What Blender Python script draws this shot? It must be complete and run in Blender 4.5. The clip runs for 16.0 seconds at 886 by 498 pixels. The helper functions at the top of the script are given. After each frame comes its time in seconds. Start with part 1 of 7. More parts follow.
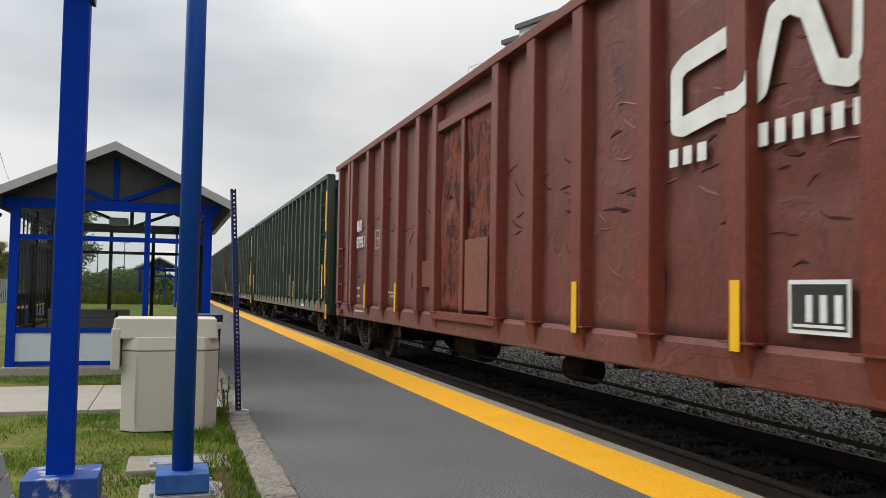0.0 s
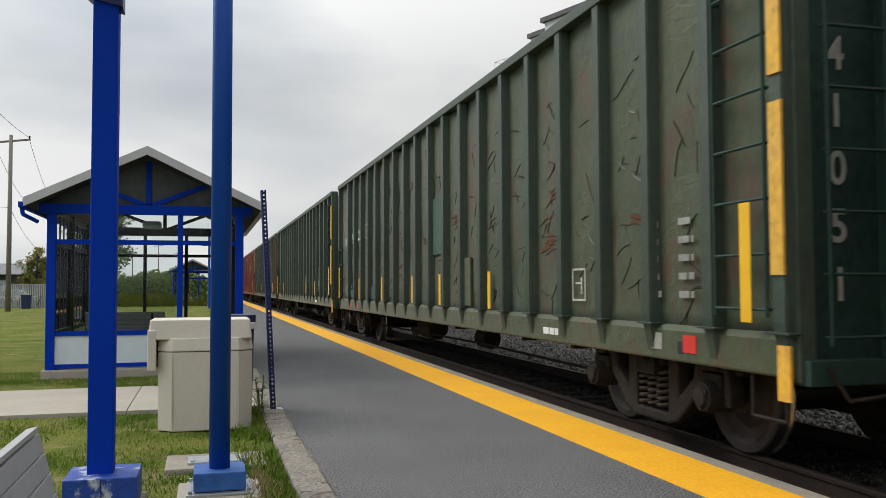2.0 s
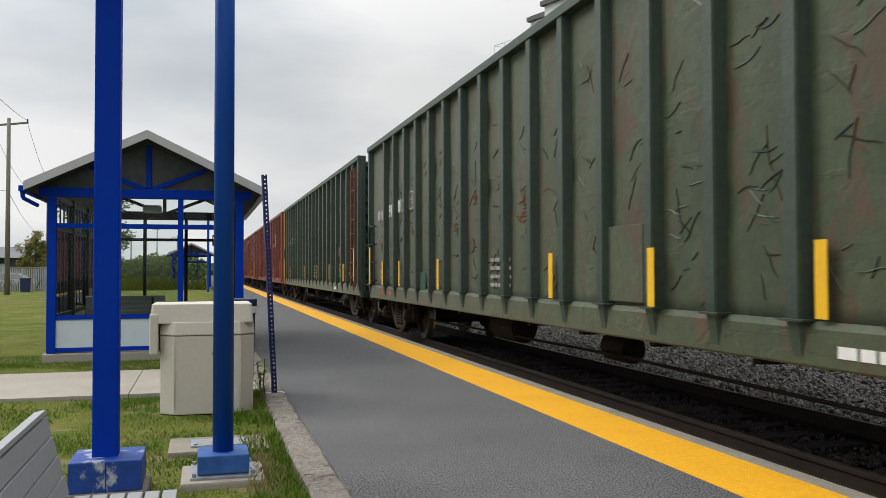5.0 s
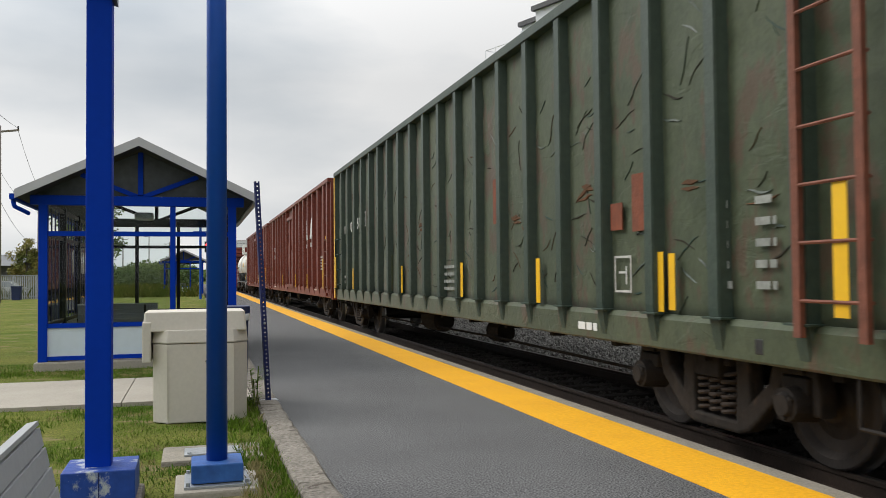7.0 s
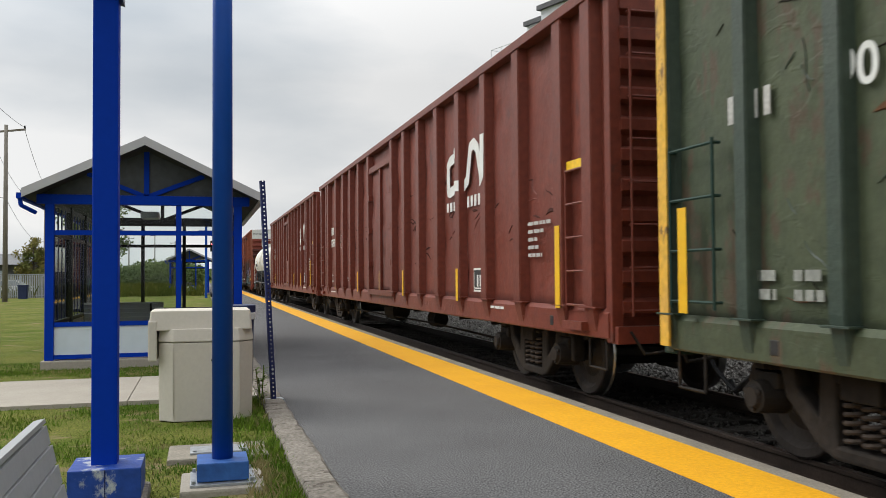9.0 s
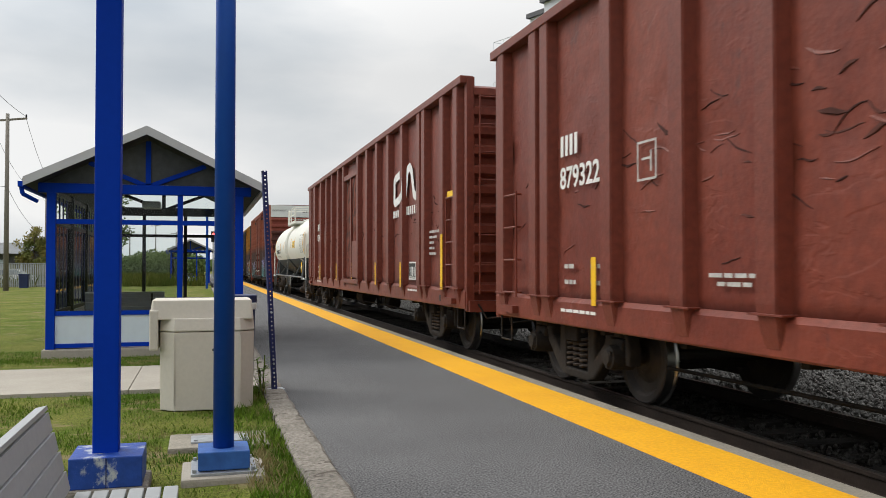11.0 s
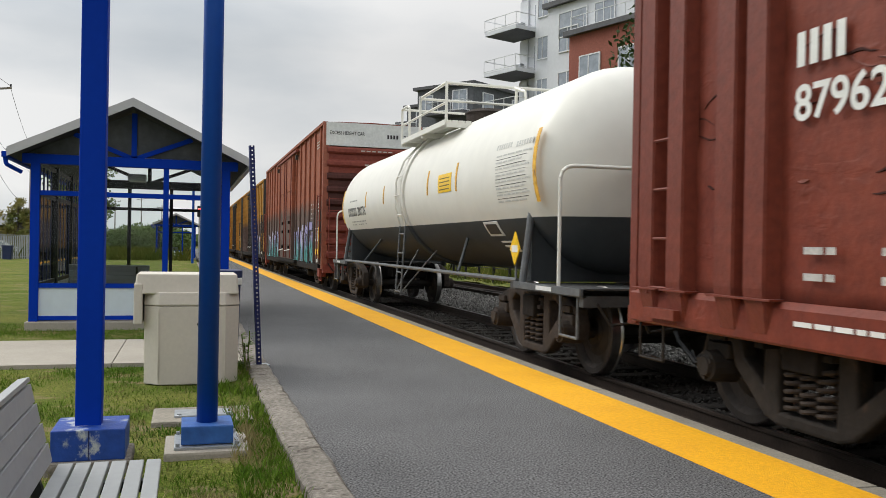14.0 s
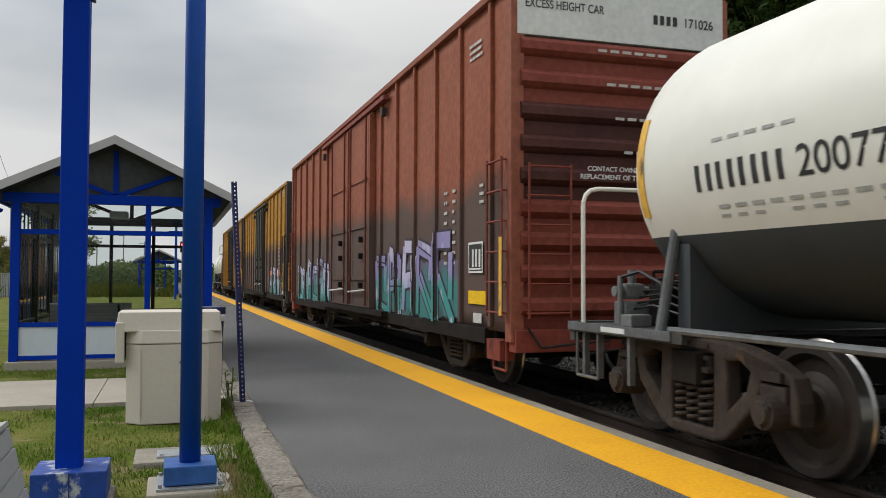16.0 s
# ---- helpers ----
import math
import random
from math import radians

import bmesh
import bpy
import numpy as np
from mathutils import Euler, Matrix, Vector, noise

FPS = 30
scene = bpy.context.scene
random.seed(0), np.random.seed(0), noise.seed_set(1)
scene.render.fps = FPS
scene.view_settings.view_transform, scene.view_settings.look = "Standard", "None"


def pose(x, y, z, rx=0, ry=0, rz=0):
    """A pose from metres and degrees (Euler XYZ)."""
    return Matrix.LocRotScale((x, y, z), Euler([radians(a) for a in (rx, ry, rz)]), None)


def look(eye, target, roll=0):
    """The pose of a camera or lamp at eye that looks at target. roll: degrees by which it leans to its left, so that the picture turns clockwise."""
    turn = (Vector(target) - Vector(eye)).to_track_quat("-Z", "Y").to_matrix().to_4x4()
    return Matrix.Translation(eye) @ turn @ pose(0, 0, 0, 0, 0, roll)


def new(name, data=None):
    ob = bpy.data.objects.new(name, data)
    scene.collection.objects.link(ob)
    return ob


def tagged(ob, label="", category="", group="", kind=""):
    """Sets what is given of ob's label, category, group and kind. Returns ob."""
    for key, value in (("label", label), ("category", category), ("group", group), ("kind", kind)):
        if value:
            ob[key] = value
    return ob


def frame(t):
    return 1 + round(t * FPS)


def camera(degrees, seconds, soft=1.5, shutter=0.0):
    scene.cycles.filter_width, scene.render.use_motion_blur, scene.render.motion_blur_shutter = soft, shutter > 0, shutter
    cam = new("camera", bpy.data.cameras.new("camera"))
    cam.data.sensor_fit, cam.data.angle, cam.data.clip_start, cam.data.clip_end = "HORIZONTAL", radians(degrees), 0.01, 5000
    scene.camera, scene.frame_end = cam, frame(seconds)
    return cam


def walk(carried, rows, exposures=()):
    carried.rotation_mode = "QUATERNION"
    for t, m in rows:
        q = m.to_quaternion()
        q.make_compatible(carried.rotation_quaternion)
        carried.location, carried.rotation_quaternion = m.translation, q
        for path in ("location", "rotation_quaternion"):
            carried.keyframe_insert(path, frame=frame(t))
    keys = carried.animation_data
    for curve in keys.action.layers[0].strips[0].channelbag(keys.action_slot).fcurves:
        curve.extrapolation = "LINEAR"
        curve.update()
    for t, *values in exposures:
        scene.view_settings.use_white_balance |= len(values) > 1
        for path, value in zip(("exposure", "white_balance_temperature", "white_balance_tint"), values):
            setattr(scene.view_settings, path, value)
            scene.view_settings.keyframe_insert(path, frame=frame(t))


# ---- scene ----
cam = camera(55.0, 16.0, soft=0.6, shutter=0.13)
PATH = [
    (0.0, pose(-0.005, 0.023, 1.453, 92.752, -0.945, -17.768)),
    (0.5, pose(0.010, 0.020, 1.448, 92.408, -0.359, -16.880)),
    (1.0, pose(-0.007, 0.017, 1.446, 92.159, -0.188, -15.956)),
    (1.5, pose(-0.000, -0.000, 1.450, 92.270, -0.000, -15.700)),
    (2.0, pose(-0.001, -0.005, 1.450, 92.499, 0.224, -15.683)),
    (2.5, pose(-0.001, -0.006, 1.453, 92.393, 0.419, -15.833)),
    (3.0, pose(-0.004, -0.018, 1.458, 92.201, 0.543, -15.572)),
    (3.5, pose(-0.012, 0.006, 1.447, 91.752, 0.337, -16.288)),
    (4.0, pose(-0.026, -0.022, 1.455, 91.642, 0.049, -16.059)),
    (6.5, pose(-0.035, -0.026, 1.459, 91.169, 0.402, -15.418)),
    (7.0, pose(-0.036, -0.016, 1.467, 91.756, 0.516, -16.257)),
    (7.5, pose(-0.031, -0.009, 1.461, 91.962, 0.590, -16.914)),
    (8.0, pose(-0.035, -0.025, 1.468, 91.961, 0.611, -16.489)),
    (10.5, pose(-0.039, -0.019, 1.457, 91.226, 0.318, -15.733)),
    (11.0, pose(-0.046, -0.013, 1.455, 91.214, -0.004, -15.866)),
    (11.5, pose(-0.041, -0.023, 1.456, 91.334, -0.430, -15.775)),
    (12.0, pose(-0.035, -0.007, 1.456, 91.195, -0.492, -15.998)),
    (12.5, pose(-0.043, -0.022, 1.460, 90.802, -0.687, -16.258)),
    (13.0, pose(-0.045, -0.016, 1.452, 90.418, -0.611, -16.058)),
    (13.5, pose(-0.035, -0.017, 1.452, 89.934, -0.724, -16.234)),
    (14.0, pose(-0.044, -0.005, 1.450, 89.819, -1.045, -16.758)),
    (14.5, pose(-0.034, 0.003, 1.449, 90.275, -0.906, -17.377)),
    (15.0, pose(-0.037, 0.002, 1.456, 90.861, -0.517, -17.895)),
    (15.5, pose(-0.042, 0.006, 1.457, 91.474, -0.316, -17.674)),
    (16.0, pose(-0.038, -0.011, 1.466, 91.975, -0.186, -17.798)),
]
walk(cam, PATH, [(0, 0.0), (3.5, 0.0), (4.2, 0.05), (8, 0.05), (10.5, 0.1), (12, 0.08), (13.5, 0.05), (14.5, -0.04), (15, -0.16), (16, -0.22)])


# ---- world and sun ----
def make_world():
    w = bpy.data.worlds.new("world")
    scene.world = w
    w.use_nodes = True
    nt = w.node_tree
    nt.nodes.clear()
    N = nt.nodes.new
    out, bg = N("ShaderNodeOutputWorld"), N("ShaderNodeBackground")
    sky = N("ShaderNodeTexSky")
    sky.sky_type, sky.sun_disc = "NISHITA", False
    sky.sun_elevation, sky.sun_rotation = radians(42), radians(313)
    co = N("ShaderNodeTexCoord")
    sep = N("ShaderNodeSeparateXYZ")
    nt.links.new(co.outputs["Generated"], sep.inputs[0])
    # overcast deck: brighter overhead than at the horizon
    grad = N("ShaderNodeMapRange")
    grad.inputs[1].default_value, grad.inputs[2].default_value = 0.22, 1.0
    grad.inputs[3].default_value, grad.inputs[4].default_value = 0.84, 2.75
    nt.links.new(sep.outputs[2], grad.inputs[0])
    mp = N("ShaderNodeMapping")
    mp.inputs["Scale"].default_value = (2.2, 2.2, 6.5)
    mp.inputs["Location"].default_value = (0.35, 0.1, 0.45)
    nt.links.new(co.outputs["Generated"], mp.inputs[0])
    n1, n2 = N("ShaderNodeTexNoise"), N("ShaderNodeTexNoise")
    n1.inputs["Scale"].default_value, n1.inputs["Detail"].default_value, n1.inputs["Roughness"].default_value = 1.3, 7, 0.5
    n2.inputs["Scale"].default_value, n2.inputs["Detail"].default_value = 0.6, 3
    nt.links.new(mp.outputs[0], n1.inputs[0])
    nt.links.new(mp.outputs[0], n2.inputs[0])
    add = N("ShaderNodeMath")
    add.operation = "MULTIPLY_ADD"
    add.inputs[1].default_value = 0.7
    nt.links.new(n1.outputs[0], add.inputs[0])
    nt.links.new(n2.outputs[0], add.inputs[2])
    ramp = N("ShaderNodeValToRGB")
    el = ramp.color_ramp.elements
    el[0].position, el[0].color = 0.62, (0.50, 0.55, 0.60, 1)
    el[1].position, el[1].color = 1.02, (0.90, 0.90, 0.895, 1)
    mid = el.new(0.82)
    mid.color = (0.68, 0.71, 0.735, 1)
    nt.links.new(add.outputs[0], ramp.inputs[0])
    mul = N("ShaderNodeVectorMath")
    mul.operation = "SCALE"
    nt.links.new(ramp.outputs[0], mul.inputs[0])
    side, lift = N("ShaderNodeMapRange"), N("ShaderNodeMath")
    side.inputs[1].default_value, side.inputs[2].default_value, side.inputs[3].default_value, side.inputs[4].default_value = -1.0, 0.6, 1.45, 0.86
    nt.links.new(sep.outputs[0], side.inputs[0])
    lift.operation = "MULTIPLY"
    nt.links.new(grad.outputs[0], lift.inputs[0])
    nt.links.new(side.outputs[0], lift.inputs[1])
    # the deck is brighter ahead, where the sun stands behind it
    ahead, lift2 = N("ShaderNodeMapRange"), N("ShaderNodeMath")
    ahead.inputs[1].default_value, ahead.inputs[2].default_value, ahead.inputs[3].default_value, ahead.inputs[4].default_value = -0.8, 0.75, 0.82, 1.0
    nt.links.new(sep.outputs[1], ahead.inputs[0])
    lift2.operation = "MULTIPLY"
    nt.links.new(lift.outputs[0], lift2.inputs[0])
    nt.links.new(ahead.outputs[0], lift2.inputs[1])
    nt.links.new(lift2.outputs[0], mul.inputs["Scale"])
    dim = N("ShaderNodeVectorMath")
    dim.operation = "SCALE"
    dim.inputs["Scale"].default_value = 0.06
    nt.links.new(sky.outputs[0], dim.inputs[0])
    both = N("ShaderNodeMix")
    both.data_type = "RGBA"
    both.inputs[0].default_value = 0.94
    nt.links.new(dim.outputs[0], both.inputs[6])
    nt.links.new(mul.outputs[0], both.inputs[7])
    nt.links.new(both.outputs[2], bg.inputs[0])
    bg.inputs[1].default_value = 1.0
    nt.links.new(bg.outputs[0], out.inputs[0])


make_world()
sun = new("sun", bpy.data.lights.new("sun", "SUN"))
sun.data.energy, sun.data.angle, sun.data.color = 1.7, radians(22), (1.0, 0.96, 0.9)
sun.matrix_world = look((-14, 13, 17), (0, 0, 0))


# ---- materials ----
def paint(name, base, second, rough=0.6, scale=1.2, fine=14.0, stretch=(1, 1, 1), rust=None, rust_amount=0.0, rust_scale=0.9,
          bump=0.15, bump_scale=30.0, metal=0.0, dark=0.0, creases=0.0, spec=0.4, random_by_object=0.0, light=0.0, grain=1.0, dusty=0.0):
    """Two-tone surface with large stains, fine grain, optional rust patches and dent creases."""
    m = bpy.data.materials.new(name)
    m.use_nodes = True
    nt = m.node_tree
    bs = nt.nodes["Principled BSDF"]
    N = nt.nodes.new
    co, mp = N("ShaderNodeTexCoord"), N("ShaderNodeMapping")
    mp.inputs["Scale"].default_value = stretch
    nt.links.new(co.outputs["Object"], mp.inputs[0])
    big, small = N("ShaderNodeTexNoise"), N("ShaderNodeTexNoise")
    big.inputs["Scale"].default_value, big.inputs["Detail"].default_value, big.inputs["Roughness"].default_value = scale, 6, 0.62
    small.inputs["Scale"].default_value, small.inputs["Detail"].default_value = fine, 4
    nt.links.new(mp.outputs[0], big.inputs[0])
    nt.links.new(co.outputs["Object"], small.inputs[0])
    r1 = N("ShaderNodeMapRange")
    r1.inputs[1].default_value, r1.inputs[2].default_value = 0.35, 0.68
    nt.links.new(big.outputs[0], r1.inputs[0])
    mix = N("ShaderNodeMix")
    mix.data_type = "RGBA"
    mix.inputs[6].default_value, mix.inputs[7].default_value = (*base, 1), (*second, 1)
    nt.links.new(r1.outputs[0], mix.inputs[0])
    col = mix.outputs[2]
    g = N("ShaderNodeMapRange")
    g.inputs[1].default_value, g.inputs[2].default_value, g.inputs[3].default_value, g.inputs[4].default_value = 0.3, 0.7, 1 - (0.18 + dark) * grain, 1 + (0.14 + light) * grain
    nt.links.new(small.outputs[0], g.inputs[0])
    sc = N("ShaderNodeVectorMath")
    sc.operation = "SCALE"
    nt.links.new(col, sc.inputs[0])
    nt.links.new(g.outputs[0], sc.inputs["Scale"])
    col = sc.outputs[0]
    if random_by_object:
        oi, rr, s2 = N("ShaderNodeObjectInfo"), N("ShaderNodeMapRange"), N("ShaderNodeVectorMath")
        rr.inputs[3].default_value, rr.inputs[4].default_value = 1 - random_by_object, 1 + random_by_object
        nt.links.new(oi.outputs["Random"], rr.inputs[0])
        s2.operation = "SCALE"
        nt.links.new(col, s2.inputs[0])
        nt.links.new(rr.outputs[0], s2.inputs["Scale"])
        col = s2.outputs[0]
    if rust:
        rn, rr = N("ShaderNodeTexNoise"), N("ShaderNodeMapRange")
        rn.inputs["Scale"].default_value, rn.inputs["Detail"].default_value, rn.inputs["Roughness"].default_value = rust_scale, 8, 0.68
        rmp = N("ShaderNodeMapping")
        rmp.inputs["Location"].default_value = (3.1, 7.7, 1.3)
        rmp.inputs["Scale"].default_value = (1, 1.6, 0.75)
        nt.links.new(co.outputs["Object"], rmp.inputs[0])
        nt.links.new(rmp.outputs[0], rn.inputs[0])
        rr.inputs[1].default_value, rr.inputs[2].default_value = 0.70 - rust_amount, 0.76 - rust_amount
        nt.links.new(rn.outputs[0], rr.inputs[0])
        m2 = N("ShaderNodeMix")
        m2.data_type = "RGBA"
        m2.inputs[7].default_value = (*rust, 1)
        nt.links.new(rr.outputs[0], m2.inputs[0])
        nt.links.new(col, m2.inputs[6])
        col = m2.outputs[2]
    nt.links.new(col, bs.inputs["Base Color"])
    bs.inputs["Roughness"].default_value, bs.inputs["Metallic"].default_value = rough, metal
    bs.inputs["Specular IOR Level"].default_value = spec
    bs.inputs["Sheen Weight"].default_value, bs.inputs["Sheen Roughness"].default_value = dusty, 0.45
    bp, bn = N("ShaderNodeBump"), N("ShaderNodeTexNoise")
    bn.inputs["Scale"].default_value, bn.inputs["Detail"].default_value = bump_scale, 5
    nt.links.new(co.outputs["Object"], bn.inputs[0])
    bp.inputs["Strength"].default_value, bp.inputs["Distance"].default_value = bump, 0.02
    nt.links.new(bn.outputs[0], bp.inputs["Height"])
    normal = bp.outputs[0]
    if creases:
        cm, cn, ab, b2 = N("ShaderNodeMapping"), N("ShaderNodeTexNoise"), N("ShaderNodeMapRange"), N("ShaderNodeBump")
        cm.inputs["Rotation"].default_value, cm.inputs["Scale"].default_value = (radians(28), 0, 0), (1, 1.0, 2.2)
        nt.links.new(co.outputs["Object"], cm.inputs[0])
        nt.links.new(cm.outputs[0], cn.inputs[0])
        cn.inputs["Scale"].default_value, cn.inputs["Detail"].default_value, cn.inputs["Distortion"].default_value = 2.1, 3, 0.7
        ab.inputs[1].default_value, ab.inputs[2].default_value = 0.49, 0.54
        ab.interpolation_type = "SMOOTHSTEP"
        nt.links.new(cn.outputs[0], ab.inputs[0])
        b2.inputs["Strength"].default_value, b2.inputs["Distance"].default_value = creases, 0.06
        mk, mr, mm = N("ShaderNodeTexNoise"), N("ShaderNodeMapRange"), N("ShaderNodeMath")
        mk.inputs["Scale"].default_value, mk.inputs["Detail"].default_value = 1.1, 2
        nt.links.new(co.outputs["Object"], mk.inputs[0])
        mr.inputs[1].default_value, mr.inputs[2].default_value = 0.50, 0.64
        nt.links.new(mk.outputs[0], mr.inputs[0])
        mm.operation = "MULTIPLY"
        nt.links.new(ab.outputs[0], mm.inputs[0])
        nt.links.new(mr.outputs[0], mm.inputs[1])
        nt.links.new(mm.outputs[0], b2.inputs["Height"])
        nt.links.new(normal, b2.inputs["Normal"])
        normal = b2.outputs[0]
    nt.links.new(normal, bs.inputs["Normal"])
    return m


M = {}
M["asphalt"] = paint("asphalt", (0.062, 0.0612, 0.0615), (0.079, 0.0782, 0.0785), 0.92, 0.7, 70, bump=0.2, bump_scale=100, dark=0.9, light=2.0, spec=0.20)
M["yellow_line"] = paint("yellow_line_paint", (0.80, 0.395, 0.005), (0.74, 0.35, 0.007), 0.7, 1.4, 30, rust=(0.40, 0.24, 0.04), rust_amount=-0.01, rust_scale=6, bump=0.3, bump_scale=90, grain=0.6)
M["edge_concrete"] = paint("edge_concrete", (0.30, 0.27, 0.22), (0.22, 0.20, 0.165), 0.9, 2, 40, rust=(0.10, 0.09, 0.08), rust_amount=0.07, rust_scale=3, bump=0.5, bump_scale=60, spec=0.15)
M["concrete"] = paint("concrete", (0.35, 0.32, 0.27), (0.30, 0.272, 0.23), 0.9, 1.2, 50, bump=0.3, bump_scale=70, grain=0.5, spec=0.15)
M["kerb"] = paint("kerb_concrete", (0.27, 0.245, 0.21), (0.19, 0.17, 0.145), 0.95, 3.5, 30, rust=(0.10, 0.085, 0.07), rust_amount=0.14, rust_scale=5, bump=1.0, bump_scale=22, dark=0.25, spec=0.12)
M["soil_grass"] = paint("lawn", (0.075, 0.112, 0.014), (0.162, 0.158, 0.040), 0.95, 0.55, 55, rust=(0.19, 0.155, 0.08), rust_amount=0.14, rust_scale=1.2, bump=1.0, bump_scale=60, dark=0.45, light=0.35, spec=0.06)
M["grass"] = paint("grass_blades", (0.070, 0.160, 0.010), (0.145, 0.205, 0.022), 0.7, 0.8, 20, rust=(0.30, 0.25, 0.12), rust_amount=0.17, rust_scale=1.6, dark=0.4, light=0.25, bump=0, spec=0.15)
M["weeds"] = paint("tall_weeds", (0.066, 0.095, 0.014), (0.140, 0.138, 0.028), 0.8, 0.5, 5, rust=(0.32, 0.27, 0.08), rust_amount=0.13, bump=0, spec=0.10)
M["ballast"] = paint("ballast_stone", (0.20, 0.192, 0.178), (0.085, 0.08, 0.075), 0.95, 9, 30, bump=0.8, bump_scale=30, dark=0.5, light=0.3, spec=0.12)
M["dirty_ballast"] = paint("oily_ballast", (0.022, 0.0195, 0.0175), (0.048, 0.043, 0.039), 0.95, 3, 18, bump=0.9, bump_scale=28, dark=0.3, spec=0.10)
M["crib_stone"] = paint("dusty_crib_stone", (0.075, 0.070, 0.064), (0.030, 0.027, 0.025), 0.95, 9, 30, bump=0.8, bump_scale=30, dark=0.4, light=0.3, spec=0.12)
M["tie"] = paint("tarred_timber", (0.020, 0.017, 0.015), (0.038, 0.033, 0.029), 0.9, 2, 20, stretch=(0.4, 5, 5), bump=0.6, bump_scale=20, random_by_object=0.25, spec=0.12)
M["rail"] = paint("rusty_rail", (0.0187, 0.0130, 0.0101), (0.0302, 0.0202, 0.0151), 0.7, 4, 40, bump=0.2, spec=0.20)
M["rail_head"] = paint("worn_rail_head", (0.10, 0.092, 0.085), (0.07, 0.064, 0.06), 0.45, 4, 40, metal=0.9, bump=0.05)
M["red"] = paint("oxide_red_paint", (0.132, 0.0222, 0.0112), (0.178, 0.0365, 0.0185), 0.5, 0.9, 10, stretch=(1, 1, 0.45), rust=(0.085, 0.022, 0.016), rust_amount=0.085, rust_scale=1.5, bump=0.2, bump_scale=22, creases=0.12, spec=0.26, dusty=0.06)
M["red_faded"] = paint("faded_oxide_red_paint", (0.108, 0.028, 0.019), (0.148, 0.047, 0.034), 0.55, 0.9, 10, stretch=(1, 1, 0.45), rust=(0.070, 0.024, 0.02), rust_amount=0.10, rust_scale=1.5, bump=0.2, bump_scale=22, creases=0.15, spec=0.24, dusty=0.07)
M["red_dark"] = paint("oxide_red_frame", (0.130, 0.0245, 0.0130), (0.165, 0.035, 0.019), 0.5, 1.4, 12, rust=(0.06, 0.022, 0.016), rust_amount=0.08, bump=0.2, spec=0.30, dusty=0.05)
M["red_door"] = paint("mottled_rusty_door", (0.135, 0.030, 0.018), (0.175, 0.048, 0.028), 0.7, 2.0, 12, rust=(0.042, 0.015, 0.012), rust_amount=0.205, rust_scale=4.0, bump=0.4, bump_scale=9, creases=0.5, spec=0.14)
M["green"] = paint("faded_green_paint", (0.043, 0.058, 0.030), (0.070, 0.083, 0.044), 0.55, 0.8, 9, stretch=(1, 1, 0.45), rust=(0.074, 0.052, 0.031), rust_amount=0.165, rust_scale=1.5, bump=0.2, bump_scale=22, creases=0.14, spec=0.26, dusty=0.12)
# the posts' green, darkened overall to put their flank shade into the colour
M["green_rib"] = paint("shade_darkened_rib_green", (0.026, 0.044, 0.032), (0.045, 0.063, 0.044), 0.5, 1.2, 12, rust=(0.08, 0.06, 0.04), rust_amount=0.04, bump=0.2, spec=0.45)
M["green_dark"] = paint("dark_green_end_paint", (0.014, 0.036, 0.030), (0.024, 0.05, 0.04), 0.6, 1.2, 12, rust=(0.05, 0.04, 0.03), rust_amount=0.06, bump=0.2, spec=0.16)
M["green_patch"] = paint("fresh_green_patch", (0.012, 0.062, 0.038), (0.060, 0.110, 0.080), 0.5, 1.6, 12, bump=0.1)
M["rust_patch"] = paint("primer_patch", (0.20, 0.052, 0.020), (0.14, 0.04, 0.02), 0.75, 3, 14, bump=0.2)
M["rust_scrape"] = paint("rusty_scrape", (0.12, 0.055, 0.028), (0.085, 0.05, 0.03), 0.8, 3, 14, bump=0.2, spec=0.08)
# dark tones for scrapes and for the shade painted into dent creases
M["gouge_dark"] = paint("dark_crease_shade_paint", (0.022, 0.020, 0.015), (0.040, 0.034, 0.024), 0.8, 3, 14, bump=0.2, spec=0.08)
M["gouge_red"] = paint("dark_red_brown", (0.055, 0.022, 0.018), (0.085, 0.03, 0.022), 0.7, 3, 14, bump=0.2, spec=0.08)
M["gouge_deep"] = paint("dark_red_crease_shade", (0.030, 0.011, 0.009), (0.050, 0.017, 0.013), 0.7, 3, 14, bump=0.2, spec=0.08)
M["ladder_rust"] = paint("primer_ladder", (0.19, 0.062, 0.035), (0.14, 0.05, 0.03), 0.7, 3, 14, bump=0.2)
M["reflector"] = paint("yellow_reflective_strip", (0.80, 0.47, 0.012), (0.72, 0.40, 0.012), 0.45, 3, 20, bump=0.05, grain=0.2)
M["grab_yellow"] = paint("worn_yellow_paint", (0.72, 0.40, 0.03), (0.62, 0.35, 0.07), 0.6, 2, 14, rust=(0.16, 0.08, 0.03), rust_amount=0.1, rust_scale=3, bump=0.2)
M["tag_red"] = paint("red_tag", (0.60, 0.03, 0.02), (0.52, 0.035, 0.025), 0.5, 3, 20, bump=0.03, grain=0.2)
M["rust_orange"] = paint("orange_spray", (0.50, 0.19, 0.02), (0.42, 0.16, 0.02), 0.7, 4, 20, bump=0.02)
M["stencil"] = paint("white_stencil", (0.72, 0.72, 0.69), (0.60, 0.60, 0.57), 0.7, 3, 20, bump=0.05, grain=0.2)
M["stencil_faint"] = paint("faded_stencil", (0.30, 0.31, 0.28), (0.20, 0.21, 0.19), 0.8, 3, 20, bump=0.05)
M["stencil_worn"] = paint("worn_white_stencil", (0.50, 0.49, 0.46), (0.36, 0.34, 0.32), 0.8, 6, 30, bump=0.05)
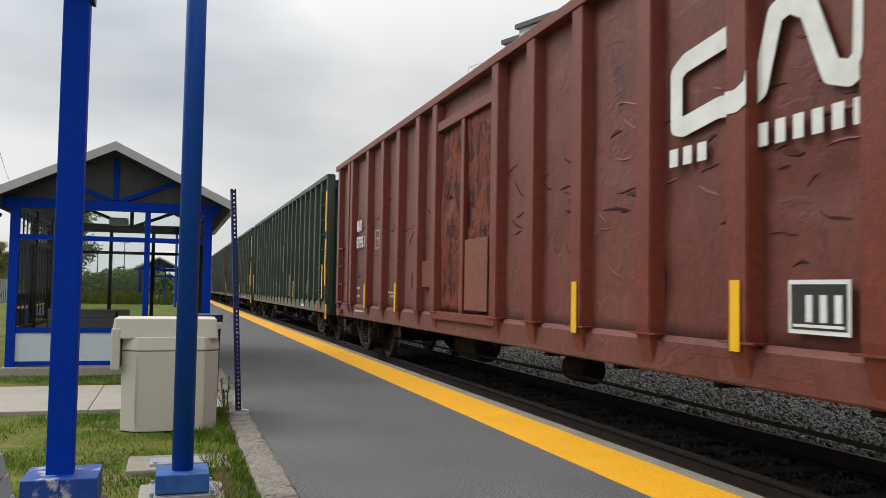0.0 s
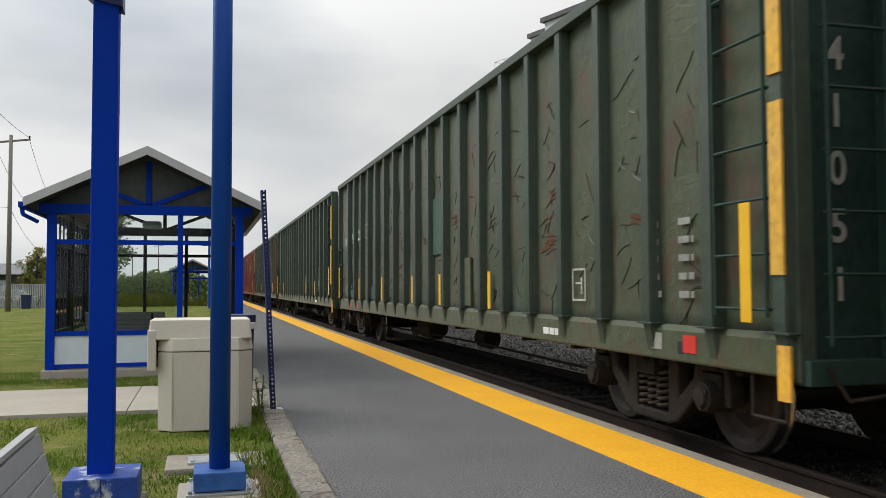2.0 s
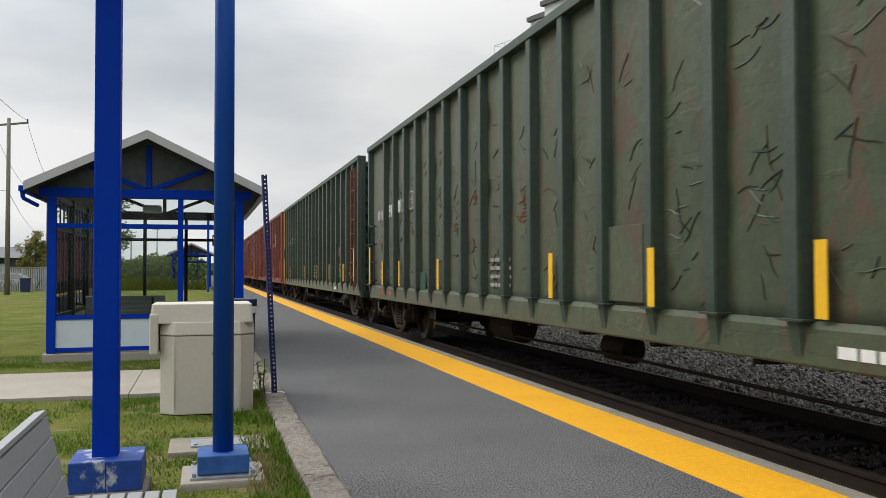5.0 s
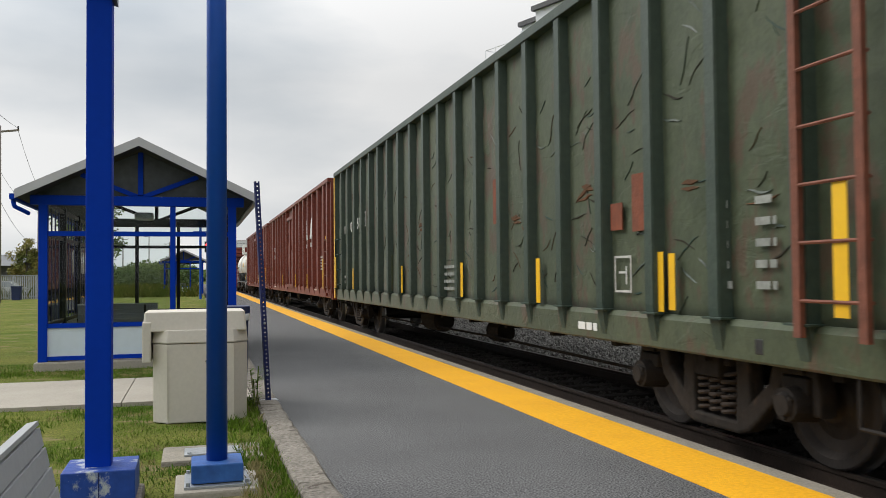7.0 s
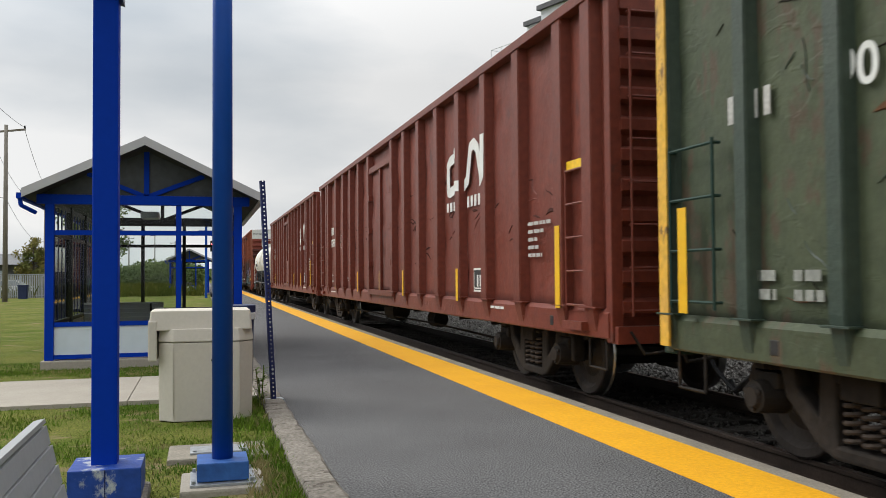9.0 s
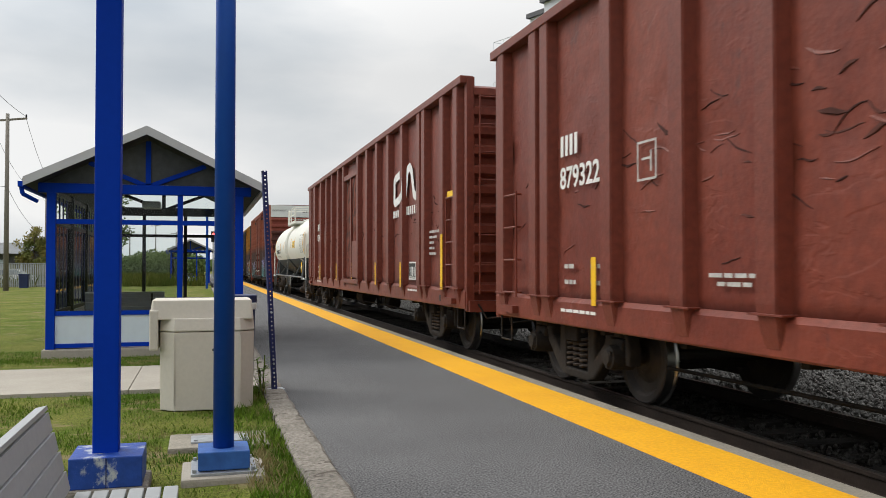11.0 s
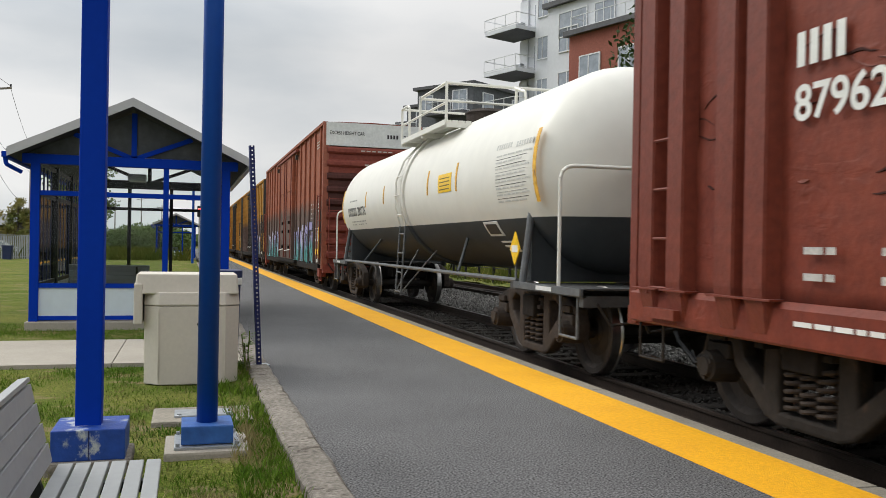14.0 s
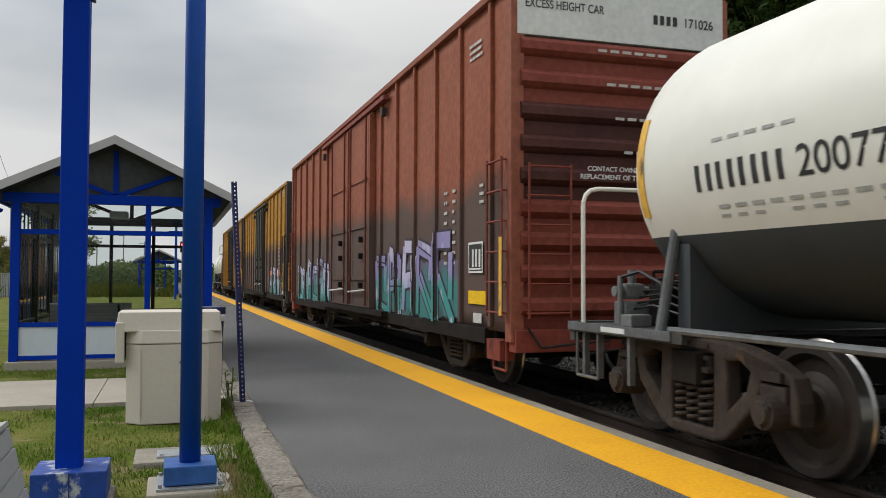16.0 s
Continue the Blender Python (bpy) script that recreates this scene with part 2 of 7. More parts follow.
M["black_stencil"] = paint("black_stencil", (0.02, 0.02, 0.022), (0.035, 0.035, 0.035), 0.6, 3, 20, bump=0.05)
M["plate_black"] = paint("black_plate", (0.015, 0.015, 0.015), (0.03, 0.03, 0.03), 0.5, 3, 20, bump=0.05)
M["truck_iron"] = paint("grimy_cast_iron", (0.016, 0.0138, 0.0122), (0.030, 0.0255, 0.0222), 0.8, 3, 18, rust=(0.07, 0.045, 0.03), rust_amount=0.10, rust_scale=2, bump=0.5, bump_scale=18, spec=0.16)
M["truck_brown"] = paint("dusty_cast_iron", (0.034, 0.027, 0.023), (0.055, 0.044, 0.037), 0.8, 3, 18, rust=(0.09, 0.058, 0.04), rust_amount=0.10, rust_scale=2, bump=0.5, bump_scale=18, spec=0.16)
M["wheel"] = paint("wheel_steel", (0.022, 0.018, 0.016), (0.036, 0.029, 0.025), 0.6, 2, 18, metal=0.3, bump=0.2)
M["tread"] = paint("polished_tread", (0.35, 0.34, 0.33), (0.28, 0.27, 0.26), 0.3, 2, 18, metal=0.95, bump=0.05)
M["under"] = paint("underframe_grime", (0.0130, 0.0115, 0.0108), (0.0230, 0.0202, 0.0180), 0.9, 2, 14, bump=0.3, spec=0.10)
M["tank_white"] = paint("tank_white_paint", (0.685, 0.672, 0.615), (0.665, 0.652, 0.592), 0.4, 0.4, 3, stretch=(1, 1, 0.3), rust=(0.60, 0.50, 0.36), rust_amount=-0.02, rust_scale=0.8, bump=0.02, grain=0.2)
M["tank_black"] = paint("tank_black_paint", (0.036, 0.042, 0.046), (0.052, 0.058, 0.062), 0.68, 0.9, 12, stretch=(1, 1, 0.4), rust=(0.070, 0.068, 0.066), rust_amount=0.04, rust_scale=0.6, bump=0.03, grain=0.25, spec=0.3)
M["print_pale"] = paint("worn_pale_print", (0.52, 0.52, 0.49), (0.44, 0.44, 0.42), 0.7, 8, 40, bump=0.02)
M["print_grey"] = paint("worn_grey_print", (0.36, 0.36, 0.34), (0.30, 0.30, 0.28), 0.7, 3, 20, bump=0.02)
M["tank_grey"] = paint("tank_rail_grey_paint", (0.12, 0.127, 0.132), (0.075, 0.08, 0.084), 0.5, 3, 16, rust=(0.12, 0.08, 0.05), rust_amount=0.05, bump=0.1)
M["valve_grey"] = paint("dusty_valve_casting", (0.17, 0.175, 0.17), (0.11, 0.11, 0.105), 0.6, 4, 20, rust=(0.10, 0.07, 0.05), rust_amount=0.08, rust_scale=4, bump=0.2)
M["platform_grime"] = paint("grimy_platform_steel", (0.06, 0.062, 0.062), (0.035, 0.034, 0.033), 0.7, 3, 16, rust=(0.07, 0.05, 0.035), rust_amount=0.06, bump=0.3)
M["sign_yellow"] = paint("yellow_placard", (0.82, 0.52, 0.01), (0.78, 0.48, 0.01), 0.4, 3, 20, bump=0.02)
M["notice_brown"] = paint("small_dark_print", (0.14, 0.10, 0.02), (0.20, 0.14, 0.03), 0.6, 8, 40, bump=0)
M["blue"] = paint("blue_gloss_paint", (0.0015, 0.031, 0.33), (0.0018, 0.036, 0.35), 0.6, 1.5, 20, bump=0.04, dark=0.02, spec=0.07, grain=0.2)
M["blue_pole"] = paint("blue_pole_paint", (0.005, 0.062, 0.34), (0.006, 0.072, 0.37), 0.4, 1.5, 20, rust=(0.12, 0.14, 0.2), rust_amount=-0.02, rust_scale=12, bump=0.04, spec=0.25, grain=0.2)
M["blue_base"] = paint("chipped_blue_paint", (0.010, 0.048, 0.26), (0.015, 0.06, 0.30), 0.5, 2, 14, rust=(0.42, 0.44, 0.45), rust_amount=0.15, rust_scale=3.5, bump=0.2)
M["blue_worn"] = paint("weathered_blue_paint", (0.020, 0.085, 0.30), (0.03, 0.11, 0.34), 0.55, 3, 14, rust=(0.16, 0.2, 0.28), rust_amount=0.06, rust_scale=5, bump=0.15)
M["navy"] = paint("navy_paint", (0.008, 0.014, 0.075), (0.012, 0.02, 0.10), 0.45, 2, 14, rust=(0.03, 0.03, 0.04), rust_amount=0.05, bump=0.1)
M["roof_metal"] = paint("pale_roof_flashing", (0.42, 0.42, 0.43), (0.34, 0.345, 0.355), 0.5, 1.5, 12, bump=0.08, grain=0.2)
M["gable_panel"] = paint("smoked_gable_panel", (0.045, 0.052, 0.058), (0.075, 0.085, 0.09), 0.35, 1.5, 9, bump=0.05, spec=0.20)
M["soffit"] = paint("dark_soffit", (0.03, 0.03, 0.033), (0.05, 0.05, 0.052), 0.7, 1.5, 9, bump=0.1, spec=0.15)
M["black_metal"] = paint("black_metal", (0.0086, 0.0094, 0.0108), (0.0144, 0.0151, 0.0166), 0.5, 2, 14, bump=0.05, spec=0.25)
M["kick_panel"] = paint("pale_kick_panel", (0.57, 0.64, 0.69), (0.55, 0.62, 0.67), 0.5, 1.0, 6, bump=0.02, grain=0.2)
M["bin"] = paint("beige_plastic", (0.55, 0.505, 0.435), (0.525, 0.48, 0.415), 0.6, 1.2, 30, rust=(0.36, 0.32, 0.26), rust_amount=-0.03, rust_scale=6, bump=0.03, bump_scale=60, grain=0.2)
M["bin_blue"] = paint("dark_blue_plastic", (0.012, 0.022, 0.075), (0.02, 0.03, 0.09), 0.5, 2, 12, bump=0.05, grain=0.2)
M["bench"] = paint("grey_plastic_slat", (0.275, 0.285, 0.30), (0.305, 0.315, 0.33), 0.6, 1.2, 20, stretch=(4, 0.5, 4), bump=0.04, bump_scale=35, grain=0.2)
M["bench_top"] = paint("pale_plastic_slat", (0.285, 0.295, 0.295), (0.265, 0.275, 0.275), 0.6, 1.2, 20, stretch=(4, 0.5, 4), bump=0.04, bump_scale=35, grain=0.2)
M["steel"] = paint("galvanised_steel", (0.42, 0.44, 0.46), (0.34, 0.36, 0.38), 0.45, 3, 18, metal=0.7, bump=0.08)
M["wood_pole"] = paint("weathered_wood", (0.22, 0.20, 0.17), (0.16, 0.14, 0.12), 0.9, 1.5, 14, stretch=(6, 6, 0.5), bump=0.4)
M["wire"] = paint("cable", (0.03, 0.03, 0.035), (0.04, 0.04, 0.045), 0.6, 2, 10, bump=0)
M["box_red"] = paint("faded_boxcar_red", (0.225, 0.075, 0.048), (0.27, 0.098, 0.066), 0.65, 0.7, 10, stretch=(1, 1, 0.4), rust=(0.15, 0.05, 0.035), rust_amount=0.05, bump=0.15, spec=0.14)
M["box_end_red"] = paint("boxcar_end_red", (0.175, 0.042, 0.030), (0.215, 0.058, 0.042), 0.6, 0.9, 12, rust=(0.055, 0.018, 0.014), rust_amount=0.09, rust_scale=0.8, bump=0.15, spec=0.16)
M["sooty_end"] = paint("sooty_repaint", (0.050, 0.018, 0.016), (0.080, 0.028, 0.022), 0.6, 1.2, 12, rust=(0.12, 0.035, 0.025), rust_amount=0.05, bump=0.15, spec=0.2)
M["box_yellow"] = paint("faded_boxcar_yellow", (0.40, 0.20, 0.035), (0.30, 0.15, 0.03), 0.65, 0.9, 10, stretch=(1, 1, 0.4), rust=(0.09, 0.045, 0.02), rust_amount=0.11, bump=0.15, spec=0.15)
M["box_black"] = paint("boxcar_black_door", (0.025, 0.022, 0.02), (0.045, 0.04, 0.035), 0.7, 1.2, 10, bump=0.1)
M["panel_white"] = paint("white_band_paint", (0.62, 0.63, 0.62), (0.54, 0.55, 0.54), 0.6, 1.2, 14, bump=0.05, grain=0.5)
M["facade_white"] = paint("pale_grey_cladding", (0.60, 0.615, 0.645), (0.57, 0.585, 0.615), 0.7, 0.2, 4, bump=0.1, grain=0.2)
M["facade_grey"] = paint("charcoal_cladding", (0.075, 0.08, 0.088), (0.10, 0.105, 0.112), 0.7, 0.2, 4, bump=0.1)
M["facade_brick"] = paint("red_brick_cladding", (0.22, 0.065, 0.042), (0.26, 0.085, 0.058), 0.8, 0.3, 8, bump=0.2)
M["slab_edge"] = paint("dark_slab_edge", (0.06, 0.06, 0.065), (0.085, 0.085, 0.09), 0.6, 0.5, 5, bump=0.05)
M["white_frame"] = paint("white_frame", (0.66, 0.67, 0.68), (0.58, 0.59, 0.6), 0.5, 1, 6, bump=0.02)
M["leaf"] = paint("dark_foliage", (0.022, 0.045, 0.012), (0.05, 0.08, 0.02), 0.6, 0.5, 3, bump=0, spec=0.15)
M["leaf_far"] = paint("hedge_foliage", (0.085, 0.135, 0.038), (0.160, 0.205, 0.066), 0.8, 0.3, 2, bump=0, spec=0.15)
M["leaf_autumn"] = paint("turning_foliage", (0.11, 0.14, 0.03), (0.28, 0.20, 0.04), 0.8, 0.4, 2, bump=0)
M["bark"] = paint("bark", (0.10, 0.08, 0.06), (0.06, 0.05, 0.04), 0.9, 2, 14, stretch=(3, 3, 0.5), bump=0.6)
M["shingle"] = paint("grey_roof", (0.12, 0.125, 0.13), (0.16, 0.165, 0.17), 0.8, 0.4, 5, bump=0.1)
M["siding"] = paint("dark_siding", (0.10, 0.10, 0.10), (0.14, 0.14, 0.135), 0.8, 0.4, 5, bump=0.1)
M["car_white"] = paint("white_car_paint", (0.72, 0.72, 0.72), (0.68, 0.68, 0.68), 0.25, 1, 5, bump=0)
M["fence_grey"] = paint("grey_fence_mesh", (0.40, 0.42, 0.44), (0.34, 0.36, 0.38), 0.7, 1, 6, bump=0.05)


def glass(name, tint, alpha):
    m = bpy.data.materials.new(name)
    m.use_nodes = True
    nt = m.node_tree
    nt.nodes.clear()
    N = nt.nodes.new
    out, mix, tr, gl, lw = N("ShaderNodeOutputMaterial"), N("ShaderNodeMixShader"), N("ShaderNodeBsdfTransparent"), N("ShaderNodeBsdfGlossy"), N("ShaderNodeLayerWeight")
    tr.inputs[0].default_value = (*tint, 1)
    gl.inputs[1].default_value = 0.03
    lw.inputs[0].default_value = alpha
    nt.links.new(lw.outputs[0], mix.inputs[0])
    nt.links.new(tr.outputs[0], mix.inputs[1])
    nt.links.new(gl.outputs[0], mix.inputs[2])
    nt.links.new(mix.outputs[0], out.inputs[0])
    return m


M["glass"] = glass("clear_pane", (0.86, 0.90, 0.90), 0.22)
M["smoked"] = glass("smoked_pane", (0.46, 0.54, 0.62), 0.3)
M["window"] = paint("window_glass", (0.22, 0.25, 0.29), (0.34, 0.37, 0.41), 0.08, 0.25, 2, bump=0, spec=0.9)
M["signal_red"] = bpy.data.materials.new("signal_red_lens")
M["signal_red"].use_nodes = True
_b = M["signal_red"].node_tree.nodes["Principled BSDF"]
_b.inputs["Base Color"].default_value = (0.6, 0.02, 0.02, 1)
_b.inputs["Emission Color"].default_value, _b.inputs["Emission Strength"].default_value = (1, 0.06, 0.05, 1), 6.0


def graffiti(name, bands):
    """Boxcar paint: faded red above, a darker overspray band, for the sprayed shapes near the sill."""
    m = paint(name, *bands, 0.65, 0.7, 10, stretch=(1, 1, 0.4), bump=0.15, spec=0.14)
    nt = m.node_tree
    bs = nt.nodes["Principled BSDF"]
    N = nt.nodes.new
    src = bs.inputs["Base Color"].links[0].from_socket
    co, sep = N("ShaderNodeTexCoord"), N("ShaderNodeSeparateXYZ")
    nt.links.new(co.outputs["Object"], sep.inputs[0])
    wob, wz = N("ShaderNodeTexNoise"), N("ShaderNodeMath")
    wob.inputs["Scale"].default_value, wob.inputs["Detail"].default_value = 0.9, 5
    nt.links.new(co.outputs["Object"], wob.inputs[0])
    wz.operation = "MULTIPLY_ADD"
    wz.inputs[1].default_value = 0.9
    nt.links.new(wob.outputs[0], wz.inputs[0])
    nt.links.new(sep.outputs[2], wz.inputs[2])

    def below(a, b):
        r = N("ShaderNodeMapRange")
        r.inputs[1].default_value, r.inputs[2].default_value, r.inputs[3].default_value, r.inputs[4].default_value = a, b, 1.0, 0.0
        nt.links.new(wz.outputs[0], r.inputs[0])
        return r.outputs[0]

    def over(low, high, fac):
        x = N("ShaderNodeMix")
        x.data_type = "RGBA"
        nt.links.new(fac, x.inputs[0])
        if hasattr(low, "links"):
            nt.links.new(low, x.inputs[6])
        if hasattr(high, "links"):
            nt.links.new(high, x.inputs[7])
        else:
            x.inputs[7].default_value = (*high, 1)
        return x.outputs[2]
    col = over(src, (0.105, 0.070, 0.060), below(3.05, 3.45))
    nt.links.new(col, bs.inputs["Base Color"])
    return m


def spray(name, low, high, spot, split):
    """Sprayed lettering fill: one colour fading into another with height, with pale drifts."""
    m = paint(name, low, low, 0.6, 1.0, 20, bump=0.05, grain=0.4)
    nt = m.node_tree
    bs = nt.nodes["Principled BSDF"]
    N = nt.nodes.new
    co, sep, wob, wz = N("ShaderNodeTexCoord"), N("ShaderNodeSeparateXYZ"), N("ShaderNodeTexNoise"), N("ShaderNodeMath")
    nt.links.new(co.outputs["Object"], sep.inputs[0])
    nt.links.new(co.outputs["Object"], wob.inputs[0])
    wob.inputs["Scale"].default_value, wob.inputs["Detail"].default_value = 1.3, 4
    wz.operation = "MULTIPLY_ADD"
    wz.inputs[1].default_value = 1.3
    nt.links.new(wob.outputs[0], wz.inputs[0])
    nt.links.new(sep.outputs[2], wz.inputs[2])
    r, mx = N("ShaderNodeMapRange"), N("ShaderNodeMix")
    r.inputs[1].default_value, r.inputs[2].default_value = split + 0.5, split + 0.85
    nt.links.new(wz.outputs[0], r.inputs[0])
    mx.data_type = "RGBA"
    mx.inputs[6].default_value, mx.inputs[7].default_value = (*low, 1), (*high, 1)
    nt.links.new(r.outputs[0], mx.inputs[0])
    sp, sr, m2 = N("ShaderNodeTexNoise"), N("ShaderNodeMapRange"), N("ShaderNodeMix")
    sp.inputs["Scale"].default_value, sp.inputs["Detail"].default_value = 2.4, 3
    nt.links.new(co.outputs["Object"], sp.inputs[0])
    sr.inputs[1].default_value, sr.inputs[2].default_value = 0.57, 0.66
    nt.links.new(sp.outputs[0], sr.inputs[0])
    m2.data_type = "RGBA"
    m2.inputs[7].default_value = (*spot, 1)
    nt.links.new(sr.outputs[0], m2.inputs[0])
    nt.links.new(mx.outputs[2], m2.inputs[6])
    nt.links.new(m2.outputs[2], bs.inputs["Base Color"])
    return m


M["graffiti_red"] = graffiti("boxcar_red_with_overspray", ((0.25, 0.078, 0.044), (0.29, 0.10, 0.06)))
M["spray_cool"] = spray("teal_and_lavender_spray", (0.045, 0.25, 0.24), (0.25, 0.22, 0.42), (0.45, 0.44, 0.55), 1.45)
M["spray_pale"] = spray("pale_lavender_spray", (0.10, 0.36, 0.36), (0.46, 0.44, 0.58), (0.24, 0.20, 0.45), 1.35)
M["spray_warm"] = spray("orange_and_white_spray", (0.40, 0.42, 0.44), (0.55, 0.16, 0.03), (0.05, 0.32, 0.30), 1.5)
M["spray_cloud"] = spray("dull_teal_spray", (0.035, 0.17, 0.165), (0.11, 0.085, 0.14), (0.05, 0.09, 0.10), 1.6)
M["spray_line"] = paint("dark_spray_outline", (0.022, 0.018, 0.028), (0.04, 0.03, 0.05), 0.7, 3, 20, bump=0.03)
M["graffiti_yellow"] = graffiti("boxcar_yellow_with_overspray", ((0.40, 0.20, 0.035), (0.30, 0.15, 0.03)))


# ---- mesh helpers ----
def mesh_of(name, bm, material, smooth=False):
    me = bpy.data.meshes.new(name)
    bmesh.ops.recalc_face_normals(bm, faces=bm.faces[:])
    bm.to_mesh(me)
    bm.free()
    if smooth:
        me.polygons.foreach_set("use_smooth", [True] * len(me.polygons))
    me.materials.append(M[material])
    return me


def part(name, bm, material, parent, label="", smooth=False):
    ob = new(name, mesh_of(name, bm, material, smooth))
    ob.parent = parent
    if label:
        tagged(ob, label)
    return ob


def place(name, me, parent, m=None):
    ob = new(name, me)
    ob.parent = parent
    if m is not None:
        ob.matrix_basis = m
    return ob


def thing(name, label, category, m=None, group="", kind=""):
    ob = tagged(new(name), label, category, group, kind)
    if m is not None:
        ob.matrix_basis = m
    return ob


def solid(name, bm, material, label, category="", kind="", group="", smooth=False):
    return tagged(new(name, mesh_of(name, bm, material, smooth)), label, category, group, kind)


def box(bm, x0, x1, y0, y1, z0, z1, bevel=0.0):
    vs = [bm.verts.new((x, y, z)) for z in (z0, z1) for x, y in ((x0, y0), (x1, y0), (x1, y1), (x0, y1))]
    fs = [bm.faces.new([vs[i] for i in f]) for f in ((3, 2, 1, 0), (4, 5, 6, 7), (0, 1, 5, 4), (1, 2, 6, 5), (2, 3, 7, 6), (3, 0, 4, 7))]
    if bevel:
        bmesh.ops.bevel(bm, geom=list({e for f in fs for e in f.edges}), offset=bevel, segments=2, affect="EDGES", profile=0.6)
    return bm


def boxed(*a, bevel=0.0):
    return box(bmesh.new(), *a, bevel=bevel)


def rod(bm, p, q, r, n=8, r2=None):
    p, q = Vector(p), Vector(q)
    d = q - p
    rot = d.to_track_quat("Z", "Y").to_matrix()
    rings = []
    for at, rad in ((p, r), (q, r if r2 is None else r2)):
        rings.append([bm.verts.new(at + rot @ Vector((rad * math.cos(2 * math.pi * k / n), rad * math.sin(2 * math.pi * k / n), 0))) for k in range(n)])
    for k in range(n):
        bm.faces.new((rings[0][k], rings[0][(k + 1) % n], rings[1][(k + 1) % n], rings[1][k]))
    bm.faces.new(rings[0][::-1])
    bm.faces.new(rings[1])
    return bm


def pipe(bm, pts, r, n=8):
    for a, b in zip(pts, pts[1:]):
        rod(bm, a, b, r, n)
    return bm


def tube(bm, pts, r, n=6):
    """One continuous bent tube through the points, with closed ends."""
    pts, rings = [Vector(p) for p in pts], []
    for k, p in enumerate(pts):
        d = (pts[min(k + 1, len(pts) - 1)] - pts[max(k - 1, 0)]).normalized()
        u = d.cross(Vector((0, 0, 1))).normalized()
        v = d.cross(u)
        rings.append([bm.verts.new(p + r * (u * math.cos(2 * math.pi * j / n) + v * math.sin(2 * math.pi * j / n))) for j in range(n)])
    for a, b in zip(rings, rings[1:]):
        for j in range(n):
            bm.faces.new((a[j], a[(j + 1) % n], b[(j + 1) % n], b[j]))
    bm.faces.new(rings[0][::-1])
    bm.faces.new(rings[-1])
    return bm


def bar(bm, p, q, w, t, up=(1, 0, 0)):
    """A flat bar from p to q: t thick along up, w wide across."""
    p, q, up = Vector(p), Vector(q), Vector(up)
    d = (q - p).normalized()
    s = d.cross(up).normalized() * w / 2
    u = up.normalized() * t / 2
    vs = [bm.verts.new(c) for c in (p - s - u, p + s - u, p + s + u, p - s + u, q - s - u, q + s - u, q + s + u, q - s + u)]
    for f in ((3, 2, 1, 0), (4, 5, 6, 7), (0, 1, 5, 4), (1, 2, 6, 5), (2, 3, 7, 6), (3, 0, 4, 7)):
        bm.faces.new([vs[i] for i in f])
    return bm


def lathe_x(bm, prof, n=28, c=(0, 0, 0)):
    """Profile of (x, radius) turned round the x axis."""
    rings = []
    for x, r in prof:
        rings.append([bm.verts.new((c[0] + x, c[1] + r * math.cos(2 * math.pi * k / n), c[2] + r * math.sin(2 * math.pi * k / n))) for k in range(n)])
    for a, b in zip(rings, rings[1:]):
        for k in range(n):
            bm.faces.new((a[k], a[(k + 1) % n], b[(k + 1) % n], b[k]))
    bm.faces.new(rings[0][::-1])
    bm.faces.new(rings[-1])
    return bm


def extrude(bm, poly, axis, a, b):
    """A flat outline given in the two other axes, made solid from a to b along axis."""
    def at(u, v, w):
        return {0: (w, u, v), 1: (u, w, v), 2: (u, v, w)}[axis]
    lo = [bm.verts.new(at(u, v, a)) for u, v in poly]
    hi = [bm.verts.new(at(u, v, b)) for u, v in poly]
    n = len(poly)
    bm.faces.new(lo)
    bm.faces.new(hi[::-1])
    for k in range(n):
        bm.faces.new((lo[k], lo[(k + 1) % n], hi[(k + 1) % n], hi[k]))
    return bm


# ---- ground, platform and tracks ----
RAIL_Z = -0.08
TRACK_X = 5.39
RAIL_TOP = -0.02
random.seed(4)


def grid_sheet(x0, x1, y0, y1, nx, ny, z, rough):
    bm = bmesh.new()
    rows = []
    for j in range(ny + 1):
        row = []
        for i in range(nx + 1):
            x, y = x0 + (x1 - x0) * i / nx, y0 + (y1 - y0) * j / ny
            row.append(bm.verts.new((x, y, z + rough * noise.noise((x * 0.9, y * 0.9, 0)))))
        rows.append(row)
    for a, b in zip(rows, rows[1:]):
        for k in range(nx):
            bm.faces.new((a[k], a[k + 1], b[k + 1], b[k]))
    return bm


def ground():
    bm = bmesh.new()
    box(bm, -900, 900, -300, 1800, -1.2, -0.45)
    solid("ground", bm, "soil_grass", "wide flat grassy ground reaching the horizon", kind="structure")
    bm = grid_sheet(-60, 0.70, -12, 120, 120, 200, -0.06, 0.035)
    solid("lawn", bm, "soil_grass", "mown lawn with dry straw patches beside the platform", kind="structure")
    bm = grid_sheet(12.2, 70, -12, 130, 60, 90, -0.12, 0.15)
    solid("field", bm, "weeds", "overgrown green and yellow field beyond the tracks", kind="structure")


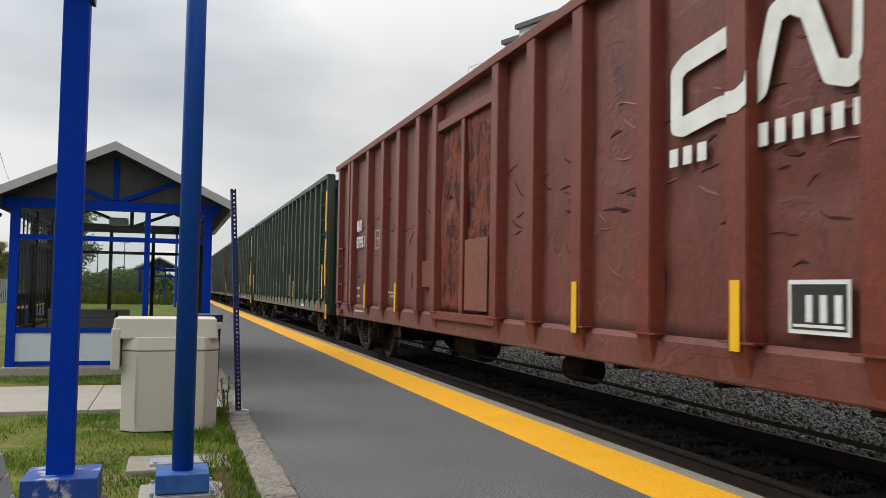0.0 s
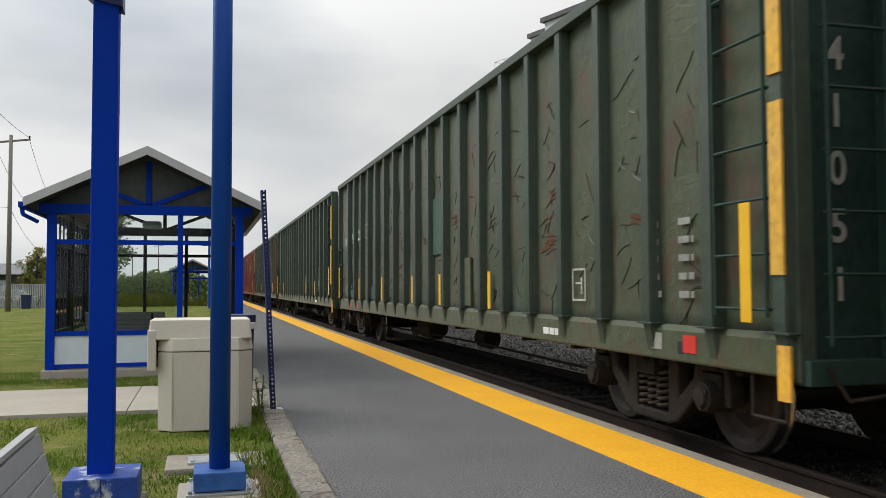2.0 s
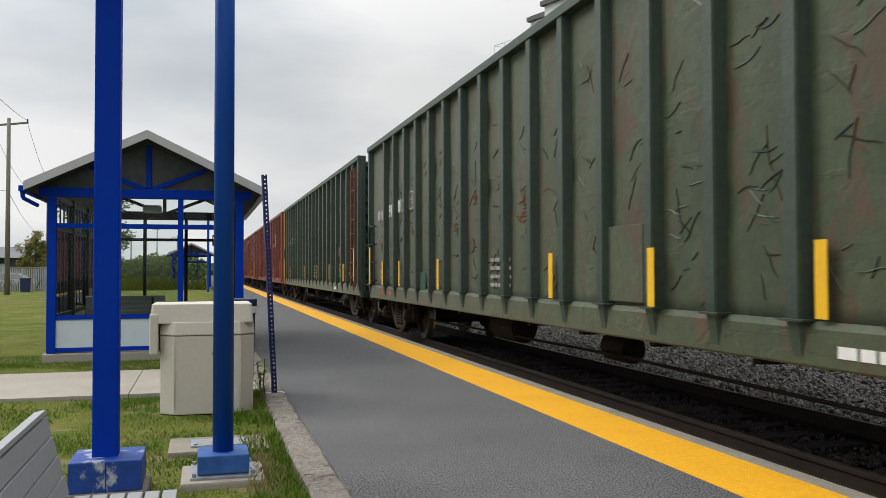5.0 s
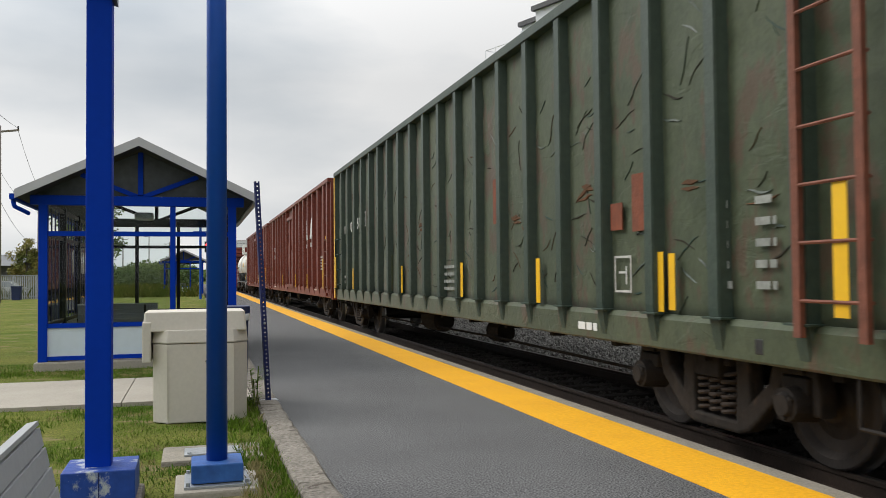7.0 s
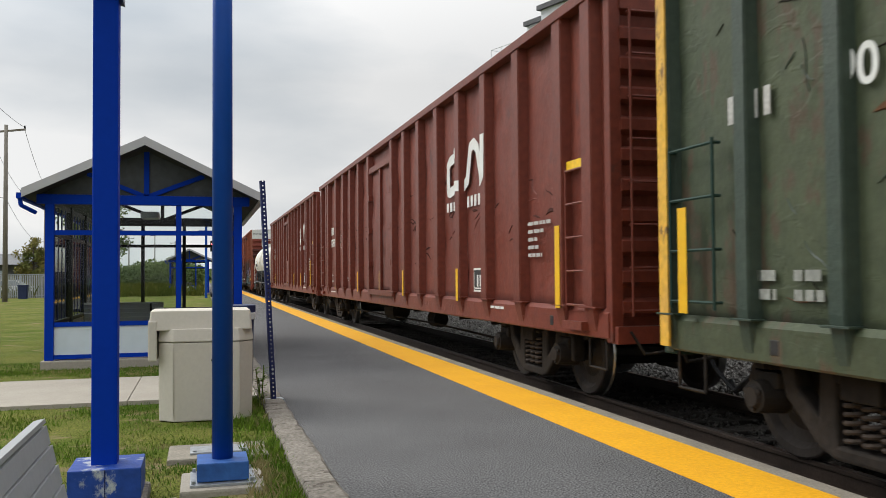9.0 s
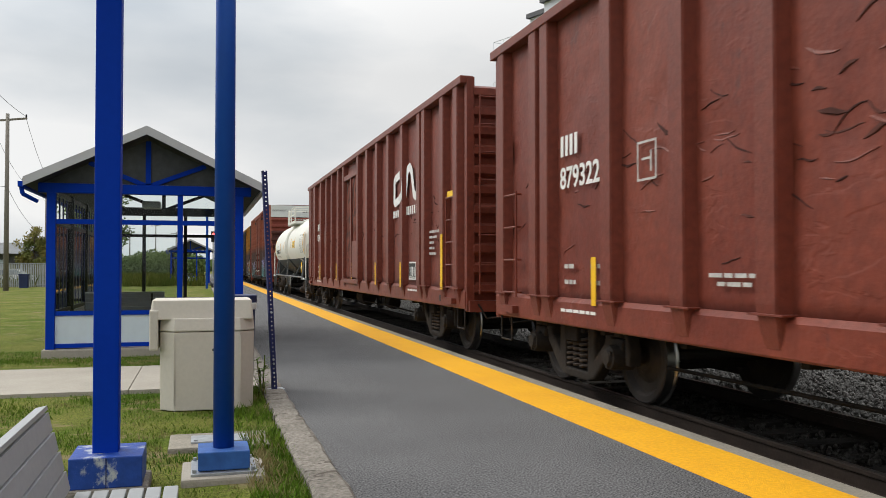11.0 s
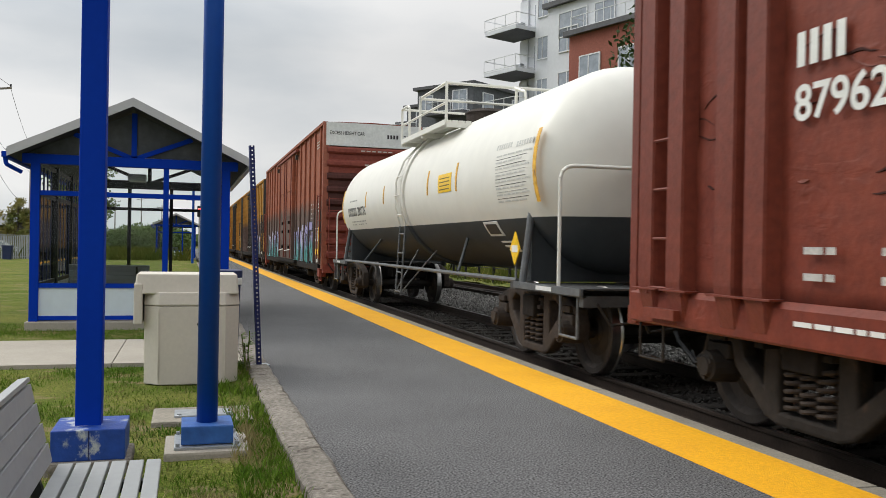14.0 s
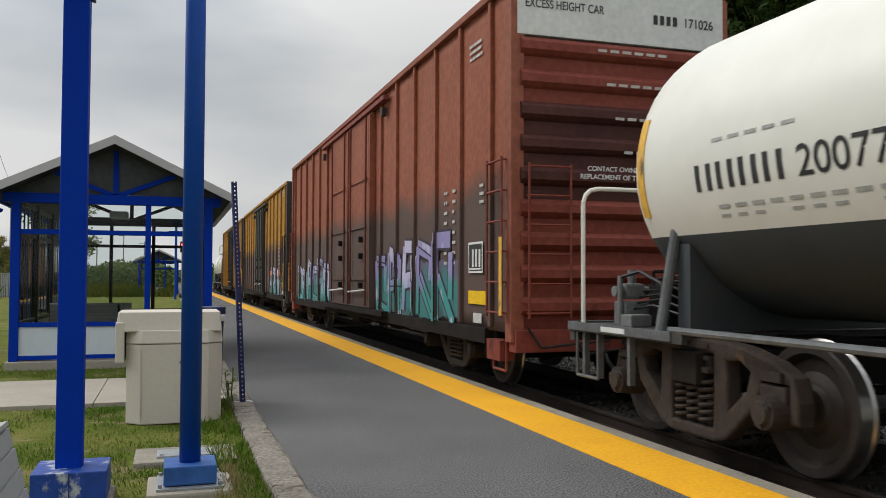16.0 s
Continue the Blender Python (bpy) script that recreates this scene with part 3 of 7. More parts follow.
def blades(name, label, material, x0, x1, y0, y1, z, count, h0, h1, width, skip=None, lean=0.5):
    rng = np.random.RandomState(5)
    verts, faces = [], []
    for _ in range(count):
        x, y = x0 + (x1 - x0) * rng.rand(), y0 + (y1 - y0) * rng.rand() ** 1.25
        if skip and skip(x, y):
            continue
        if noise.noise((x * 1.1, y * 1.1, 3.0)) + 0.55 * rng.rand() < 0.05:
            continue
        h, a = h0 + (h1 - h0) * rng.rand() ** 2, rng.rand() * 6.283
        dx, dy = math.cos(a) * width, math.sin(a) * width
        lx, ly = (rng.rand() - 0.5) * lean * h * 2, (rng.rand() - 0.5) * lean * h * 2
        n = len(verts)
        verts += [(x - dx, y - dy, z), (x + dx, y + dy, z), (x + lx * 0.4 + dx * 0.7, y + ly * 0.4 + dy * 0.7, z + h * 0.6), (x + lx, y + ly, z + h)]
        faces += [(n, n + 1, n + 2), (n, n + 2, n + 3)]
    me = bpy.data.meshes.new(name)
    me.from_pydata(verts, [], faces)
    me.materials.append(M[material])
    tagged(new(name, me), label, "grass", kind="stuff")


def on_hard(x, y):
    return (10.75 < y < 13.45) or (-0.5 < x < 0.5 and 9.2 < y < 10.2) or (-0.35 < x < 0.55 and 7.25 < y < 7.9) or (-0.2 < x < 0.42 and 6.0 < y < 6.75) or (-2.6 < x < 0.8 and y > 15.3) or (-0.95 < x < -0.42 and 5.85 < y < 6.4)


def platform():
    plat = thing("platform", "low asphalt station platform with a yellow safety line", "platform", kind="structure")
    part("asphalt", boxed(0.90, 3.31, -14, 190, -0.4, 0.0), "asphalt", plat, "grey weathered asphalt surface")
    part("yellow_line", boxed(3.31, 3.94, -14, 190, -0.4, 0.006), "yellow_line", plat, "bright yellow painted safety line")
    bm = bmesh.new()
    y = -14.0
    while y < 190:
        box(bm, 3.94, 4.13, y + 0.006, y + 3.65, -0.42, 0.0, 0.012 if y < 40 else 0)
        y += 3.66
    part("edging", bm, "edge_concrete", plat, "worn concrete platform edging")
    # kerb on the lawn side, in rough cast lengths
    ke = thing("kerb", "rough weathered concrete kerb along the lawn", "kerb", kind="structure")
    y, rng = -6.0, random.Random(3)
    while y < 60:
        length = 2.4
        bm = bmesh.new()
        n = 12
        rows = []
        for k in range(n + 1):
            yy = y + 0.006 + (length - 0.012) * k / n
            j = lambda: rng.uniform(-0.008, 0.008)
            rows.append([bm.verts.new(c) for c in ((0.642 + j(), yy, -0.2), (0.645 + j(), yy, 0.010 + j()), (0.668 + j() * 1.6, yy, 0.030 + j()), (0.872 + j() * 1.5, yy, 0.034 + j()), (0.897 + j(), yy, 0.014 + j()), (0.897, yy, -0.2))])
        for a, b in zip(rows, rows[1:]):
            for k in range(5):
                bm.faces.new((a[k], a[k + 1], b[k + 1], b[k]))
        bm.faces.new(rows[0])
        bm.faces.new(rows[-1][::-1])
        part("kerb_stone", bm, "kerb", ke)
        y += length


def rail_mesh(y0, y1):
    prof = [(-0.07, -0.17), (0.07, -0.17), (0.07, -0.16), (0.012, -0.14), (0.012, -0.045), (0.035, -0.035), (0.035, -0.006), (0.028, 0.0), (-0.028, 0.0), (-0.035, -0.006), (-0.035, -0.035), (-0.012, -0.045), (-0.012, -0.14), (-0.07, -0.16)]
    return extrude(bmesh.new(), prof, 1, y0, y1)


def tracks():
    for n, (x, near) in enumerate(((TRACK_X, True), (TRACK_X + 4.9, False))):
        tr = thing("railway_track", ("dirty railway track with tarred timber ties beside the platform", "second railway track with pale ballast and brown rails")[n], "railway track", pose(x, 0, RAIL_TOP), kind="structure")
        for s in (-0.755, 0.755):
            r = part("rail", rail_mesh(-25, 260), "rail", tr, "rust-brown steel rail")
            r.location.x = s
            h = part("rail_head", boxed(-0.026, 0.026, -25, 260, -0.004, 0.003), "rail_head" if near else "rail", r, "worn rail head")
        tie = mesh_of("tie", boxed(-1.28, 1.28, -0.115, 0.115, -0.32, -0.165, bevel=0.015), "tie")
        rng = random.Random(n)
        for k in range(150 if near else 110):
            place("tie", tie, tr, pose(rng.uniform(-0.04, 0.04), -3 + 0.54 * k, rng.uniform(-0.012, 0.012), 0, 0, rng.uniform(-1.2, 1.2)))
        bm = bmesh.new()
        for k in range(260):
            y = -3 + 0.54 * ((150 if near else 110) + k)
            box(bm, -1.28, 1.28, y - 0.115, y + 0.115, -0.32, -0.165)
        tagged(part("far_ties", bm, "tie", tr), "distant timber ties", kind="stuff")
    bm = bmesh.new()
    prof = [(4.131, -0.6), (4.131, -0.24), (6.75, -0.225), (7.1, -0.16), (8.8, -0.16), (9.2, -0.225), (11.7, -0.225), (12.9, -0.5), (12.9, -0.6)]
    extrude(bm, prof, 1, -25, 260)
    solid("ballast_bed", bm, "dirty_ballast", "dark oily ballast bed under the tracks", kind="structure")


def stones():
    rng = np.random.RandomState(8)
    ico = bmesh.new()
    bmesh.ops.create_icosphere(ico, subdivisions=1, radius=1)
    base = np.array([v.co[:] for v in ico.verts])
    tri = [[v.index for v in f.verts] for f in ico.faces]
    ico.free()
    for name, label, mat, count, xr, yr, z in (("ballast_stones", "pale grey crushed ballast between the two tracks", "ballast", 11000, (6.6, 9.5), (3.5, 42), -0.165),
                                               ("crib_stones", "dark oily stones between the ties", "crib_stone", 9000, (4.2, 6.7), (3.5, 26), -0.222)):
        verts, faces = [], []
        for _ in range(count):
            y = yr[0] + (yr[1] - yr[0]) * rng.rand() ** 1.8
            x = xr[0] + (xr[1] - xr[0]) * rng.rand()
            s = (0.022 + 0.028 * rng.rand() + 0.0006 * y) * (1.0 if mat == "ballast" else 0.72)
            rot = np.array(Euler(rng.rand(3) * 6.28).to_matrix())
            pts = (base * (0.75 + 0.5 * rng.rand(12, 1)) * (1, 0.8, 0.62) * s) @ rot.T + (x, y, z + 0.01 + 0.02 * rng.rand())
            n = len(verts)
            verts += pts.tolist()
            faces += [[a + n for a in t] for t in tri]
        me = bpy.data.meshes.new(name)
        me.from_pydata(verts, [], faces)
        me.materials.append(M[mat])
        tagged(new(name, me), label, "gravel", kind="stuff")


def path_and_slabs():
    pa = thing("footpath", "pale concrete footpath crossing the lawn to the platform", "footpath", kind="structure")
    x = 0.64
    for w in (1.52, 1.9, 1.9, 1.9, 1.9, 1.9, 1.9, 1.9):
        bm = bmesh.new()
        sk = 0.35
        extrude(bm, [(x - w + 0.012, 10.8), (x, 10.8), (x + sk * 0, 13.4), (x - w + 0.012, 13.4)], 2, -0.2, -0.012)
        part("slab", bm, "concrete", pa)
        x -= w
    bm = boxed(-0.30, 0.52, 7.28, 7.9, -0.2, -0.022, bevel=0.02)
    pad = solid("concrete_pad", bm, "edge_concrete", "worn concrete pad sunk in the grass", "concrete pad")
    cov = thing("access_cover", "galvanised steel access cover on a concrete pad", "cover", pose(0.12, 7.55, -0.022))
    part("plate", boxed(-0.24, 0.24, -0.14, 0.14, 0.0, 0.02, bevel=0.006), "steel", cov)
    for sx in (-0.2, 0.2):
        bm = bmesh.new()
        rod(bm, (sx, -0.11, 0.02), (sx, -0.11, 0.032), 0.018)
        part("bolt", bm, "steel", cov)


ground()
platform()
tracks()
path_and_slabs()


# ---- posts, bin, bench ----
def posts():
    p = thing("square_post", "tall square blue steel post on a chipped blue footing box", "post", pose(-0.632, 6.12, -0.06))
    part("shaft", boxed(-0.098, 0.064, -0.081, 0.081, 0.27, 3.62, bevel=0.012), "blue", p, "glossy dark blue square tube")
    part("footing_box", boxed(-0.225, 0.225, -0.225, 0.225, 0.085, 0.285, bevel=0.008), "blue_base", p, "blue box with flaking paint and a grey bare patch")
    part("footing", boxed(-0.26, 0.26, -0.26, 0.26, -0.1, 0.085, bevel=0.02), "kerb", p, "weathered concrete footing")
    part("seam", boxed(0.0, 0.006, -0.229, -0.221, 0.09, 0.28), "navy", p)
    bm = bmesh.new()
    extrude(bm, [(-0.10, 3.44), (0.09, 3.40), (0.09, 3.8), (-0.45, 3.8), (-0.45, 3.74)], 1, -0.10, 0.09)
    part("bracket", bm, "navy", p, "dark blue overhead bracket")
    part("beam", boxed(-0.112, 0.112, -4.6, 0.112, 3.72, 3.95, bevel=0.01), "navy", p, "dark blue overhead beam")

    q = thing("lamp_post", "tall round blue lamp post bolted to a concrete footing", "lamp post", pose(0.118, 6.38, -0.06))
    bm = bmesh.new()
    rod(bm, (0, 0, 0.2), (0.0, 0, 6.4), 0.074, 24, 0.068)
    part("shaft", bm, "blue_pole", q, "scuffed blue round tube", smooth=True)
    part("footing_box", boxed(-0.178, 0.178, -0.178, 0.178, 0.085, 0.215, bevel=0.01), "blue_worn", q, "paler weathered blue box")
    part("base_plate", boxed(-0.225, 0.225, -0.225, 0.225, 0.06, 0.08, bevel=0.004), "steel", q)
    part("footing", boxed(-0.29, 0.29, -0.29, 0.29, -0.1, 0.06, bevel=0.02), "concrete", q)
    for sx in (-0.2, 0.2):
        for sy in (-0.2, 0.2):
            bm = bmesh.new()
            rod(bm, (sx, sy, 0.08), (sx, sy, 0.105), 0.014, 6)
            part("bolt", bm, "steel", q)
    bm = bmesh.new()
    pipe(bm, [(0, 0, 6.3), (0, 0.4, 6.6), (0, 1.2, 6.7)], 0.04)
    part("arm", bm, "blue_pole", q)
    part("lamp_head", boxed(-0.14, 0.14, 1.1, 1.7, 6.62, 6.74, bevel=0.03), "roof_metal", q)

    # perforated sign post, leaning slightly
    s = thing("sign_post", "thin perforated navy steel post leaning beside the kerb", "sign post", pose(0.785, 10.12, 0.03, 0.4, -3.0, 8))
    bm = bmesh.new()
    for z in [0.05 * k for k in range(51)]:
        for x in (-0.028, 0.008):
            box(bm, x, x + 0.02, -0.03, -0.024, z, z + 0.05)
        box(bm, -0.008, 0.008, -0.03, -0.024, z + 0.0, z + 0.034)
    bmesh.ops.remove_doubles(bm, verts=bm.verts[:], dist=0.0005)
    part("perforated_face", bm, "navy", s, "navy strip with a row of punched holes")
    for x in (-0.028, 0.022):
        part("channel", boxed(x, x + 0.006, -0.0235, 0.03, 0, 2.55), "navy", s)
    part("foot_plate", boxed(-0.09, 0.11, -0.09, 0.09, -0.03, 0.0), "steel", s)
    for z in (0.9, 0.35, 0.3):
        bm = bmesh.new()
        rod(bm, (0, -0.045, z), (0, 0.0, z), 0.014, 6)
        part("bolt", bm, "steel", s)


def chamfered(x0, x1, y0, y1, c, z0, z1, taper=0.0):
    bm = bmesh.new()
    rings = []
    for z, t in ((z0, taper), (z1, 0.0)):
        a, b, d, e = x0 + t, x1 - t, y0 + t, y1 - t
        rings.append([bm.verts.new((*p, z)) for p in ((a + c, d), (b - c, d), (b, d + c), (b, e - c), (b - c, e), (a + c, e), (a, e - c), (a, d + c))])
    for k in range(8):
        bm.faces.new((rings[0][k], rings[0][(k + 1) % 8], rings[1][(k + 1) % 8], rings[1][k]))
    bm.faces.new(rings[0][::-1])
    bm.faces.new(rings[1])
    edges = [e for e in bm.edges]
    bmesh.ops.bevel(bm, geom=edges, offset=0.012, segments=2, affect="EDGES", profile=0.6)
    return bm


def salt_bin():
    b = thing("storage_bin", "large beige moulded plastic storage bin with a hinged lid", "storage bin", pose(0.025, 9.72, -0.05))
    b.scale = (1, 1, 1.055)
    part("tub", chamfered(-0.485, 0.485, -0.42, 0.42, 0.15, 0.0, 0.78, 0.006), "bin", b)
    bm = chamfered(-0.49, 0.49, -0.428, 0.428, 0.15, 0.785, 0.915)
    for v in bm.verts:
        if v.co.z > 0.86:
            v.co.x, v.co.y = v.co.x * 0.975, v.co.y * 0.96
    part("rim", bm, "bin", b, "moulded beige shoulder")
    bm = chamfered(-0.585, 0.475, -0.375, 0.45, 0.02, 0.9, 1.095)
    for v in bm.verts:
        if v.co.z > 1.0:
            v.co.x, v.co.y = v.co.x * 0.965, v.co.y * 0.93
    part("lid", bm, "bin", b, "domed beige lid")
    part("lid_flap", boxed(-0.586, -0.498, -0.377, 0.38, 0.60, 1.0, bevel=0.015), "bin", b, "beige overhanging flap")
    bm = bmesh.new()
    rod(bm, (0.06, -0.435, 0.6), (0.06, -0.40, 0.6), 0.014, 10)
    part("plug", bm, "black_metal", b)
    for x in (-0.335, 0.335):
        part("moulded_groove", boxed(x - 0.004, x + 0.004, -0.428, -0.405, 0.06, 0.74), "bin", b)
    r = thing("waste_bin", "dark blue litter bin with a white labelled rim", "waste bin", pose(0.36, 10.55, 0.0))
    part("body", chamfered(-0.22, 0.22, -0.2, 0.2, 0.05, 0.0, 0.95, 0.02), "bin_blue", r)
    bm = chamfered(-0.235, 0.235, -0.215, 0.215, 0.05, 0.95, 1.03)
    part("rim", bm, "stencil", r, "white rim with dark print")
    for x in (-0.12, 0.05):
        part("print_bar", boxed(x, x + 0.08, -0.222, -0.214, 0.965, 1.015), "black_stencil", r)
    part("hood", chamfered(-0.24, 0.24, -0.22, 0.22, 0.08, 1.03, 1.12), "bin_blue", r, "dark blue hood")


def bench_thing(m, length=1.75):
    b = thing("bench", "grey slatted recycled-plastic bench with a leaning back", "bench", m, "slatted benches")
    n = 6
    for k in range(n):
        x = 0.03 + k * 0.078
        part("seat_slat", boxed(x, x + 0.066, -length, 0, 0.42, 0.455, bevel=0.006), "bench_top", b)
    for k in range(4):
        z = 0.47 + k * 0.092
        x = -0.02 - k * 0.026
        bm = bmesh.new()
        bar(bm, (x, -length, z + 0.04), (x, 0, z + 0.04), 0.086, 0.03, (1, 0, 0.22))
        part("back_slat", bm, "bench", b)
    bm = bmesh.new()
    bar(bm, (-0.122, -length, 0.848), (-0.122, 0, 0.848), 0.02, 0.05, (1, 0, 0.22))
    part("top_cap", bm, "bench_top", b, "paler top edge")
    for y in (-0.25, -length + 0.25):
        bm = bmesh.new()
        bar(bm, (0.44, y, 0), (0.44, y, 0.42), 0.05, 0.05)
        bar(bm, (0.05, y, 0), (0.05, y, 0.42), 0.05, 0.05)
        bar(bm, (0.05, y, 0.40), (0.46, y, 0.40), 0.05, 0.05, (0, 1, 0))
        bar(bm, (-0.01, y, 0.36), (-0.15, y, 0.83), 0.05, 0.04, (0, 1, 0))
        part("leg_frame", bm, "black_metal", b)
    return b


posts()
salt_bin()
bench_thing(pose(-0.63, 4.30, -0.05))


# ---- shelter ----
def shelter(m, name="shelter"):
    """Local origin: front wall centre at ground; y runs back along the platform."""
    s = thing("platform_shelter", "blue steel and glass platform shelter with a pitched roof", "shelter", m, "platform shelters")
    hw, depth = 1.53, 6.4
    part("plinth", boxed(-hw - 0.12, hw + 0.12, -0.15, depth + 0.1, -0.1, 0.10, bevel=0.02), "concrete", s, "concrete plinth")
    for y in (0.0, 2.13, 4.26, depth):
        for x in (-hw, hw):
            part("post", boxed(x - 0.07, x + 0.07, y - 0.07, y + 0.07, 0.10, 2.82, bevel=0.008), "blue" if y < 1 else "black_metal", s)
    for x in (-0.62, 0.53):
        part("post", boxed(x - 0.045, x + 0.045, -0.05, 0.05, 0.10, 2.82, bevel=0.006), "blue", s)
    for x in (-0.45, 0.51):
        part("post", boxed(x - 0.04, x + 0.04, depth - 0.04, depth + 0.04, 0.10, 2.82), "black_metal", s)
    # front rails, kick panels and panes
    for x0, x1 in ((-hw + 0.07, -0.665), (-0.575, 0.485)):
        part("kick_panel", boxed(x0, x1, -0.02, 0.02, 0.19, 0.66), "kick_panel", s, "pale grey lower panel")
        part("rail", boxed(x0, x1, -0.04, 0.04, 0.66, 0.735), "blue", s)
        part("rail", boxed(x0, x1, -0.04, 0.04, 0.12, 0.19), "blue", s)
        g = part("pane", boxed(x0, x1, -0.006, 0.006, 0.735, 2.2), "glass", s, "clear glass pane")
        g.visible_shadow = False
    part("rail", boxed(-hw, hw, -0.045, 0.045, 2.2, 2.28), "blue", s)
    part("tie_beam", boxed(-hw - 0.2, hw + 0.2, -0.08, 0.08, 2.72, 2.88, bevel=0.008), "blue", s, "blue front tie beam")
    for x0, x1 in ((-hw + 0.07, -0.665), (-0.575, 0.485), (0.575, hw - 0.07)):
        g = part("pane", boxed(x0, x1, -0.006, 0.006, 2.28, 2.72), "glass", s, "clear upper pane")
        g.visible_shadow = False
    # left wall and back wall
    for k in range(15):
        y = 0.42 + k * 0.42
        part("mullion", boxed(-hw - 0.012, -hw + 0.012, y - 0.02, y + 0.02, 0.7, 2.75), "navy", s)
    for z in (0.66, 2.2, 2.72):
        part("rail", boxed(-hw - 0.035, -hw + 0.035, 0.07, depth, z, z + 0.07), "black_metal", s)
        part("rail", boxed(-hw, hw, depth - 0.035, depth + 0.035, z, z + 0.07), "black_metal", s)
    part("kick_panel", boxed(-hw - 0.015, -hw + 0.015, 0.07, depth - 0.07, 0.15, 0.66), "kick_panel", s)
    for y0, y1 in ((0.07, 2.06), (2.2, 4.19), (4.33, depth - 0.07)):
        g = part("pane", boxed(-hw - 0.005, -hw + 0.005, y0, y1, 0.74, 2.2), "smoked", s, "smoked side pane")
        g.visible_shadow = False
    for x in (hw,):
        part("rail", boxed(x - 0.03, x + 0.03, 0.07, depth, 2.72, 2.8), "blue", s)
    # trusses
    apex = 3.70
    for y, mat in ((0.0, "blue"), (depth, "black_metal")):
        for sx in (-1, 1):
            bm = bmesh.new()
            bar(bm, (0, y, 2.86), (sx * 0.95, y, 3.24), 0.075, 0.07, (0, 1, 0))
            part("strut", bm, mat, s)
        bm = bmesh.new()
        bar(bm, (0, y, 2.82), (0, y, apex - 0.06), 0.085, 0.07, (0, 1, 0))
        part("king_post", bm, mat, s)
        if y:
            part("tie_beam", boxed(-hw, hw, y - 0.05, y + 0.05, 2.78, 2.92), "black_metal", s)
    bm = bmesh.new()
    extrude(bm, [(-1.72, 2.89), (1.72, 2.89), (0, apex - 0.04)], 1, 0.02, 0.035)
    part("gable_panel", bm, "gable_panel", s, "smoked translucent gable panel")
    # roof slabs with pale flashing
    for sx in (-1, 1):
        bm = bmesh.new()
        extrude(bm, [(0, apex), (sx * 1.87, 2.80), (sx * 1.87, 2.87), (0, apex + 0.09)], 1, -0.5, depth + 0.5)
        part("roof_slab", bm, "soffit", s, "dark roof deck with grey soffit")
        bm = bmesh.new()
        extrude(bm, [(0, apex - 0.01), (sx * 1.88, 2.785), (sx * 1.88, 2.93), (0, apex + 0.135)], 1, -0.53, -0.50)
        part("fascia", bm, "roof_metal", s, "pale metal fascia")
        bm = bmesh.new()
        extrude(bm, [(0, apex + 0.095), (sx * 1.9, 2.875), (sx * 1.9, 2.9), (0, apex + 0.125)], 1, -0.498, depth + 0.5)
        part("roof_sheet", bm, "roof_metal", s)
        part("gutter", boxed(min(sx * 1.88, sx * 1.96), max(sx * 1.88, sx * 1.96), -0.5, depth + 0.5, 2.77, 2.86), "roof_metal" if sx > 0 else "blue", s)
    bm = bmesh.new()
    pipe(bm, [(-1.92, -0.42, 2.78), (-1.90, -0.42, 2.66), (-1.72, -0.2, 2.56)], 0.035)
    part("downpipe", bm, "blue", s)
    bm = boxed(-0.16, 0.16, 0.9, 1.4, 2.56, 2.68, bevel=0.03)
    part("ceiling_lamp", bm, "steel", s, "grey bulkhead lamp")
    bench = bench_thing(m @ pose(-1.40, 3.4, 0.10, 0, 0, 90), 1.55)
    return s


shelter(pose(-0.93, 15.48, -0.02))
shelter(pose(-0.93, 75, -0.02))


# ---- train ----
def travelled(t):
    """Metres that the train has rolled since the start."""
    return 8.595 * t + 0.09526 * t * t - 0.004989 * t ** 3


WHEEL_R = 0.44
TRUCK = 1.15
AXLE = 0.93
CARS, WHEELSETS = [], []


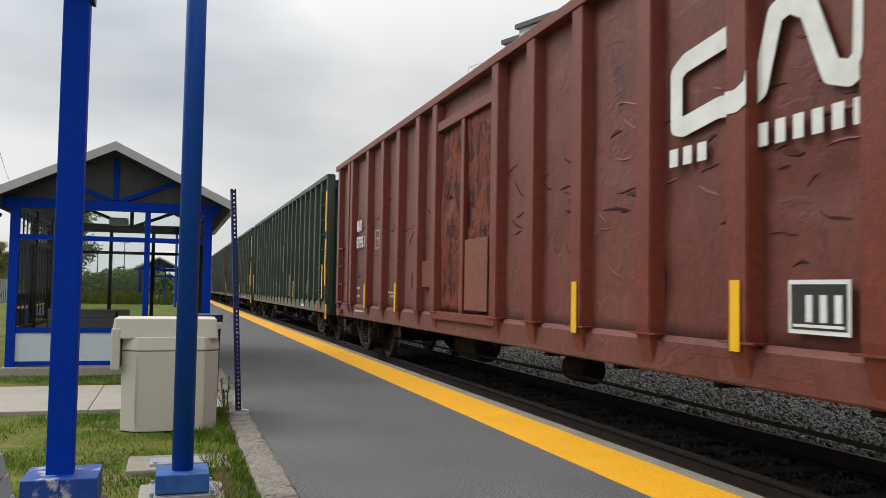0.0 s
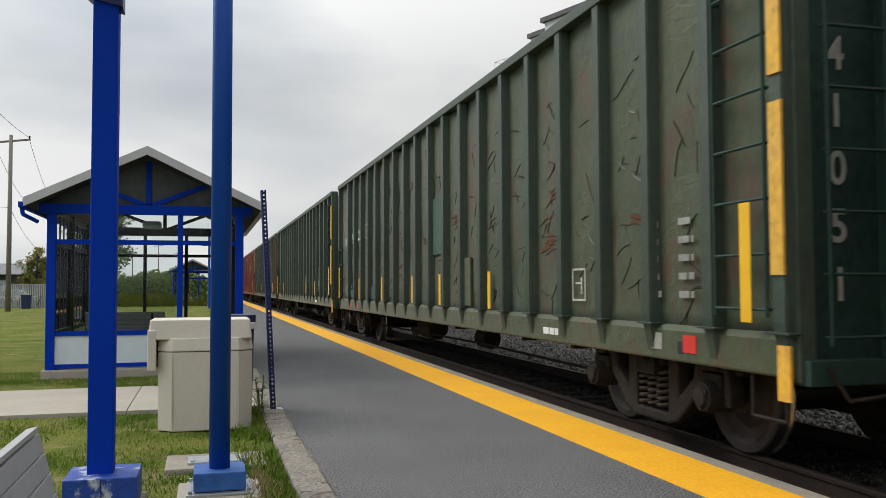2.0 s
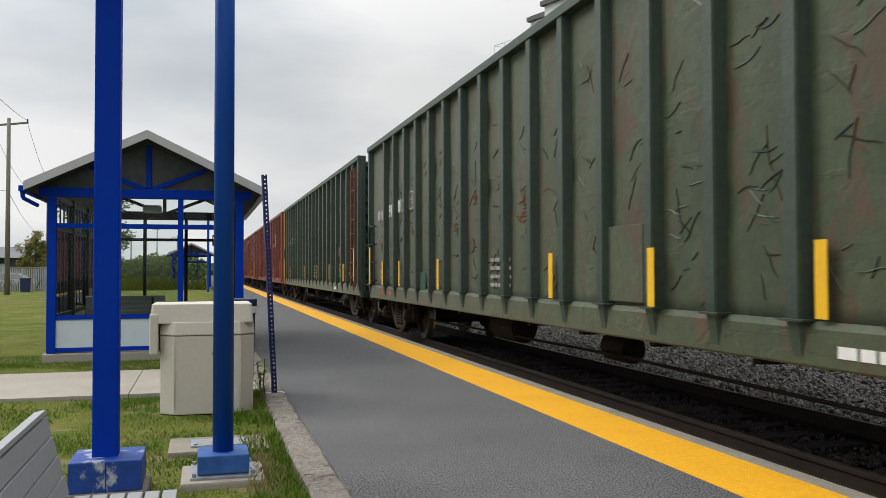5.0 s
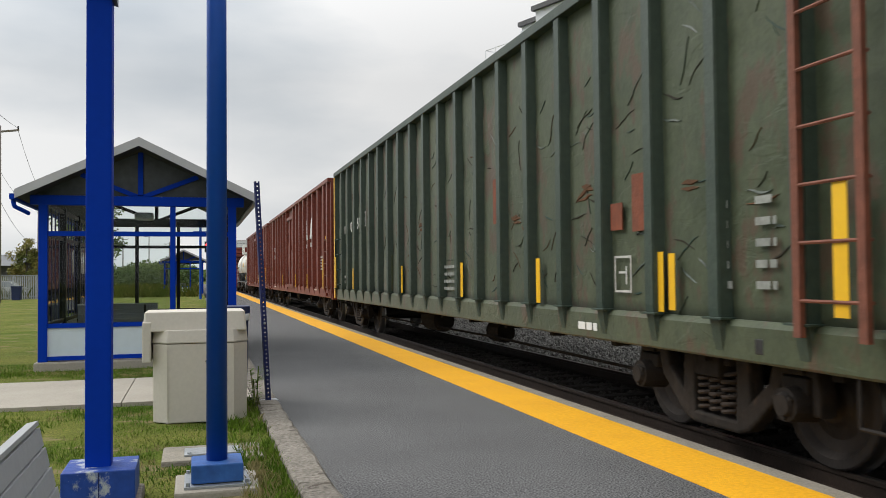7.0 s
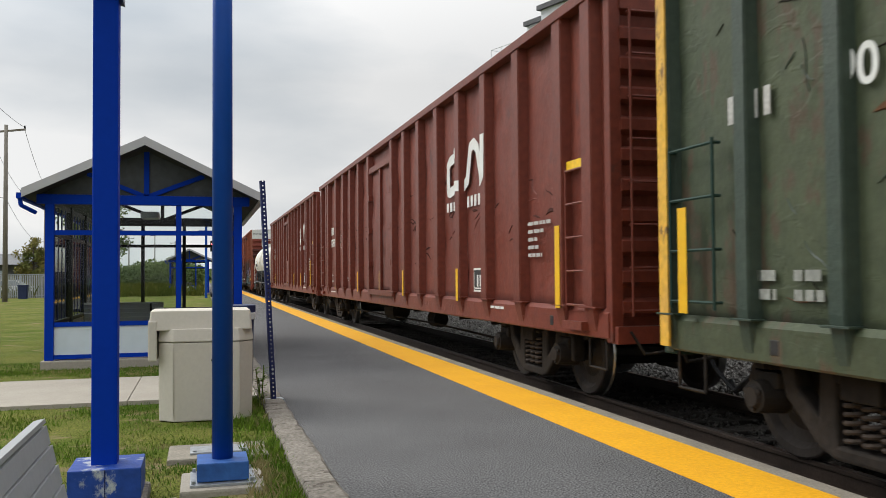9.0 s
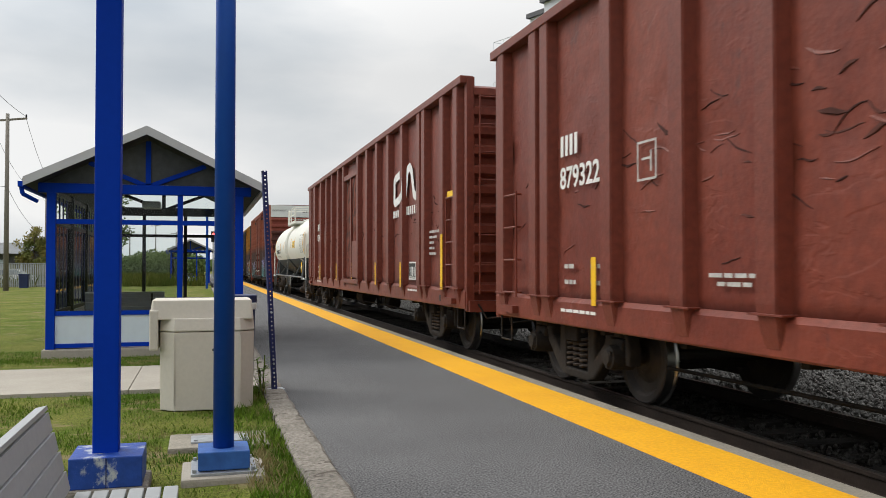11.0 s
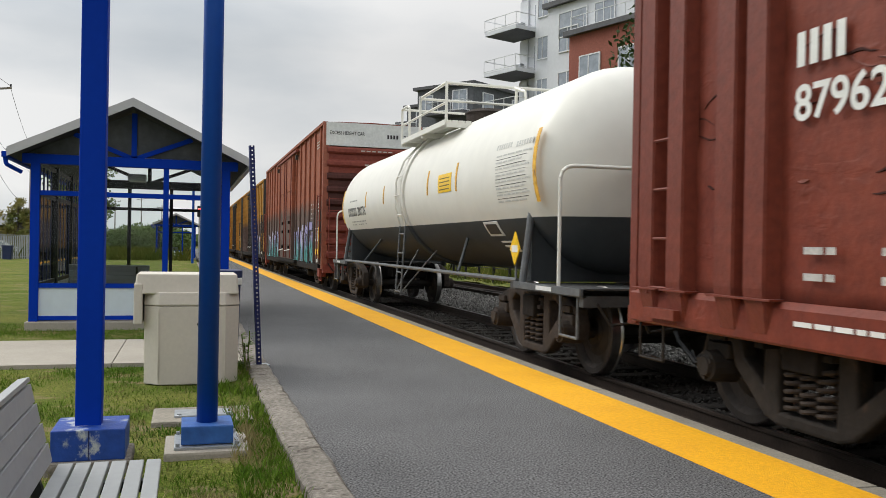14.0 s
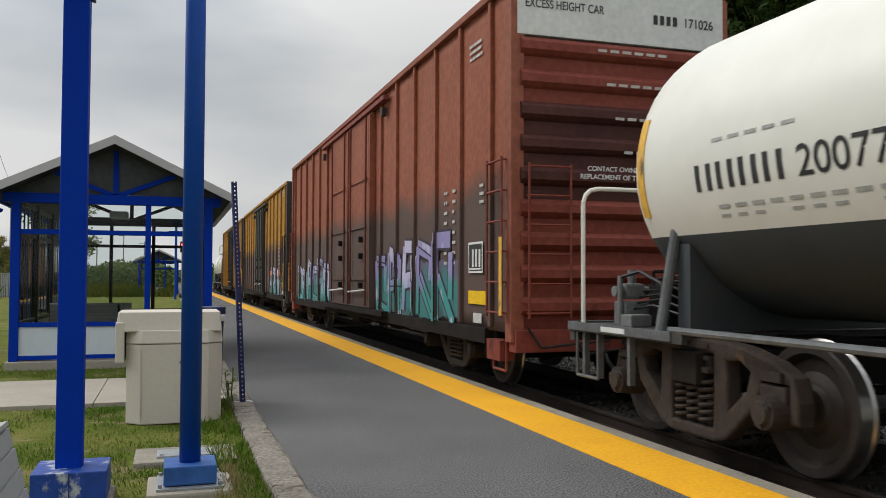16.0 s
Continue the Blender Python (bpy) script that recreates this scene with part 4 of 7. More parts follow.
def side_frame_mesh(mat):
    """Cast side frame: top chord, columns round the spring opening, two D-shaped windows and bearing jaws."""
    pts = {"a0": (0, 0.86), "a1": (0.30, 0.86), "a2": (0.62, 0.83), "a3": (0.90, 0.76), "a4": (1.09, 0.67), "a5": (1.14, 0.52), "a6": (1.13, 0.37),
           "b0": (0, 0.755), "b1": (0.265, 0.755), "bc": (0.265, 0.40), "bb": (0.255, 0.225), "d0": (0, 0.225), "c0": (0, 0.13), "c1": (0.28, 0.13), "c2": (0.41, 0.17),
           "w1": (0.41, 0.715), "w5": (0.55, 0.735), "w2": (0.67, 0.665), "w3": (0.63, 0.54), "w4": (0.43, 0.38), "c3": (0.74, 0.46), "p0": (0.79, 0.63), "p2": (1.05, 0.615), "p3": (1.05, 0.37)}
    faces = ("a0 a1 b1 b0", "b1 a1 w1", "a1 a2 w5 w1", "w5 a2 w2", "b1 w1 w4 bc", "bc w4 c2 bb", "bb c2 c1", "d0 bb c1 c0", "w4 w3 c3 c2", "w3 w2 p0 c3", "w2 a2 a3 p0", "p0 a3 a4 p2", "p2 a4 a5 a6 p3")
    bm = bmesh.new()
    for s in (-1, 1):
        vs = {k: bm.verts.new((-0.075, s * y, z)) for k, (y, z) in pts.items()}
        for f in faces:
            bm.faces.new([vs[k] for k in f.split()])
    bmesh.ops.remove_doubles(bm, verts=bm.verts[:], dist=0.0005)
    bmesh.ops.recalc_face_normals(bm, faces=bm.faces[:])
    flat = bm.faces[:]
    out = bmesh.ops.extrude_face_region(bm, geom=flat, use_keep_orig=True)
    for g in out["geom"]:
        if isinstance(g, bmesh.types.BMVert):
            g.co.x = 0.075
    bmesh.ops.recalc_face_normals(bm, faces=bm.faces[:])
    rim = [e for e in bm.edges if len(e.link_faces) == 2 and abs(e.verts[0].co.x - e.verts[1].co.x) < 0.01 and e.calc_face_angle(0) > 1.0]
    bmesh.ops.bevel(bm, geom=rim, offset=0.024, segments=2, affect="EDGES", profile=0.5)
    for s in (-1, 1):
        # bearing adapter, bearing and its bolted cap
        box(bm, -0.095, 0.08, s * 0.915 - 0.125, s * 0.915 + 0.125, 0.50, 0.612, 0.02)
        box(bm, -0.115, -0.076, s * 0.915 - 0.10, s * 0.915 + 0.10, 0.63, 0.70, 0.012)
        rod(bm, (-0.19, s * 0.93, 0.44), (0.06, s * 0.93, 0.44), 0.112, 16, 0.128)
        rod(bm, (-0.225, s * 0.93, 0.44), (-0.19, s * 0.93, 0.44), 0.07, 12, 0.085)
        for k in range(3):
            t = 2.1 * k + 0.5
            rod(bm, (-0.215, s * 0.93 + 0.08 * math.cos(t), 0.44 + 0.08 * math.sin(t)), (-0.18, s * 0.93 + 0.08 * math.cos(t), 0.44 + 0.08 * math.sin(t)), 0.02, 6)
    # bolster end in the opening, with its cast slot
    box(bm, -0.10, 0.07, -0.235, 0.235, 0.61, 0.655, 0.012)
    box(bm, -0.085, 0.07, -0.225, 0.225, 0.70, 0.735, 0.01)
    box(bm, -0.06, 0.07, -0.215, 0.215, 0.655, 0.70)
    # raised foundry pad
    box(bm, -0.088, -0.075, -0.22, 0.22, 0.785, 0.825, 0.005)
    return mesh_of("side_frame", bm, mat)


def spring_mesh():
    bm = bmesh.new()
    turns, n = 6.5, 78
    pts = []
    for k in range(n + 1):
        t = 2 * math.pi * turns * k / n
        pts.append((-0.02 + 0.07 * math.cos(t), 0.066 * math.sin(t), 0.245 + 0.35 * k / n))
    tube(bm, pts, 0.0165, 6)
    return mesh_of("spring", bm, "truck_brown")


def wheelset_mesh():
    bm = bmesh.new()
    for s in (-1, 1):
        prof = [(s * 0.795, 0.08), (s * 0.79, 0.14), (s * 0.765, 0.17), (s * 0.735, 0.25), (s * 0.745, 0.33), (s * 0.80, 0.372), (s * 0.802, WHEEL_R - 0.012), (s * 0.79, WHEEL_R), (s * 0.70, WHEEL_R + 0.006), (s * 0.685, WHEEL_R + 0.026), (s * 0.67, WHEEL_R + 0.02), (s * 0.665, 0.375), (s * 0.71, 0.33), (s * 0.70, 0.17), (s * 0.68, 0.13), (s * 0.66, 0.08)]
        lathe_x(bm, prof, 40)
    rod(bm, (-0.98, 0, 0), (0.98, 0, 0), 0.075, 14)
    me = mesh_of("wheelset", bm, "wheel", smooth=False)
    # the rolled band is polished bright
    me.materials.append(M["tread"])
    for p in me.polygons:
        r = [math.hypot(me.vertices[i].co.y, me.vertices[i].co.z) for i in p.vertices]
        if min(r) > WHEEL_R - 0.004:
            p.material_index = 1
    return me


SIDE_FRAME = {k: side_frame_mesh(k) for k in ("truck_iron", "truck_brown")}
SPRINGS = spring_mesh()
WHEELSET = wheelset_mesh()
BOLSTER = mesh_of("truck", box(box(boxed(-1.15, 1.15, -0.16, 0.16, 0.52, 0.76, bevel=0.02), -0.5, 0.5, -0.9, -0.82, 0.3, 0.42), -0.5, 0.5, 0.82, 0.9, 0.3, 0.42), "under")


def truck(car, y, iron="truck_iron"):
    t = place("truck", BOLSTER, car, pose(0, y, RAIL_TOP - RAIL_Z) @ Matrix.Diagonal((TRUCK, TRUCK, TRUCK, 1)))
    tagged(t, "cast iron railway truck with coil springs")
    for s in (-1, 1):
        f = place("side_frame", SIDE_FRAME[iron], t, pose(s * 1.0, 0, 0, 0, 0, 0 if s < 0 else 180))
        for dy in (-0.15, 0.0, 0.15):
            place("spring", SPRINGS, t, pose(s * 1.0, dy, 0, 0, 0, 0 if s < 0 else 180))
    for dy in (-0.93, 0.93):
        w = place("wheelset", WHEELSET, t, pose(0, dy, WHEEL_R))
        WHEELSETS.append((w, dy))
    return t


def car_root(name, label, category, y0):
    c = thing(name, label, category, pose(TRACK_X, y0, RAIL_Z), "freight train")
    c.scale = (0.9, 1, 1)
    CARS.append((c, y0))
    return c


def couplers(c, L, mat="under"):
    for y, s in ((0, -1), (L, 1)):
        bm = bmesh.new()
        box(bm, -0.09, 0.09, min(y, y + s * 0.45), max(y, y + s * 0.45), 0.74, 0.94)
        box(bm, -0.17, 0.15, min(y + s * 0.40, y + s * 0.72), max(y + s * 0.40, y + s * 0.72), 0.70, 1.0, 0.04)
        part("coupler", bm, "truck_iron", c)
        bm = bmesh.new()
        pipe(bm, [(-0.35, y, 0.85), (-0.36, y + s * 0.25, 0.55), (-0.34, y + s * 0.55, 0.36), (-0.25, y + s * 0.72, 0.45)], 0.025, 6)
        part("air_hose", bm, "black_metal", c)
        bm = bmesh.new()
        pipe(bm, [(-1.35, y + s * 0.12, 0.95), (-1.2, y + s * 0.16, 0.72), (-0.3, y + s * 0.2, 0.80)], 0.016, 6)
        part("uncoupling_lever", bm, "truck_iron", c)


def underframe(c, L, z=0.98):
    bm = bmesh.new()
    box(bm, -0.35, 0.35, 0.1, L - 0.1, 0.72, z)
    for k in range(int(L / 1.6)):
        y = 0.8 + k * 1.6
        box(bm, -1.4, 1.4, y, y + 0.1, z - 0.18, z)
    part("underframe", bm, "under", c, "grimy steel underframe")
    bm = bmesh.new()
    rod(bm, (-0.75, L * 0.58, 0.66), (-0.75, L * 0.58 + 1.0, 0.66), 0.24, 14)
    part("air_reservoir", bm, "under", c)
    bm = bmesh.new()
    rod(bm, (-0.7, L * 0.42, 0.62), (-0.7, L * 0.42 + 0.55, 0.62), 0.17, 14)
    part("brake_cylinder", bm, "under", c)
    bm = bmesh.new()
    pipe(bm, [(-0.9, 3.6, 0.5), (-0.9, L * 0.42, 0.55), (-0.9, L - 3.6, 0.5)], 0.02, 6)
    part("brake_rod", bm, "under", c)


def dent_at(y, z, seed):
    """How far the battered sheet is pushed in, as a share of the car's dent depth."""
    return 0.45 * noise.noise((y * 0.8, z * 0.6, seed)) + 2.2 * max(0.0, noise.noise((y * 1.5 + z * 0.6, z * 1.9 - y * 0.4, seed + 5)) - 0.22) + 0.25 * noise.noise((y * 3.2, z * 3.0, seed + 9))


def dented_panel(y0, y1, z0, z1, x, amount, seed, sub=0.13):
    ny, nz = max(2, int((y1 - y0) / sub)), max(2, int((z1 - z0) / sub))
    bm = bmesh.new()
    rows = []
    for j in range(nz + 1):
        z = z0 + (z1 - z0) * j / nz
        row = []
        for i in range(ny + 1):
            y = y0 + (y1 - y0) * i / ny
            row.append(bm.verts.new((x + amount * dent_at(y, z, seed), y, z)))
        rows.append(row)
    for a, b in zip(rows, rows[1:]):
        for k in range(ny):
            bm.faces.new((a[k], a[k + 1], b[k + 1], b[k]))
    # folded back edge gives the sheet its thickness
    back = bmesh.ops.extrude_edge_only(bm, edges=[e for e in bm.edges if e.is_boundary])
    for v in [g for g in back["geom"] if isinstance(g, bmesh.types.BMVert)]:
        v.co.x += 0.05 if x < 0 else -0.05
    return bm


def rib_mesh(name, mat, w, d, z0, z1):
    """Pressed hat-section side post whose foot runs in to the sill."""
    bm = bmesh.new()
    rings = []
    for z, dd, ww in ((z0 - 0.27, 0.078, 0.60), (z0 - 0.02, d * 0.93, 0.78), (z0 + 0.06, d, 0.80), (z1, d, 0.80)):
        rings.append([bm.verts.new(c) for c in ((0, -w / 2, z), (-dd, -w / 2 * ww, z), (-dd, w / 2 * ww, z), (0, w / 2, z))])
    for a, b in zip(rings, rings[1:]):
        for k in range(3):
            bm.faces.new((a[k], a[k + 1], b[k + 1], b[k]))
    bm.faces.new(rings[0])
    bm.faces.new(rings[-1][::-1])
    bmesh.ops.bevel(bm, geom=[e for e in bm.edges if abs(e.verts[0].co.x) > 0.03 and abs(e.verts[1].co.x) > 0.03 and abs(e.verts[0].co.z - e.verts[1].co.z) > 0.05], offset=0.012, segments=2, affect="EDGES")
    return mesh_of(name, bm, mat)


def ladder(c, x, y0, y1, z0, z1, n, mat, along="y", lab=""):
    bm = bmesh.new()
    if along == "y":
        pipe(bm, [(x + 0.08, y0, 0), (x, y0, 0), (x, y1, 0), (x + 0.08, y1, 0)], 0.014, 6)
    else:
        pipe(bm, [(y0, x + 0.06, 0), (y0, x, 0), (y1, x, 0), (y1, x + 0.06, 0)], 0.014, 6)
    me = mesh_of("rung", bm, mat)
    for yy in (y0, y1):
        p, q = ((x, yy, z0 - 0.06), (x, yy, z1 + 0.04)) if along == "y" else ((yy, x, z0 - 0.06), (yy, x, z1 + 0.04))
        part("ladder_stile", pipe(bmesh.new(), [p, q], 0.017, 6), mat, c)
    for k in range(n):
        place("rung", me, c, pose(0, 0, z0 + (z1 - z0) * k / (n - 1)))


def strip(c, x, y, z0, z1, w=0.10, mat="reflector", lab=""):
    return part("reflector_strip", boxed(x - 0.006, x, y - w / 2, y + w / 2, z0, z1), mat, c, lab)


def lettering(c, text, size, m, mat, curve=None, bold=0.006):
    cu = bpy.data.curves.new("lettering", "FONT")
    cu.body, cu.size, cu.extrude, cu.offset = text, size, 0.002, bold
    tmp = bpy.data.objects.new("lettering_curve", cu)
    scene.collection.objects.link(tmp)
    me = bpy.data.meshes.new_from_object(tmp.evaluated_get(bpy.context.evaluated_depsgraph_get()))
    bpy.data.objects.remove(tmp)
    me.materials.clear()
    me.materials.append(M[mat])
    if curve:
        me.transform(m)
        for v in me.vertices:
            v.co.x = curve(v.co.y, v.co.z)
        m = None
    return place("lettering", me, c, m)


def side_text(c, x, y, z, text, size, mat="stencil", curve=None, bold=0.006):
    """Lettering on the platform side, read from the car's rear to its front."""
    return lettering(c, text, size, pose(x - 0.003, y, z, 90, 0, -90), mat, curve, bold)


def bars(c, x, y, z, chars, h, w, gap, mat="stencil", name="stencil_mark"):
    """Letters that stand as plain upright bars, one by one."""
    me = mesh_of(name, boxed(-0.004, 0, -w, 0, 0, h), mat)
    yy = y
    for ch in chars:
        if ch != " ":
            place(name, me, c, pose(x, yy, z))
        yy -= w + gap


def line(c, x, y, z, length, h=0.06, mat="stencil_faint", name="stencil_line"):
    """Small print as a row of plain bars, one a word."""
    rng = random.Random(int(abs(y * 97 + z * 31) * 10))
    end = y - length
    while y - end > 0.03:
        w = min(rng.uniform(0.07, 0.2), y - end)
        part(name, boxed(x - 0.004, x, y - w, y, z, z + h), mat, c)
        y -= w + 0.03


def squiggle(c, x, y, z, w, h, ribs, mat="stencil"):
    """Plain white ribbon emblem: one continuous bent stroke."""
    pts = [(0.33, 0.90), (0.06, 0.80), (0.0, 0.70), (0.0, 0.04), (0.05, 0.0), (0.28, 0.10), (0.44, 0.06), (0.52, 0.16), (0.60, 0.92), (0.68, 0.98), (0.76, 0.84), (0.86, 0.10), (0.94, 0.02), (0.99, 0.14), (1.0, 1.04)]
    bm = bmesh.new()
    q = [(x - 0.002, y - a * w, z + b * h) for a, b in pts]
    for a, b in zip(q, q[1:]):
        bar(bm, a, b, 0.17, 0.004, (1, 0, 0))
    for a in q[1:-1]:
        lathe_x(bm, [(-0.004, 0.085), (0.0, 0.085)], 14, (x, a[1], a[2]))
    # the stroke carries on over the faces of the side posts
    for r in ribs:
        if y - w - 0.2 < r < y + 0.2:
            cp = bm.copy()
            for no, at in ((1, r + 0.122), (-1, r - 0.122)):
                bmesh.ops.bisect_plane(cp, geom=cp.verts[:] + cp.edges[:] + cp.faces[:], plane_co=(0, at, 0), plane_no=(0, no, 0), clear_outer=True)
            if cp.verts:
                bmesh.ops.translate(cp, verts=cp.verts[:], vec=(-1.624 - x, 0, 0))
                part("emblem_piece", cp, mat, c)
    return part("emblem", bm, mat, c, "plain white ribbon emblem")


def chip_car(name, label, y0, L, col, rib_col, end_col, rib_ys, rib_w, rib_d, seed, dent, top=4.60, sill=0.86, flat_end=False, iron="truck_iron", front_truck=2.8):
    """High-sided freight car with pressed side posts."""
    c = car_root(name, label, "freight car", y0)
    xp = 1.48
    for s in (-1, 1):
        bm = dented_panel(0.06, L - 0.06, sill + 0.30, top - 0.1, s * xp, dent, seed + (0 if s < 0 else 40))
        part("side_panel", bm, col, c, "dented steel side sheet", smooth=True)
        bm = bmesh.new()
        xs = sorted((s * 1.43, s * 1.535))
        extrude(bm, [(s * 1.42, sill + 0.32), (s * 1.50, sill + 0.32), (s * 1.545, sill + 0.27), (s * 1.545, sill + 0.02), (s * 1.52, sill), (s * 1.42, sill)], 1, 0.03, L - 0.03)
        part("side_sill", bm, col, c)
        bm = bmesh.new()
        box(bm, *sorted((s * 1.40, s * (xp + rib_d + 0.01))), 0.0, L, top - 0.12, top, 0.01)
        part("top_chord", bm, rib_col, c, "top chord")
        rm = rib_mesh("rib", rib_col, rib_w, rib_d, sill + 0.34, top - 0.11)
        for y in rib_ys:
            place("rib", rm, c, pose(s * (xp - 0.01), y, 0, 0, 0, 0 if s < 0 else 180))
        led = mesh_of("rib_ledge", boxed(-0.15, 0.02, -rib_w * 0.66, rib_w * 0.66, sill + 0.315, sill + 0.332, bevel=0.003), rib_col)
        for y in rib_ys:
            place("rib_ledge", led, c, pose(s * (xp - 0.0), y, 0, 0, 0, 0 if s < 0 else 180))
    # ends: corrugated sheet with corner posts
    for y, s in ((0.0, -1), (L, 1)):
        bm = bmesh.new()
        n, z0, z1 = 11, sill + 0.12, top - 0.15
        prof = []
        for k in range(n):
            za, zb = z0 + (z1 - z0) * k / n, z0 + (z1 - z0) * (k + 1) / n
            h = zb - za
            if not flat_end:
                prof += [(y - s * 0.03, za), (y - s * 0.03, za + h * 0.35), (y + s * 0.06, za + h * 0.5), (y + s * 0.06, za + h * 0.85)]
        prof += [(y - s * 0.03, z0)] if flat_end else []
        prof += [(y - s * 0.03, z1), (y - s * 0.12, z1), (y - s * 0.12, z0)]
        extrude(bm, prof, 0, -1.40, 1.40)
        part("end_panel", bm, end_col, c, "corrugated steel end")
        for sx in (-1, 1):
            bm = boxed(*sorted((sx * 1.38, sx * 1.53)), *sorted((y - s * 0.10, y + s * 0.03)), sill - 0.02, top - 0.02, bevel=0.012)
            part("corner_post", bm, rib_col, c)
        part("end_sill", boxed(-1.5, 1.5, *sorted((y - s * 0.15, y + s * 0.10)), sill - 0.04, sill + 0.14, bevel=0.01), end_col, c)
        if flat_end:
            for x0 in (-0.72, 0.62):
                part("end_post", boxed(x0, x0 + 0.12, *sorted((y - s * 0.02, y + s * 0.09)), sill + 0.1, top - 0.1, bevel=0.01), end_col, c)
            part("end_beam", boxed(-1.4, 1.4, *sorted((y - s * 0.02, y + s * 0.10)), top - 0.42, top - 0.3, bevel=0.01), end_col, c)
        ladder(c, y + s * 0.13, -1.32, -0.76, sill + 0.3, top - 0.35, 8, end_col, "x")
        bm = bmesh.new()
        pipe(bm, [(-1.5, y - s * 0.15, sill), (-1.5, y - s * 0.15, sill - 0.32), (-1.5, y - s * 0.55, sill - 0.32), (-1.5, y - s * 0.55, sill)], 0.016, 6)
        part("sill_step", bm, "truck_iron", c)
    # jacking holes drawn as black blocks that stand in for their inner shade
    for y in (1.5, L - 1.5):
        part("jack_hole_shade", boxed(-1.549, -1.52, y - 0.05, y + 0.05, sill + 0.07, sill + 0.19, bevel=0.01), "plate_black", c, "flat black block drawing a jacking hole's shade on the sill")
    part("floor_plate", boxed(-1.42, 1.42, 0.05, L - 0.05, sill + 0.12, sill + 0.2), "under", c)
    underframe(c, L, sill + 0.12)
    couplers(c, L)
    for y in (front_truck, L - 2.1):
        truck(c, y, iron)
    return c


def gouge(c, rng, y, z, a, ln, mat, wide, depth, seed):
    """One of the bent scrapes or shade-painted dent creases lying on the battered side sheet."""
    bm = bmesh.new()
    w, n = rng.uniform(*wide), 6
    pts = []
    for q in range(n + 1):
        pts.append((y, z, w * math.sin(math.pi * (q + 0.35) / (n + 0.7))))
        y, z, a = y + math.cos(a) * ln / n, z + math.sin(a) * ln / n, a + rng.uniform(-0.3, 0.3)
    rows = []
    for py, pz, pw in pts:
        x = -1.48 + depth * dent_at(py, pz, seed)
        rows.append([bm.verts.new(v) for v in ((x, py, pz - pw / 2), (x - 0.010, py, pz - pw * 0.3), (x - 0.004, py, pz + pw / 2))])
    for p, q in zip(rows, rows[1:]):
        for k in range(2):
            bm.faces.new((p[k], p[k + 1], q[k + 1], q[k]))
    bm.faces.new(rows[0])
    bm.faces.new(rows[-1][::-1])
    return part("scrape_and_crease_shade", bm, mat, c)


